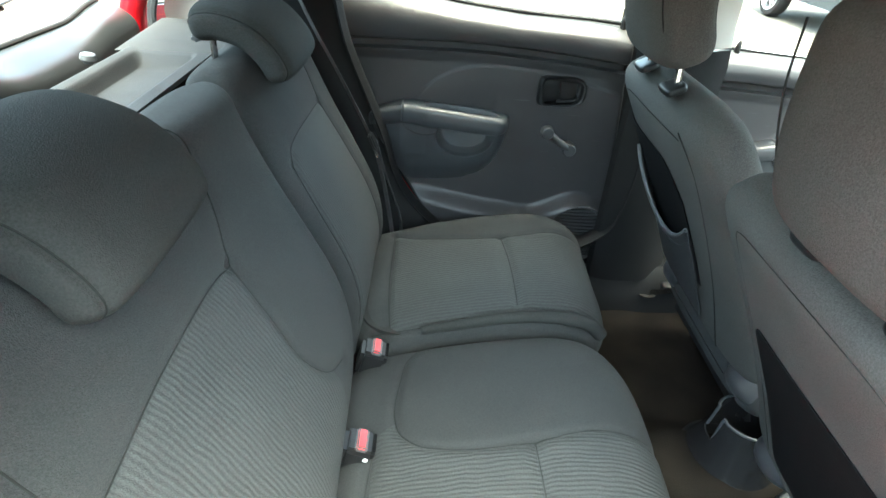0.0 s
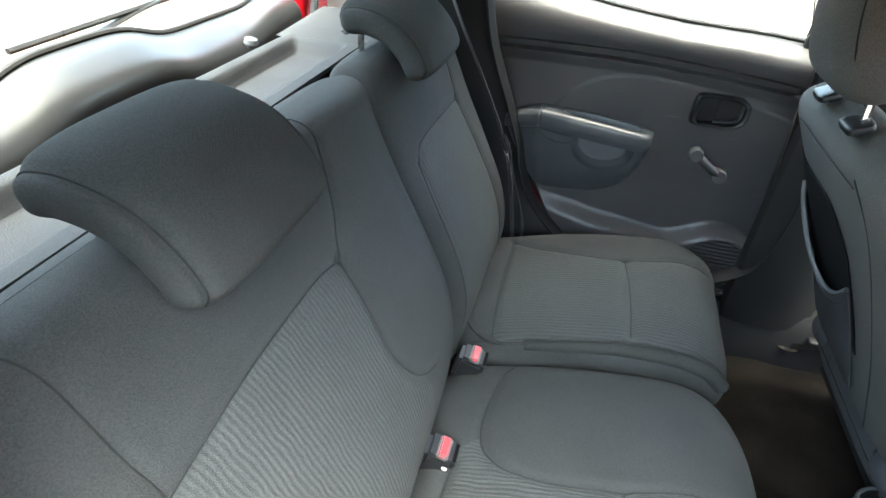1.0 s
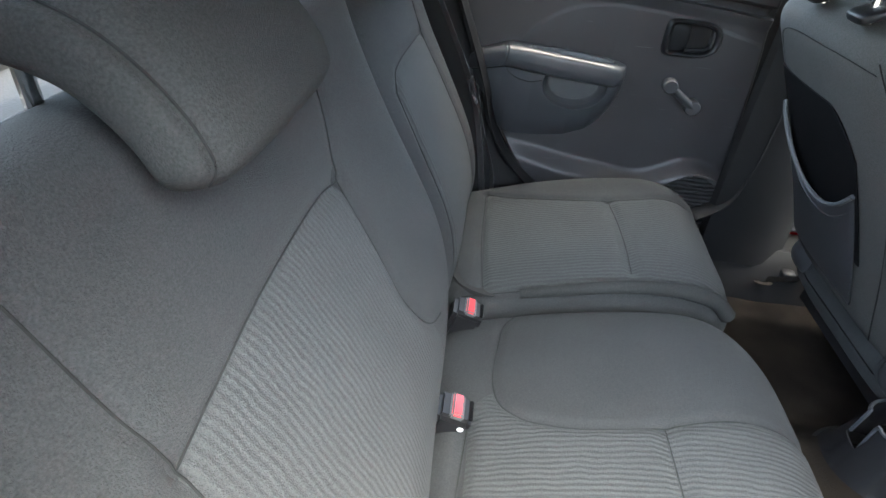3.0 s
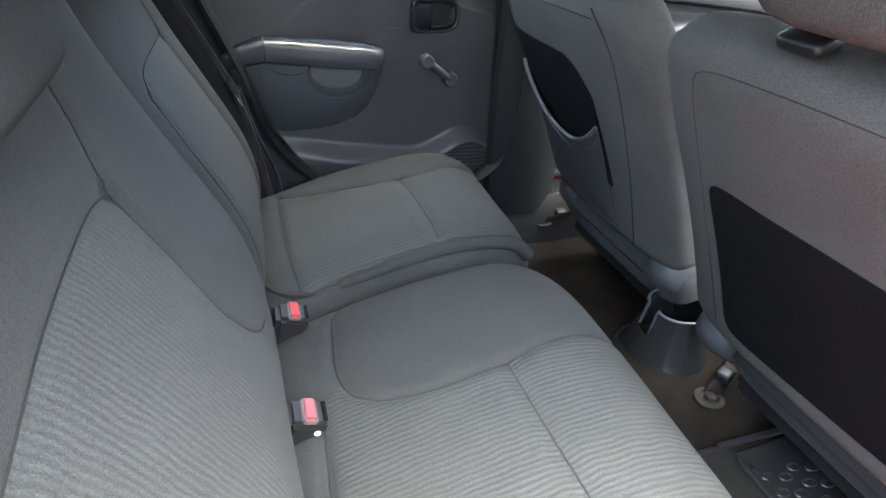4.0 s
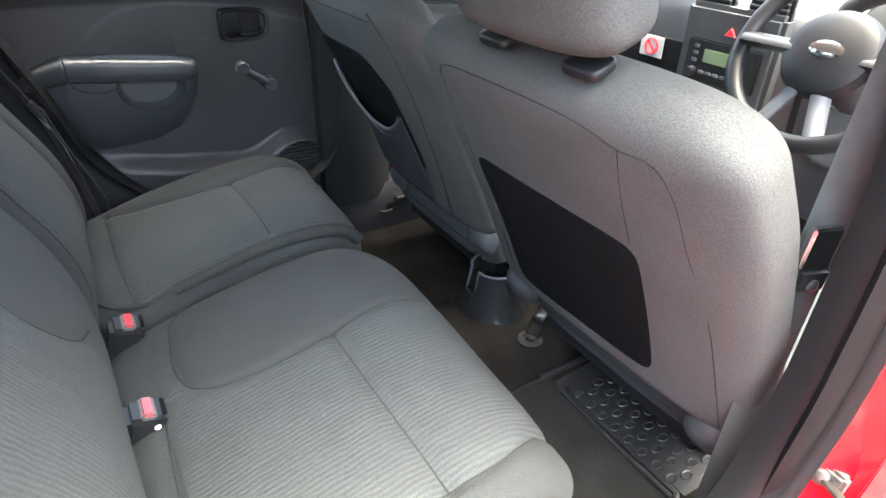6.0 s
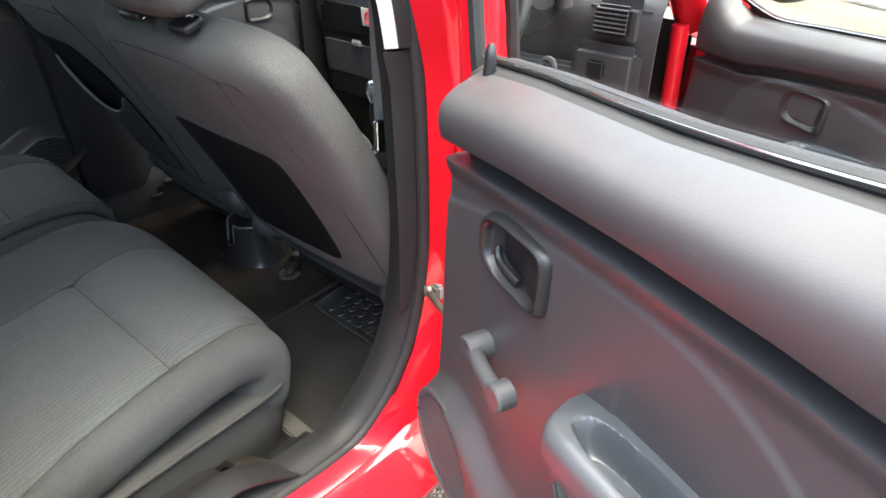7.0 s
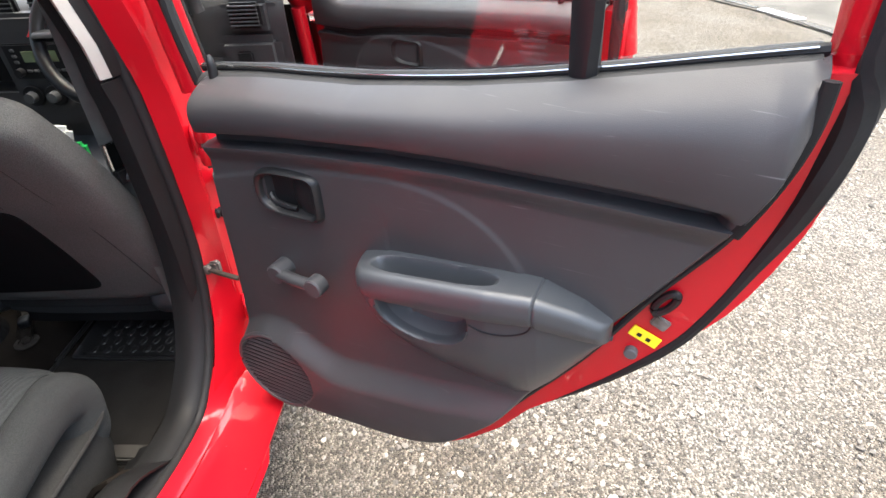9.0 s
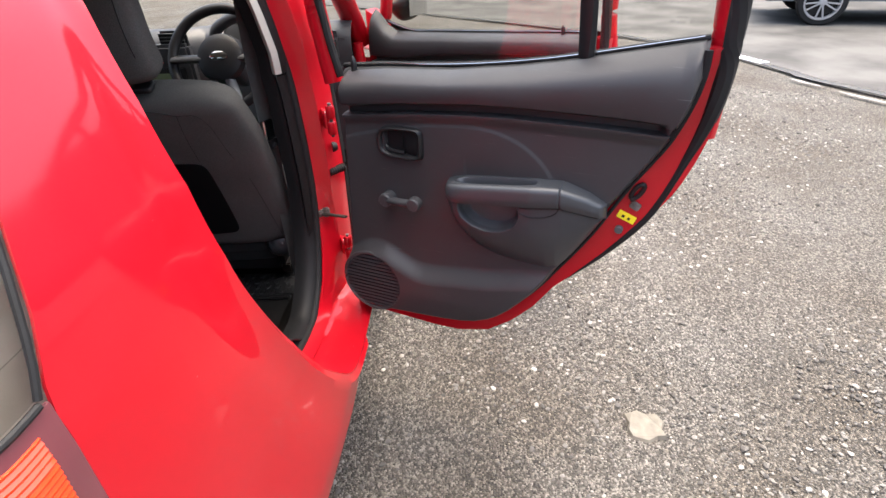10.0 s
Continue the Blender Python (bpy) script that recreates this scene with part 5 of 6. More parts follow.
    part("cup_lit_face", skin(rows), PLASTIC_GREY, arm, "lighter grey face in the cup, its light put into the colour")
    part("cup_lip", sweep([mm(us(0.30 + 0.075 * math.cos(radians(a))), reach(0.30) * (1 - ((tab(ZB, 0.30) - (0.845 + 0.058 * math.sin(radians(a)))) / 0.15) ** 2) - 0.010, 0.845 + dz + 0.058 * math.sin(radians(a))) for a in range(186, 355, 8)], 0.0015, 50, 6), PLASTIC_SOFT, arm)
    part("armrest_seam", sweep([mm(us(u), reach(u) - 0.0112, z + dz) for u, z in ((0.376, 0.852), (0.40, 0.846), (0.43, 0.848), (0.455, 0.860), (0.463, 0.874))], 0.0012, 24, 6), BLACK, arm, "dark moulding seam")
    # handle: bezel, recess, lever
    hu, hz = (0.055, 0.957) if not front else (0.181, 0.896)
    def outline(scale, w):
        pts = []
        for k in range(48):
            c, s = math.cos(2 * math.pi * k / 48), math.sin(2 * math.pi * k / 48)
            q = 0.62 if c < 0 else 0.38
            pts.append(mm(us(hu) + scale * 0.059 * math.copysign(abs(c) ** q, c), w, hz + scale * (0.037 + 0.003 * c) * math.copysign(abs(s) ** q, s)))
        return pts
    deep = 0.004 if front else -0.020
    handle = part("handle_bezel", skin([outline(1.10, -0.012), outline(1.09, 0.004), outline(1.03, 0.011), outline(0.97, 0.0135), outline(0.90, 0.0125), outline(0.85, 0.009), outline(0.80, deep + 0.004), outline(0.74, deep), outline(0.02, deep)], True, True), BLACK, d, "black plastic handle surround")
    rows = []
    for k in range(15):
        a = k / 14
        rows.append([mm(us(hu) + 0.002 + 0.048 * a, -0.013 + 0.019 * a ** 0.6 - 0.004 * (2 * b - 1) ** 4, hz + (0.029 + 0.001 * a) * (2 * b - 1)) for b in (q / 12 for q in range(13))])
    part("lever", sheet(rows, 0.003), BLACK, handle, "black door pull lever")
    part("lever_grip", sweep([mm(us(hu) - 0.046, -0.006, hz - 0.012), mm(us(hu) - 0.034, -0.001, hz - 0.022), mm(us(hu) - 0.010, 0.001, hz - 0.025), mm(us(hu) + 0.010, 0.001, hz - 0.026)], 0.005, 24, 8), BLACK, handle)
    if not front:
        # winder
        crank = part("window_winder", sweep([mm(0.013, rel(0.013, 0.807) + 0.022, 0.807), mm(0.013 + 0.5 * knob[0], 0.032, 0.807 + 0.5 * knob[1]), mm(0.013 + knob[0], 0.036, 0.807 + knob[1])], 0.0105, 16, 10, 1.0), PLASTIC, d, "black window winder")
        part("hub", disc(mm, 0.013, 0.807, 0.0, 0.033, 0.018), PLASTIC, crank)
        part("knob", disc(mm, 0.013 + knob[0], 0.807 + knob[1], 0.024, 0.047, 0.017), PLASTIC, crank, "black winder knob")
        # speaker
        spk = part("speaker_ring", sweep([mm(-0.055 + 0.091 * math.cos(2 * math.pi * k / 40), 0.024, 0.545 + 0.091 * math.sin(2 * math.pi * k / 40)) for k in range(41)], 0.005, 80, 8), PLASTIC, d)
        part("speaker_cone", disc(mm, -0.055, 0.545, -0.005, 0.008, 0.09), BLACK, spk)
        for k in range(15):
            z = 0.545 - 0.077 + 0.011 * k
            hw = math.sqrt(max(1e-4, 0.090 ** 2 - (z - 0.545) ** 2))
            part("slat", rounded_bar(mm, -0.055, 0.022, z, 2 * hw, 0.010, 0.0055), PLASTIC, spk)
        ring = [(0.0075 * math.cos(2 * math.pi * k / 24), 0.020 * math.sin(2 * math.pi * k / 24)) for k in range(25)]
        part("latch", sweep([mm(0.613 + a * 0.85 + b * 0.53, -0.026, 0.900 + b * 0.85 - a * 0.53) for a, b in ring], 0.0052, 60, 8), BLACK, d, "black latch opening")
        part("latch_plate", tilted_bar(mm, 0.612, -0.027, 0.866, 0.022, 0.006, 0.018, 25), WORN, d, "bare steel latch plate")
        part("latch_catch", tilted_bar(mm, 0.604, -0.025, 0.882, 0.010, 0.008, 0.012, -32), BLACK, d)
        stick = part("warning_sticker", tilted_bar(mm, 0.597, -0.028, 0.836, 0.040, 0.003, 0.019, 22), YELLOW, d, "yellow warning sticker")
        for k in range(2):
            part("sticker_mark", tilted_bar(mm, 0.590 + 0.012 * k, -0.0262, 0.838 - 0.005 * k, 0.006, 0.0012, 0.006, 22), BLACK, stick)
        part("grommet", disc(mm, 0.584, 0.804, -0.034, -0.020, 0.009), PLASTIC_GREY, d)
    pu = 0.60 if front else -0.076
    part("lock_pin", sweep([mm(us(pu), -0.030, top(pu) - 0.020), mm(us(pu), -0.031, top(pu) + 0.010), mm(us(pu) - 0.002, -0.032, top(pu) + 0.024), mm(us(pu) - 0.003, -0.033, top(pu) + 0.028)], lambda t: 0.0080 - 0.0015 * t - 0.003 * max(0, t - 0.8) / 0.2, 8, 10), BLACK, d, "black lock pin")
    return d


def relief(u, z, front, col):
    """How far the trim panel stands proud of its plane; col: groove, top and bulge heights at u."""
    g, t, bz = col
    if z > g + 0.018:
        k = (z - g - 0.018) / max(0.02, t - g - 0.018)
        w = 0.009 + 0.016 * math.sin(math.pi * min(1, k * 0.85 + 0.08)) - 0.010 * k * k
        w += 0.010 * soft_step(0.55, 0.70, u) * (1 - k)
        return w - 0.02 * (1 - soft_step(0, 0.01, z - g - 0.018)) * (1 - soft_step(0.635, 0.66, u))
    if z > g:
        return -0.022 * (1 - soft_step(0.635, 0.66, u)) + 0.006 * soft_step(0.635, 0.66, u)
    w = 0.010 * (1 - soft_step(0.0, 0.03, g - z))
    if not front and abs(u - 0.055) < 0.054 and abs(z - 0.957) < 0.032:
        return -0.024
    if not front and (u + 0.055) ** 2 + (z - 0.545) ** 2 < 0.088 ** 2:
        return 0.0
    if u < 0.47 + (0.1 if front else 0):
        q = arc_in(u, z, front)
        w += (0.006 if front else 0.0032) * soft_step(-0.004, 0.004, q) * (1 - soft_step(0.05, 0.20, q))
    if not front:
        w += 0.034 * soft_step(-0.012, 0.040, bz - z) * (1 - 0.6 * soft_step(0.28, 0.56, u))
        w -= 0.012 * soft_step(0.55, 0.45, z) * soft_step(-0.2, 0.3, u)
    return w


def flat_bar(mm, u, w, z, wd, ht):
    bm = bmesh.new()
    vs = [bm.verts.new(mm(u + a * wd / 2, w + c, z + b * ht / 2)) for c in (0, 0.0008) for a, b in ((-1, -1), (1, -1), (1, 1), (-1, 1))]
    for f in ((0, 1, 2, 3), (4, 5, 6, 7), (0, 1, 5, 4), (1, 2, 6, 5), (2, 3, 7, 6), (3, 0, 4, 7)):
        bm.faces.new([vs[i] for i in f])
    return bm


def rounded_bar(mm, u, w, z, wd, th, ht):
    bm = bmesh.new()
    vs = [bm.verts.new(mm(u + a * wd / 2, w + c * th / 2, z + b * ht / 2)) for c in (-1, 1) for a, b in ((-1, -1), (1, -1), (1, 1), (-1, 1))]
    for f in ((0, 1, 2, 3), (4, 5, 6, 7), (0, 1, 5, 4), (1, 2, 6, 5), (2, 3, 7, 6), (3, 0, 4, 7)):
        bm.faces.new([vs[i] for i in f])
    bmesh.ops.bevel(bm, geom=bm.edges[:], offset=min(wd, th, ht) * 0.3, segments=2, affect="EDGES")
    return bm


def tilted_bar(mm, u, w, z, wd, th, ht, turn):
    c, s = math.cos(radians(turn)), math.sin(radians(turn))
    return rounded_bar(lambda a, b, e: mm(u + a * c + e * s, w + b, z + e * c - a * s), 0, 0, 0, wd, th, ht)


def disc(mm, u, z, w0, w1, r, n=24):
    rows = []
    for rr, w in ((0.02, w0), (1.0, w0), (1.0, w1 - 0.15 * r), (0.85, w1), (0.02, w1)):
        rows.append([mm(u + r * rr * math.cos(2 * math.pi * k / n), w, z + r * rr * math.sin(2 * math.pi * k / n)) for k in range(n)])
    return skin(rows, True, True)


OPEN = radians(65.64)
def right_rear(u, w, z):
    return Vector((0.519 - math.cos(OPEN) * u - math.sin(OPEN) * w, -0.971 - math.sin(OPEN) * u + math.cos(OPEN) * w, z))
def left_rear(u, w, z):
    return Vector((0.488 - u, 0.680 - w, z))
FOPEN = radians(54)
def right_front(u, w, z):
    q = u + 0.215
    return Vector((1.79 - math.cos(FOPEN) * q - math.sin(FOPEN) * (w + 0.06), -0.81 - math.sin(FOPEN) * q + math.cos(FOPEN) * (w + 0.06), z))
def left_front(u, w, z):
    return Vector((1.575 - u, 0.70 - w, z))


car_door("rear_car_door", right_rear, "open red rear car door with scuffed black plastic trim", (0.088, 0.007))
car_door("rear_car_door", left_rear, "closed rear car door with black plastic trim and window winder", (0.069, 0.05), 1.0, False, BLACK)
door_fr = car_door("front_car_door", right_front, "open red front car door with black plastic trim", (0.08, 0), 1.16, True)
door_fl = car_door("front_car_door", left_front, "closed front car door with dark plastic trim", (0.08, 0), 1.16, True, BLACK)
for fm, dr in ((right_front, door_fr), (left_front, door_fl)):
    rows = []
    for k in range(14):
        a = k / 13
        r = 0.075 * math.sin(math.pi * (0.06 + 0.88 * a)) ** 0.5
        rows.append([fm(-0.155 + 0.05 * math.cos(2 * math.pi * q / 20) * (r / 0.075), -0.10 - 0.22 * a, 1.125 + (0.5 + 0.5 * soft_step(0.05, 0.35, a)) * r * math.sin(2 * math.pi * q / 20)) for q in range(20)])
    mr = part("wing_mirror", skin(rows, True, True), BLACK, dr, "black wing mirror housing")
    part("mirror_glass", skin([[fm(-0.101, -0.17 - 0.12 * i / 6, 1.075 + 0.10 * k / 6) for k in range(7)] for i in range(7)]), CHROME, mr, "mirror glass")
strap = thing("door_check_strap", "worn steel door check strap between pillar and rear door", "door check")
part("bracket", box((0.016, 0.034, 0.030), (0.676, -0.760, 0.690), (0, 0, -10), 0.004), WORN, strap, "bare metal bracket")
part("arm", sweep([(0.664, -0.758, 0.690), (0.645, -0.79, 0.694), (0.622, -0.836, 0.698)], 0.0065, 10, 8, 0.6), STEEL, strap)
part("bolt", lathe([(0.001, 0), (0.010, 0), (0.010, 0.008), (0.001, 0.010)], 12, pose(0.668, -0.752, 0.690, 0, -90, 0)), WORN, strap)
for hz in (0.57, 0.965):
    hg = part("hinge", blob((0, 0, 0), (0.026, 0.008, 0.026), 4.0, pose(0.692, -0.798, hz, 0, 0, 25)), RED, car, "red painted door hinge")
    for dz in (-0.022, 0.022):
        part("knuckle", lathe([(0.001, -0.017), (0.010, -0.017), (0.0125, -0.012), (0.0125, 0.012), (0.010, 0.017), (0.001, 0.017)], 18, pose(0.672, -0.820, hz + dz)), RED, hg)
    part("pin", lathe([(0.001, -0.046), (0.005, -0.046), (0.005, 0.046), (0.001, 0.046)], 12, pose(0.672, -0.820, hz)), WORN, hg, "bare hinge pin")
stop = thing("rubber_stop", "black rubber stop on the red door pillar", "rubber stop")
part("buffer", lathe([(0.001, 0.0), (0.014, 0.0), (0.014, 0.006), (0.010, 0.014), (0.001, 0.016)], 20, pose(0.700, -0.806, 0.880, 90, 0, 20)), RUBBER, stop)
bt = thing("cable_boot", "black ribbed rubber cable boot at the door hinge", "cable boot")
part("bellows", lathe([(0.009 + 0.003 * (k % 2), -0.028 + 0.004 * k) for k in range(15)], 18, pose(0.718, -0.805, 0.805, 0, 90, -40)), RUBBER, bt)
stk = thing("door_striker", "bright steel door striker on the red jamb", "door striker")
part("loop", sweep([(-0.098, -0.79, 0.838), (-0.092, -0.806, 0.842), (-0.078, -0.812, 0.832), (-0.056, -0.812, 0.812), (-0.066, -0.80, 0.796), (-0.078, -0.785, 0.790)], 0.0048, 24, 8), WHITE, stk, "white coated striker loop")
part("bolt", lathe([(0.001, 0), (0.013, 0), (0.013, 0.016), (0.009, 0.018), (0.001, 0.018)], 14, pose(-0.043, -0.785, 0.762, 75, 0, 20)), BLACK, stk)


# ---- front seats ----
def front_seat(y0, half, label, pocket, dx=0.0):
    """A front seat seen from behind; y0 its middle, half its half width."""
    s = thing("car_seat", label, "car seat", "front seats")
    fp = [(0.79 + dx, 0.56), (0.76 + dx, 0.64), (0.695 + dx, 0.78), (0.62 + dx, 0.92), (0.55 + dx, 1.04), (0.51 + dx, 1.105)]
    pad("backrest", list(fp), lambda t: half - 0.018 * soft_step(0.7, 1.0, t), lambda t: 0.066 - 0.012 * t, y0, CLOTH_FRONT, s, power=3.6, end=0.11, seams=[([(y0 - 0.16, 0.05), (y0 - 0.15, 0.95)], 0.004, 0.005), ([(y0 + 0.16, 0.05), (y0 + 0.15, 0.95)], 0.004, 0.005)])
    cen = spline([(x, 0, z) for x, z in fp], 60)

    def behind(y, t, off):
        """A point on the back's rear face, off it by off; the face falls away towards its sides."""
        q = min(57.999, max(1.0, t * 59))
        i = int(q)
        d = (cen[i + 1] - cen[i - 1]).lerp(cen[i + 2] - cen[i], q - i).normalized()
        w = half - 0.018 * soft_step(0.7, 1.0, t)
        n = (0.066 - 0.012 * t) * (1 - min(0.98, abs(y) / w) ** 3.6) ** (1 / 3.6)
        return cen[i].lerp(cen[i + 1], q - i) - Vector((d.z, 0, -d.x)) * (n + off) + Vector((0, y0 + y, 0))

    def sewn(line, r=0.0011):
        part("back_seam", sweep([behind(y, t, -0.0002) for y, t in line], r, 90, 6), THREAD, s)
    if pocket:
        sewn([(-0.134, 0.06), (-0.16, 0.42), (-0.188, 0.80), (-0.17, 0.99)])
        sewn([(0.20, 0.06), (0.212, 0.42), (0.205, 0.80), (0.16, 0.93), (-0.02, 0.955), (-0.16, 0.95)], 0.0008)
        rim_t = lambda y: 0.455 + 0.11 * ((y - 0.02) / 0.11) ** 2 * (1 if y < 0.02 else 0.55)
        rows = []
        for k in range(31):
            y = -0.088 + 0.30 * k / 30
            top = 0.79 - 0.13 * max(0, (0.0 - y) / 0.088) ** 2.2
            rows.append([behind(y, 0.30 + (top - 0.30) * j / 20, 0.0015 + 0.001 * min(1, min(j, 20 - j, k, 30 - k))) for j in range(21)])
        part("pocket_back", sheet(rows, 0.002), VINYL, s, "black vinyl pocket backing")
        rows = []
        for k in range(31):
            y = -0.082 + 0.30 * k / 30
            rows.append([behind(y + 0.014 * (1 - j / 20), 0.12 + (rim_t(y) - 0.12) * j / 20, 0.004 + 0.018 * math.sin(math.pi * k / 30) ** 0.7 * (j / 20) ** 0.8) for j in range(21)])
        part("map_pocket", sheet(rows, 0.003), PLASTIC, s, "black map pocket")
        part("pocket_trim", sweep([behind(-0.082 + 0.30 * k / 30, rim_t(-0.082 + 0.30 * k / 30), 0.007 + 0.018 * math.sin(math.pi * k / 30) ** 0.7) for k in range(31)], 0.0045, 60, 8), PLASTIC_GREY, s, "grey piping along the pocket's edge")
        part("pocket_trim", sweep([behind(-0.080 + 0.296 * k / 30, rim_t(-0.080 + 0.296 * k / 30) - 0.045, 0.006 + 0.0175 * math.sin(math.pi * k / 30) ** 0.7) for k in range(31)], 0.0016, 60, 6), PLASTIC, s)
    else:
        sewn([(0.212, 0.10), (0.222, 0.40), (0.218, 0.66), (0.205, 0.88), (0.18, 0.945), (0.10, 0.965), (-0.06, 0.965), (-0.118, 0.95), (-0.150, 0.93), (-0.193, 0.925), (-0.214, 0.85), (-0.222, 0.72), (-0.243, 0.50), (-0.262, 0.08)], 0.0006)
        sewn([(-0.150, 0.93), (-0.140, 0.80), (-0.138, 0.66)], 0.0006)
        rows = []
        for j in range(29):
            row = []
            for k in range(29):
                # square with rounded corners, wider above
                a, b = k / 14 - 1, j / 14 - 1
                q = max(abs(a), abs(b)) / max(1e-6, (abs(a) ** 12 + abs(b) ** 12) ** (1 / 12))
                s1, s2 = (a * q + 1) / 2, (b * q + 1) / 2
                row.append(behind(-0.148 + (0.334 + 0.016 * s2) * s1, 0.15 + 0.50 * s2 - 0.03 * s1 * (1 - s2), 0.0006 + 0.0014 * min(1, min(j, 28 - j, k, 28 - k) / 2)))
            rows.append(row)
        part("back_panel", sheet(rows, 0.002), VINYL, s, "black vinyl back panel")
    hy = y0 + 0.017 if pocket else y0 - 0.012
    dz = 0.0 if pocket else -0.024
    pad("head_restraint", [(0.500 + dx, 1.155 + dz), (0.486 + dx, 1.19 + dz), (0.472 + dx, 1.24 + dz), (0.466 + dx, 1.31 + dz), (0.468 + dx, 1.37 + dz)], lambda t: 0.138 - 0.012 * t, lambda t: 0.056, hy, CLOTH_FRONT, s, power=3.0, end=0.2, nu=60, nv=80, seams=[([(hy - 0.11, 0), (hy - 0.11, 1)], 0.003, 0.004), ([(hy + 0.11, 0), (hy + 0.11, 1)], 0.003, 0.004)])
    for dy in (-0.11, 0.11):
        part("restraint_seam", sweep([(0.446 + dx + 0.014 * q, hy + dy, z + dz) for q, z in ((2.0, 1.152), (0.4, 1.18), (-1.0, 1.22), (-2.1, 1.28), (-2.4, 1.34))], 0.0012, 30, 6), THREAD, s)
    for dy in (-0.075, 0.075):
        part("restraint_post", sweep([(0.50 + dx, hy + dy, 1.10), (0.492 + dx, hy + dy, 1.19)], 0.0065, 6, 8), CHROME, s)
        part("post_guide", blob((0, 0, 0), (0.020, 0.028, 0.008), 4.0, pose(0.492 + dx, hy + dy, 1.112, 0, -24, 0)), BLACK, s, "black post guide")
    pad("cushion", [(1.27, 0.50), (1.24, 0.555), (1.12, 0.575), (0.98, 0.55), (0.86, 0.525), (0.78, 0.51)], lambda t: 0.262, lambda t: 0.07, y0, CLOTH, s, seams=[([(y0 - 0.15, 0), (y0 - 0.15, 1)], 0.005, 0.006), ([(y0 + 0.15, 0), (y0 + 0.15, 1)], 0.005, 0.006), ([(y0 - 0.15, 0.45), (y0 + 0.15, 0.45)], 0.005, 0.006)], insert=[(y0 - 0.15, 0.02), (y0 - 0.15, 0.98), (y0 + 0.15, 0.98), (y0 + 0.15, 0.02)], nu=70, nv=80)
    part("base", box((0.40, 0.42, 0.07), (1.02, y0, 0.44), bevel=0.015), BLACK, s)
    part("back_hem", blob((0.800 + dx, y0, 0.535), (0.036, half - 0.035, 0.034), 4.0), CLOTH_DARK, s, "dark cloth hem under the backrest")
    for dy in (-0.19, 0.19):
        part("rail", box((0.40, 0.035, 0.035), (1.10, y0 + dy, 0.365), bevel=0.005), STEEL, s, "worn steel seat rail")
    fx, fy, fz = (0.80, -0.120, 0.362) if y0 < 0 else (0.787, 0.612, 0.374)
    turn = pose(fx, fy, fz, 0, 0, 26 if y0 < 0 else -8)
    foot = part("rail_foot", skin([[turn @ Vector((x, y, z + lift)) for y, z in ((-0.017, 0.024), (-0.014, 0.004), (-0.008, 0.0), (0.008, 0.0), (0.014, 0.004), (0.017, 0.024))] for x, lift in ((0.006, 0.0), (0.03, 0.004), (0.06, 0.012), (0.10, 0.030))]), STEEL, s, "rusty steel rail foot")
    part("foot_plate", lathe([(0.001, 0), (0.030, 0), (0.030, 0.003), (0.020, 0.0045), (0.019, 0.002), (0.001, 0.002)], 22, turn), STEEL, foot, "round worn steel plate")
    part("bolt", lathe([(0.001, 0), (0.012, 0), (0.012, 0.007), (0.008, 0.009), (0.001, 0.009)], 6, turn @ pose(0, 0, 0.003)), STEEL, foot)
    part("foot_clip", blob((0.055, 0, 0.030), (0.018, 0.016, 0.012), 4.0, turn), BLACK, foot, "black plastic clip")
    for dy in (-1, 1):
        part("recliner_cover", blob((0, 0, 0), (0.085, 0.052, 0.058), 2.6, pose(0.812 + dx, y0 + dy * (half - 0.065), 0.532, 0, 28, 0)), PLASTIC, s, "black plastic recliner cover")
    return s


front_seat(-0.345, 0.302, "dark grey cloth driver's seat with black vinyl back panel", False)
front_seat(0.290, 0.266, "dark grey cloth front passenger seat with black map pocket", True, 0.03)


# ---- dashboard ----
dash = thing("dashboard", "dark plastic dashboard with centre console, vents and open glove shelf", "dashboard")
def dash_sec(y):
    c = math.exp(-((y - 0.02) / 0.17) ** 4)
    x = 1.60 - 0.09 * c - (0.03 if y < -0.16 else 0)
    return [(x + 0.05, 0.55), (x + 0.03, 0.66), (x + 0.02, 0.78), (x, 0.90), (x - 0.005, 1.02), (x + 0.03, 1.075), (x + 0.10, 1.09), (1.82, 1.02)]
rows = [spline([Vector((x, -0.74 + 1.42 * i / 60, z)) for x, z in dash_sec(-0.74 + 1.42 * i / 60)], 40) for i in range(61)]
part("fascia", sheet(rows, 0.006), PLASTIC, dash, "black grained fascia")
def fbox(name, size, y, z, x, mat, lb="", bev=0.004, parent=None, rot=(0, -4, 0)):
    return part(name, box(size, (x, y, z), rot, bev), mat, parent or dash, lb)
cs = fbox("console", (0.05, 0.27, 0.36), 0.02, 0.87, 1.505, PLASTIC, "dark centre console", 0.012)
rad = fbox("radio", (0.012, 0.21, 0.11), 0.02, 0.91, 1.476, BLACK, "black car radio", 0.004, cs)
fbox("display", (0.004, 0.11, 0.034), 0.015, 0.925, 1.469, LCD, "green-grey radio display", 0.001, rad)
for k in range(6):
    fbox("button", (0.006, 0.018, 0.009), -0.045 + 0.022 * k, 0.882, 1.468, PLASTIC_GREY, "", 0.002, rad)
for k in range(3):
    fbox("button", (0.006, 0.016, 0.010), 0.095, 0.945 - 0.018 * k, 1.468, PLASTIC_GREY, "", 0.002, rad)
part("tuning_knob", lathe([(0.001, 0.02), (0.012, 0.02), (0.013, 0), (0.001, 0)], 18, pose(1.468, 0.092, 0.88, 0, -90, 0)), BLACK, rad)
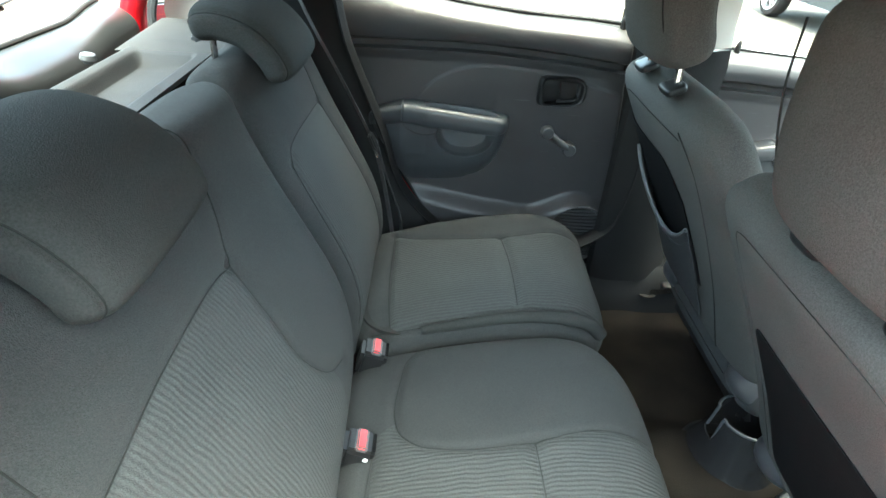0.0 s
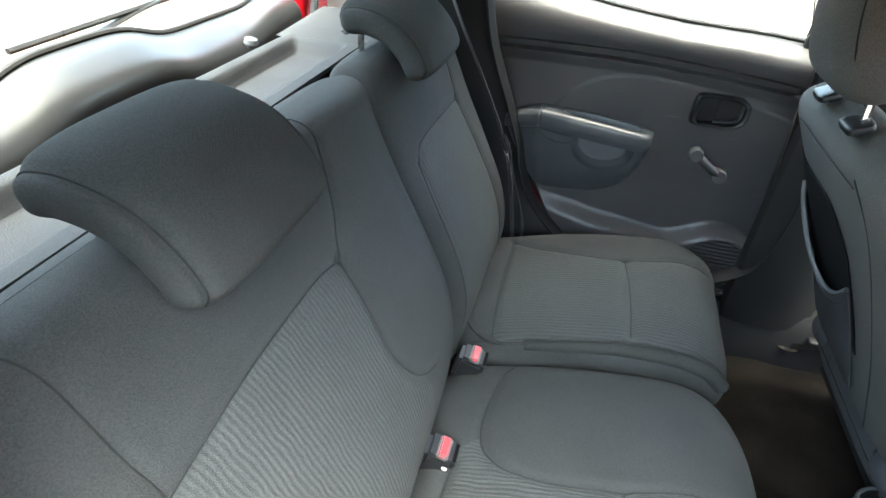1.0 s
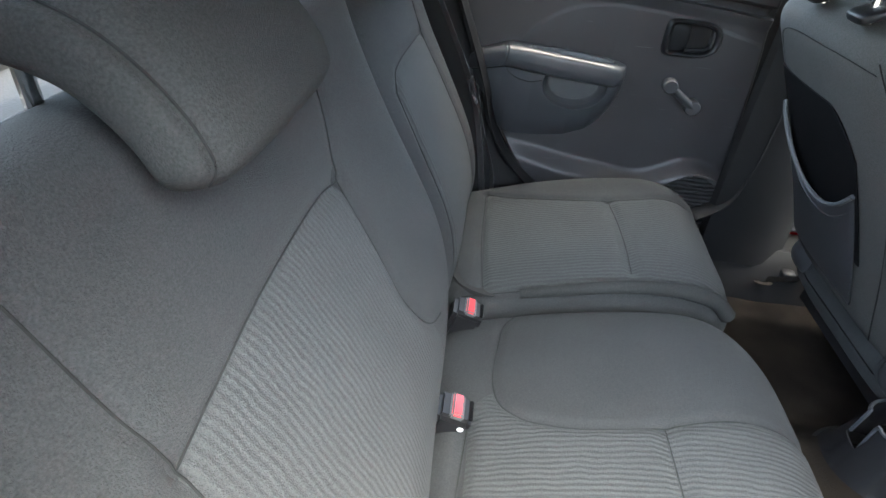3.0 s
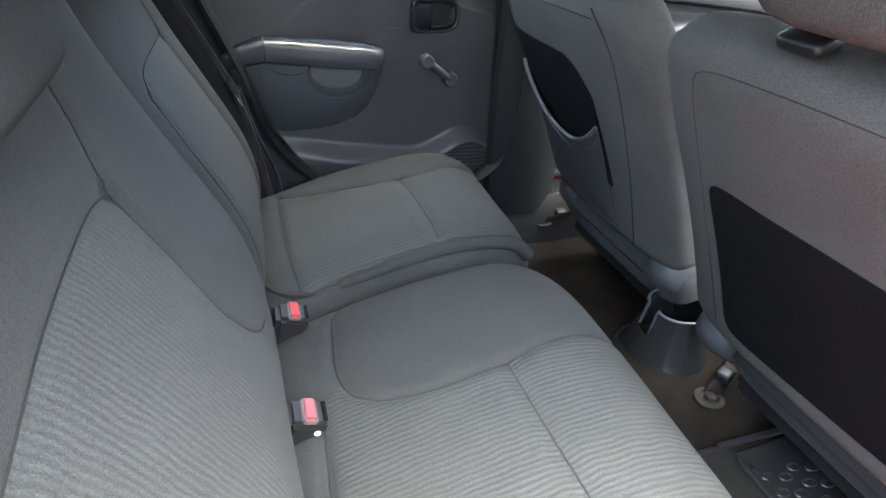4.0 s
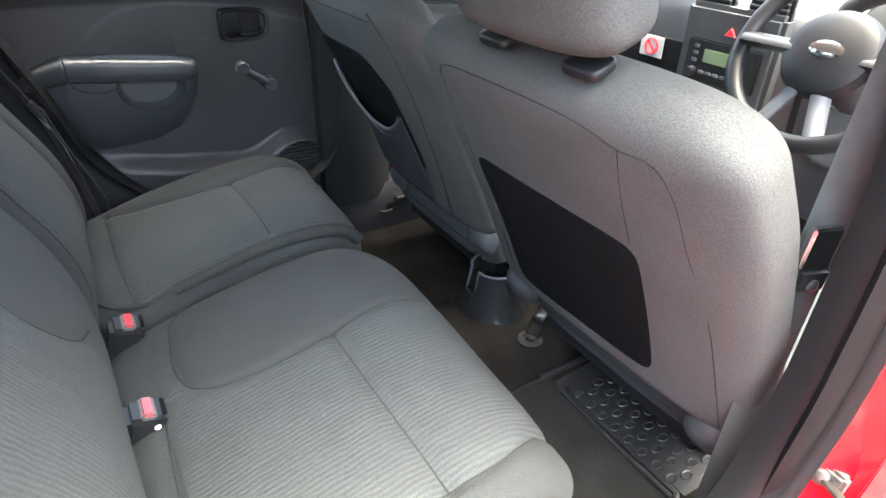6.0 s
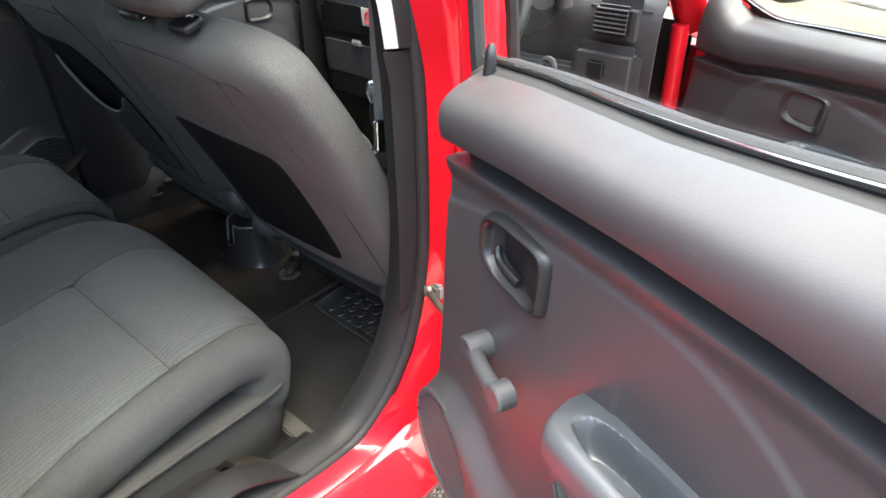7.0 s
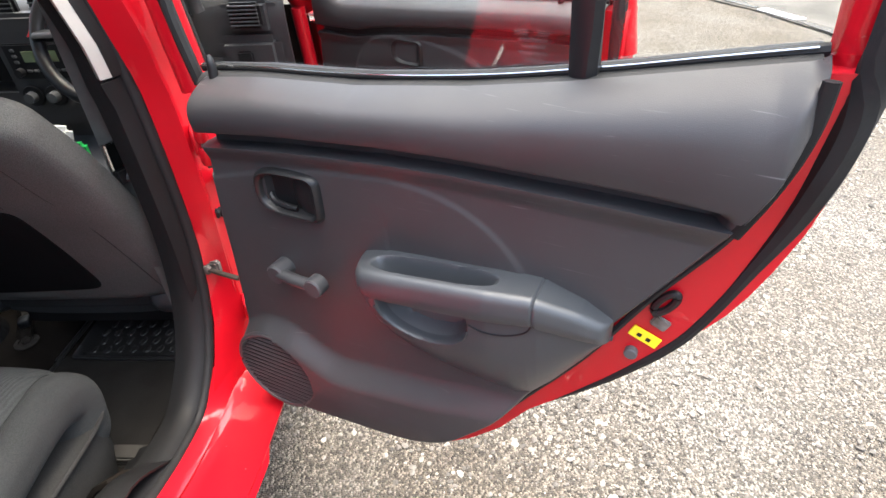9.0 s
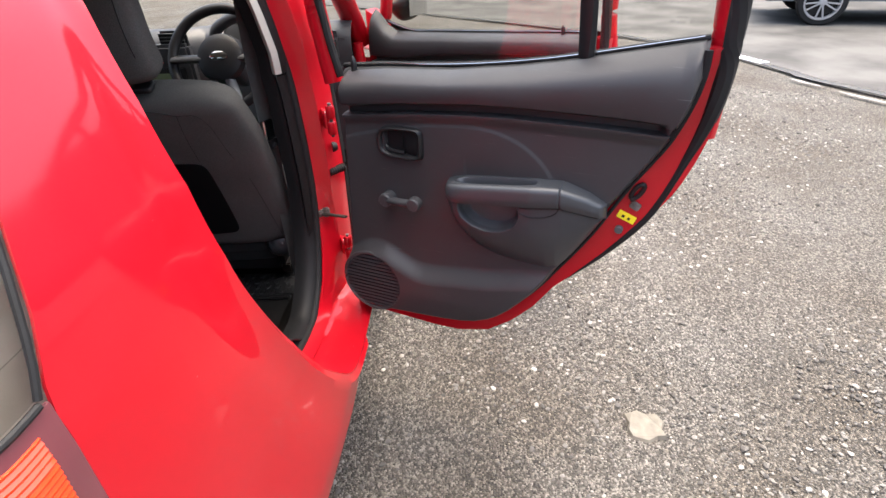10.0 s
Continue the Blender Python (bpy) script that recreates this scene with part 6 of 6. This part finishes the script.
fbox("hazard_panel", (0.008, 0.20, 0.026), 0.02, 0.992, 1.475, PLASTIC, "", 0.003, cs)
part("hazard_switch", skin([[Vector((1.4705 - w, 0.012 + 0.019 * q * math.sin(2 * math.pi * k / 3), 0.990 + 0.0135 * q * math.cos(2 * math.pi * k / 3))) for k in range(3)] for q, w in ((1.0, 0.0), (1.0, 0.003), (0.85, 0.005))], True, True), BUCKLE_RED, cs, "red triangular hazard switch")
for y in (-0.055, 0.095):
    v = fbox("vent", (0.03, 0.11, 0.072), y, 1.062, 1.50, BLACK, "black slatted air vent", 0.01)
    for k in range(5):
        fbox("slat", (0.006, 0.10, 0.004), y, 1.036 + 0.013 * k, 1.483, PLASTIC_GREY, "", 0.001, v)
for y, vx, vz in ((-0.63, 1.53, 1.01), (0.57, 1.575, 1.03)):
    fbox("vent_panel", (0.06, 0.17, 0.13), y, vz - 0.01, vx + 0.04, PLASTIC, "dark vent panel", 0.028)
    v = fbox("vent", (0.03, 0.10, 0.075), y, vz, vx, BLACK, "black slatted air vent", 0.01)
    for k in range(6):
        fbox("slat", (0.006, 0.09, 0.004), y, vz - 0.026 + 0.011 * k, vx - 0.019, PLASTIC_GREY, "", 0.001, v)
for y in (-0.055, 0.02, 0.095):
    kn = part("heater_dial", lathe([(0.001, 0.006), (0.032, 0.006), (0.034, 0.0), (0.001, 0)], 24, pose(1.478, y, 0.80, 0, -90, 0)), BLACK, cs, "round heater dial")
    part("knob", lathe([(0.001, 0.03), (0.016, 0.03), (0.018, 0.004), (0.001, 0.004)], 20, pose(1.478, y, 0.80, 0, -90, 0)), PLASTIC_GREY, kn)
# Solid black block; the dark inside the open shelf is only its colour.
fbox("glove_shelf", (0.02, 0.40, 0.10), 0.40, 0.87, 1.592, VINYL, "black block for the shaded opening of the glove shelf", 0.02)
fbox("glove_box", (0.03, 0.42, 0.15), 0.40, 0.72, 1.602, PLASTIC, "black glove box lid", 0.015)
fbox("glove_latch", (0.012, 0.05, 0.022), 0.403, 0.787, 1.578, ALLOY, "silver glove box latch", 0.005)
st = fbox("no_smoking_sticker", (0.003, 0.085, 0.062), 0.321, 0.888, 1.575, PAPER, "white no-smoking sticker, coloured grey as in shade", 0.001)
part("sign_ring", sweep([(1.572, 0.321 + 0.022 * math.cos(2 * math.pi * k / 24), 0.888 + 0.022 * math.sin(2 * math.pi * k / 24)) for k in range(25)], 0.003, 50, 6), BUCKLE_RED, st)
part("sign_bar", box((0.002, 0.044, 0.005), (1.572, 0.321, 0.888), (45, 0, 0)), BUCKLE_RED, st)
part("instrument_hood", sweep([(1.50, -0.50, 1.03), (1.49, -0.48, 1.10), (1.48, -0.36, 1.145), (1.49, -0.24, 1.10), (1.50, -0.22, 1.03)], 0.022, 40, 10), PLASTIC, dash, "black instrument hood")
part("instrument_face", lathe([(0.001, 0.01), (0.115, 0.01), (0.12, 0), (0.001, 0)], 32, pose(1.53, -0.36, 1.05, 0, -75, 0)), BLACK, dash)
for y in (-0.43, -0.30):
    part("dial", lathe([(0.045, 0.0), (0.048, 0.006), (0.043, 0.006), (0.001, 0.003)], 28, pose(1.515, y, 1.06, 0, -75, 0)), PLASTIC_GREY, dash, "instrument dial")
fbox("driver_lower_panel", (0.02, 0.34, 0.16), -0.40, 0.80, 1.565, PLASTIC_GREY, "grey lower panel", 0.012)
fbox("lower_side_panel", (0.05, 0.20, 0.14), -0.62, 0.88, 1.545, PLASTIC, "dark lower side panel", 0.024)
ig = part("ignition_ring", lathe([(0.028, 0.0), (0.028, 0.012), (0.020, 0.014), (0.018, 0.004), (0.001, 0.004)], 24, pose(1.515, -0.465, 0.868, 0, -85, 0)), PLASTIC_GREY, dash, "round ignition lock surround")
part("key_slot", lathe([(0.001, 0.004), (0.013, 0.004), (0.014, 0.012), (0.001, 0.013)], 20, pose(1.515, -0.465, 0.868, 0, -85, 0)), CHROME, ig)
fbox("switch_block", (0.014, 0.05, 0.05), -0.61, 0.885, 1.514, BLACK, "black switch block", 0.006)

whl = thing("steering_wheel", "black three-spoke steering wheel with round airbag hub", "steering wheel")
WM = pose(1.31, -0.305, 1.02, 0, -62, 0)
bm = sweep([WM @ Vector((0.182 * math.cos(2 * math.pi * k / 40), 0.182 * math.sin(2 * math.pi * k / 40), 0)) for k in range(41)], 0.0185, 96, 12)
part("rim", bm, BLACK, whl, "black leather-look rim")
hub = part("hub", lathe([(0.001, 0.035), (0.06, 0.033), (0.082, 0.022), (0.090, 0.0), (0.07, -0.03), (0.001, -0.04)], 32, WM), BLACK, whl, "black airbag hub")
part("badge", lathe([(0.001, 0.006), (0.012, 0.005), (0.022, 0.0)], 24, WM @ pose(0, 0, 0.033) @ Matrix.Diagonal((0.85, 1.6, 1, 1))), CHROME, hub, "silver oval badge")
for a, b in ((90, 0.042), (-90, 0.042), (200, 0.028), (160, 0.028)):
    e = Vector((math.cos(radians(a)), math.sin(radians(a)), 0))
    part("spoke", sweep([WM @ (e * 0.06 + Vector((0, 0, 0.004))), WM @ (e * 0.12 + Vector((0, 0, 0.002))), WM @ (e * 0.18)], b * 0.7, 10, 10, 0.5), BLACK if abs(a) == 90 else PLASTIC_GREY, whl)
part("column", sweep([WM @ Vector((0, 0, -0.03)), WM @ Vector((0, 0, -0.22))], 0.045, 10, 14), PLASTIC, whl)
for sg in (-1, 1):
    part("stalk", sweep([WM @ Vector((0.0, 0.03 * sg, -0.06)), WM @ Vector((0.01, 0.15 * sg, -0.04))], 0.008, 10, 8), BLACK, whl)

gear = thing("gear_lever", "gear lever with silver-topped knob and black gaiter", "gear lever")
part("gaiter", lathe([(0.07, 0), (0.062, 0.02), (0.045, 0.05), (0.02, 0.09), (0.001, 0.1)], 20, pose(1.27, -0.02, 0.49)), VINYL, gear)
part("shaft", sweep([(1.27, -0.02, 0.56), (1.24, -0.045, 0.74)], 0.008, 6, 10), CHROME, gear)
part("knob", lathe([(0.001, -0.03), (0.014, -0.03), (0.024, 0.0), (0.024, 0.02), (0.016, 0.034), (0.001, 0.037)], 22, pose(1.237, -0.038, 0.765)), CHROME, gear, "silver-topped gear knob")
part("knob_stem", lathe([(0.001, -0.07), (0.013, -0.07), (0.018, -0.03), (0.015, 0.0), (0.001, 0.0)], 18, pose(1.240, -0.036, 0.735)), BLACK, gear)
con = thing("centre_console", "dark plastic floor console between the front seats", "console")
part("console_body", skin([[Vector((x, y, z)) for y, z in ((-0.09, 0.33), (-0.085, h), (-0.07, h + 0.02), (0.07, h + 0.02), (0.085, h), (0.09, 0.33))] for x, h in ((0.98, 0.42), (1.1, 0.45), (1.25, 0.47), (1.4, 0.5), (1.55, 0.62))], False), PLASTIC, con)
part("handbrake", sweep([(1.12, 0.02, 0.50), (1.0, 0.02, 0.56), (0.95, 0.02, 0.57)], 0.015, 12, 10), BLACK, con)
bot = thing("cleaner_packet", "green and white plastic packet standing on the console", "packet")
part("packet_body", box((0.05, 0.060, 0.20), (1.315, -0.088, 0.60), (0, 4, 20), 0.012), GREEN, bot)
part("packet_top", box((0.045, 0.07, 0.06), (1.312, -0.058, 0.73), (12, 8, 20), 0.015), WHITE, bot, "white top")

# ---- belt on the middle pillar ----
belt = thing("front_seat_belt", "grey webbing seat belt hanging beside the middle pillar", "seat belt")
rows = []
for p in spline([(0.64, -0.655, 1.50), (0.69, -0.634, 1.25), (0.70, -0.630, 1.10), (0.70, -0.632, 0.95), (0.705, -0.634, 0.78), (0.72, -0.64, 0.42)], 40):
    rows.append([p + Vector((-0.014, 0.016, 0)), p + Vector((0.014, -0.015, 0))])
part("webbing", sheet(rows, 0.0015), BELT_DARK, belt)
part("tongue", box((0.040, 0.012, 0.055), (0.690, -0.637, 0.94), (0, 0, -20), 0.003), CHROME, belt, "chrome belt tongue")
part("tongue_grip", box((0.046, 0.020, 0.035), (0.692, -0.638, 0.90), (0, 0, -20), 0.006), BLACK, belt)
part("stop_button", lathe([(0.001, -0.006), (0.009, -0.006), (0.010, 0.0), (0.007, 0.006), (0.001, 0.007)], 16, pose(0.690, -0.644, 0.895, 70, 0, -60)), BLACK, belt, "black belt stop button")
rb = thing("rear_seat_belt", "dark webbing rear seat belt along the seat side", "seat belt")
rows = []
for p in spline([(-0.27, 0.585, 1.30), (-0.188, 0.60, 1.109), (-0.139, 0.603, 1.014), (-0.095, 0.606, 0.925), (-0.052, 0.610, 0.83), (-0.022, 0.618, 0.72), (0.004, 0.622, 0.56), (0.01, 0.62, 0.50)], 60):
    rows.append([p + Vector((-0.010, 0.021, -0.004)), p + Vector((0.0, 0.004, 0.001)), p + Vector((0.006, -0.020, 0.003))])
part("webbing", sheet(rows, 0.0015), WEBBING, rb)
rows = []
for p in spline([(-0.045, 0.612, 0.825), (-0.02, 0.626, 0.72), (0.018, 0.632, 0.60), (0.026, 0.63, 0.52)], 30):
    rows.append([p + Vector((-0.002, 0.022, -0.002)), p + Vector((0.010, -0.018, 0.002))])
part("lower_webbing", sheet(rows, 0.0015), WEBBING, rb)
tongue = part("tongue", box((0.012, 0.036, 0.044), (-0.048, 0.596, 0.826), (0, -24, 0), 0.004), BLACK, rb, "black belt tongue grip")
part("tongue_plate", box((0.004, 0.028, 0.030), (-0.040, 0.594, 0.800), (0, -24, 0), 0.001), CHROME, tongue, "chrome belt tongue")

# ---- parcel shelf ----
shelf = thing("parcel_shelf", "black plastic parcel shelf with a shallow tray", "parcel shelf")
rows = []
for i in range(60):
    x = -0.335 - 0.165 * i / 59
    row = []
    for k in range(91):
        y = -0.61 + 0.99 * k / 90
        t = soft_step(-0.358, -0.374, x) * soft_step(-0.478, -0.462, x) * soft_step(0.47, 0.445, abs(y + 0.115))
        e = min(1.0, min(k, 90 - k, 59 - i) / 2.5)
        row.append(Vector((x, y, 1.078 + 0.007 * math.sqrt(e) - 0.026 * t + 0.004 * soft_step(-0.47, -0.49, x))))
    rows.append(row)
part("shelf_board", sheet(rows, 0.008), SHELF, shelf)
rows = [[Vector((-0.30 - 0.235 * i / 14, 0.385 + 0.215 * k / 14, 1.090 + 0.012 * k / 14 - 0.016 * (1 - min(1, min(k, 14 - k, 14 - i, i + 1) / 1.5)))) for k in range(15)] for i in range(15)]
part("shelf_support", sheet(rows, 0.006), SHELF, car, "black plastic shelf support ledge")
part("shelf_knob", lathe([(0.001, 0.02), (0.012, 0.016), (0.014, 0.008), (0.008, 0.0), (0.001, 0)], 18, pose(-0.520, 0.262, 1.082, 0, 10, 0)), PLASTIC_GREY, shelf, "grey shelf pivot knob")

# ---- rear footwell ----
cup = thing("cup_holder", "black plastic cup holder on the tunnel", "cup holder")
CX, CY = 0.797, 0.03
rows = []
for zz, r in ((0.355, 0.104), (0.365, 0.096), (0.39, 0.085), (0.43, 0.073), (0.46, 0.066), (0.49, 0.061)):
    rows.append([Vector((CX + r * math.cos(2 * math.pi * k / 72), CY + r * math.sin(2 * math.pi * k / 72), zz)) for k in range(72)])
bm = skin(rows, True)
bmesh.ops.delete(bm, geom=[f for f in bm.faces if f.calc_center_median().z > 0.43 and 155 < math.degrees(math.atan2(f.calc_center_median().y - CY, f.calc_center_median().x - CX)) % 360 < 190], context="FACES")
bmesh.ops.solidify(bm, geom=bm.faces[:] + bm.edges[:] + bm.verts[:], thickness=0.004)
part("cup", bm, GLOSS_BLACK, cup)
edge = [(CX + 0.061 * math.cos(radians(a)), CY + 0.061 * math.sin(radians(a)), 0.491) for a in range(190, 516, 9)]
edge = [(CX + 0.068 * math.cos(radians(190)), CY + 0.068 * math.sin(radians(190)), 0.435)] + edge + [(CX + 0.068 * math.cos(radians(155)), CY + 0.068 * math.sin(radians(155)), 0.435)]
part("rim", sweep(edge, 0.0032, 110, 8), PLASTIC_SOFT, cup, "lighter grey plastic rim")
part("base", lathe([(0.105, 0.0), (0.108, 0.005), (0.09, 0.010), (0.001, 0.010)], 40, pose(CX, CY, 0.352)), BLACK, cup)

mat_ = thing("floor_mat", "black rubber-framed felt floor mat in the rear footwell", "floor mat")
part("felt", box((0.34, 0.40, 0.012), (0.635, -0.395, 0.303), (0, 0, 0), 0.005), MATFELT, mat_)
corner = [(0.47, -0.20), (0.72, -0.197), (0.79, -0.20)]
part("edging", sweep([(x, y, 0.310) for x, y in corner], 0.006, 24, 8), MAT_RUBBER, mat_, "black sewn mat edging")
part("edging", sweep([(0.47, -0.594, 0.310), (0.66, -0.594, 0.310), (0.75, -0.585, 0.311), (0.80, -0.56, 0.313)], 0.006, 24, 8), MAT_RUBBER, mat_, "black sewn mat edging")
heel = part("heel_pad", box((0.135, 0.325, 0.014), (0.862, -0.411, 0.316), (0, -4, 0), 0.012), MAT_RUBBER, mat_, "dimpled rubber pad")
part("flange", box((0.165, 0.385, 0.008), (0.862, -0.407, 0.308), (0, -4, 0), 0.004), MAT_RUBBER, mat_)
for i in range(4):
    for k in range(8):
        y = -0.282 - 0.036 * k - (0.012 if i % 2 else 0)
        x = 0.814 + 0.031 * i
        part("stud", sweep([(x + 0.0125 * math.cos(2 * math.pi * q / 12), y + 0.0075 * math.sin(2 * math.pi * q / 12), 0.3235 + (x - 0.862) * 0.07) for q in range(13)], 0.0024, 24, 5), MAT_RUBBER, heel)
part("rim", sweep([(0.775, -0.195, 0.312), (0.93, -0.205, 0.322)], 0.007, 10, 8), MAT_RUBBER, mat_)
part("rim", sweep([(0.79, -0.235, 0.316), (0.785, -0.40, 0.314), (0.785, -0.56, 0.314)], 0.006, 30, 8), MAT_RUBBER, mat_)
rows = []
for i in range(17):
    x = 0.10 + 0.40 * i / 16
    lift = 0.10 * soft_step(0.44, 0.26, x)
    rows.append(spline([Vector((x, y, z + lift)) for y, z in ((-0.545, 0.318), (-0.60, 0.345), (-0.645, 0.395), (-0.68, 0.425), (-0.725, 0.428))], 12))
part("sill_panel", sheet(rows, 0.004), TRIM_DARK, car, "black plastic panel inside the door sill")
stp = thing("sill_strip", "dusty grey plastic strip at the foot of the rear seat", "trim strip")
part("strip", box((0.040, 0.18, 0.012), (0.492, -0.54, 0.318), (0, 0, 0), 0.004), material("dusty_plastic", (0.040, 0.037, 0.033), 0.9, 0, (0.028, 0.026, 0.023), 30), stp)

# ---- outside ----
EDGE = [(40, 26), (20, 8.4), (11, -0.1), (9.2, -1.85), (8.3, -2.70), (7.6, -3.24), (6.6, -3.98), (5.8, -4.28), (4.75, -4.50), (4.2, -4.70), (3.5, -5.05), (2.4, -5.55), (-2, -7.8), (-12, -12.5)]
road = part("road", skin([[Vector((p.x + 44 * (k / 12) ** 1.6 * 0.75, p.y - 44 * (k / 12) ** 1.6 * 0.66, 0.006 + 0.003 * noise.noise(Vector((p.x, p.y, k))))) for k in range(13)] for p in spline([(x, y, 0) for x, y in EDGE], 90)]), ASPHALT)
tagged(road, "wet grey asphalt road beside the yard", "road", kind="structure")


def parked_car(m, label):
    """A dark car beyond the yard: body, glass, wheels."""
    c = thing("parked_car", label, "car", "parked cars")
    c.matrix_world = m
    prof = [(-2.0, 0.32), (-2.08, 0.55), (-2.02, 0.85), (-1.85, 1.0), (-1.2, 1.02), (-0.6, 1.42), (0.0, 1.47), (0.8, 1.44), (1.55, 1.10), (1.95, 1.02), (2.1, 0.8), (2.08, 0.45), (1.95, 0.30)]
    rows = []
    for y, sc, dz in ((-0.84, 0.97, -0.02), (-0.88, 1.0, 0), (-0.7, 1.0, 0.015), (0, 1.0, 0.03), (0.7, 1.0, 0.015), (0.88, 1.0, 0), (0.84, 0.97, -0.02)):
        rows.append([Vector((x * sc, y * (1 - 0.22 * max(0, z - 0.95) / 0.5), z + (dz if z > 0.9 else 0))) for x, z in prof])
    part("body", skin(rows, True, True), CAR_DARK, c)
    for sy in (-1, 1):
        part("side_window", sheet([[Vector((x, sy * (0.895 * (1 - 0.22 * max(0, z - 0.95) / 0.5)), z)) for z in (1.03, 1.2, 1.36)] for x in (-0.95, -0.4, 0.2, 0.8, 1.2)], 0.01), BLACK, c)
        for x in (-1.3, 1.3):
            mw = pose(x, sy * 0.84, 0.31, -90 * sy, 0, 0)
            ty = part("tyre", lathe([(0.20, -0.09), (0.29, -0.09), (0.31, -0.06), (0.31, 0.06), (0.29, 0.09), (0.235, 0.095), (0.225, 0.07), (0.2, 0.05)], 40, mw, False), RUBBER, c)
            part("rim", lathe([(0.225, 0.092), (0.232, 0.098), (0.215, 0.10), (0.205, 0.07), (0.20, 0.03)], 40, mw, False), ALLOY, ty)
            part("brake_disc", lathe([(0.001, 0.03), (0.19, 0.03), (0.19, 0.02), (0.001, 0.02)], 30, mw), BLACK, ty)
            for k in range(10):
                part("wheel_spoke", box((0.17, 0.020, 0.02), (0, 0, 0)), ALLOY, ty).matrix_local = mw @ pose(0, 0, 0.085, 0, 0, 36 * k + (6 if k % 2 else -6)) @ pose(0.125, 0, 0)
            part("hub_cap", lathe([(0.001, 0.1), (0.04, 0.098), (0.05, 0.08)], 20, mw), ALLOY, ty)
    return c


parked_car(pose(8.10, -7.76, 0.0, 0, 0, -110), "dark parked car with multi-spoke silver alloy wheels")
parked_car(pose(6.04, 7.0, 0.0, 0, 0, 90), "dark grey parked car beyond the yard")
flat = thing("flat_stone", "pale flat stone lying in the gravel", "stone")
bm = bmesh.new()
lo = [bm.verts.new((0.475 + dx, -1.732 + dy, -0.014)) for dx, dy in ((-0.064, 0.005), (-0.049, -0.028), (-0.052, -0.058), (-0.012, -0.052), (0.016, -0.068), (0.048, -0.05), (0.056, -0.018), (0.072, 0.012), (0.058, 0.034), (0.061, 0.056), (0.012, 0.05), (-0.02, 0.062), (-0.044, 0.052))]
hi = [bm.verts.new((v.co.x * 0.9 + 0.0475, v.co.y * 0.9 - 0.1732, 0.001 + 0.004 * ((i * 7) % 3 - 1))) for i, v in enumerate(lo)]
bm.faces.new(hi)
for i in range(13):
    bm.faces.new((lo[i], lo[(i + 1) % 13], hi[(i + 1) % 13], hi[i]))
part("slab", bm, material("pale_stone", (0.19, 0.172, 0.14), 0.9, 0, (0.12, 0.107, 0.086), 30, 0.7, 60), flat, smooth=False)

# road markings and standing water along the yard's edge
def ribbon(name, mt, pts, half, z, label, category, n=40):
    c = spline([(x, y, z) for x, y in pts], n)
    rows = []
    for i, p in enumerate(c):
        w = half * (0.35 + 0.65 * math.sin(math.pi * (i + 0.5) / n) ** 0.5) * (1 + 0.5 * noise.noise(Vector((i * 0.5, 3, 1))))
        rows.append([p + Vector((0.25, 1, 0)).normalized() * w, p + Vector((0, 0, 0.003)), p - Vector((0.25, 1, 0)).normalized() * w * (1 + 0.4 * noise.noise(Vector((i * 0.7, 9, 1))))])
    return tagged(part(name, skin(rows), mt), label, category, kind="structure")


WET = material("wet_asphalt", (0.075, 0.070, 0.062), 0.25, 0, (0.10, 0.094, 0.085), 3, spec=0.4)
LINE = material("worn_white_line", (0.36, 0.35, 0.33), 0.9, 0, (0.17, 0.165, 0.155), 14, mottle=0.3)
ribbon("puddle", WET, [(5.48, -4.42), (5.1, -4.50), (4.7, -4.57), (4.2, -4.80), (3.8, -4.95), (3.3, -5.2)], 0.075, 0.014, "dark strip of standing water beside the road", "puddle")
ribbon("puddle", WET, [(11.0, -0.2), (9.2, -1.95), (8.3, -2.80), (7.6, -3.34), (6.6, -4.08), (6.0, -4.30)], 0.10, 0.014, "dark strip of standing water beside the road", "puddle")
ribbon("road_line", LINE, [(4.75, -4.37), (4.58, -4.42), (4.42, -4.48)], 0.022, 0.014, "worn white painted line on the road", "road marking")
ribbon("road_line", LINE, [(4.23, -4.53), (4.06, -4.59), (3.80, -4.70)], 0.024, 0.014, "worn white painted line on the road", "road marking")
drain = thing("drain_grate", "pale slotted drain grate at the road's edge", "drain")
dm = pose(5.70, -4.38, 0.014, 0, 0, 17)
part("frame", box((0.52, 0.12, 0.012), (0, 0, 0), (0, 0, 0), 0.003), WHITE, drain).matrix_local = dm
for k in range(6):
    part("slot", box((0.034, 0.088, 0.006), (0, 0, 0), (0, 0, 8)), BLACK, drain).matrix_local = dm @ pose(-0.19 + 0.076 * k, 0, 0.0065)
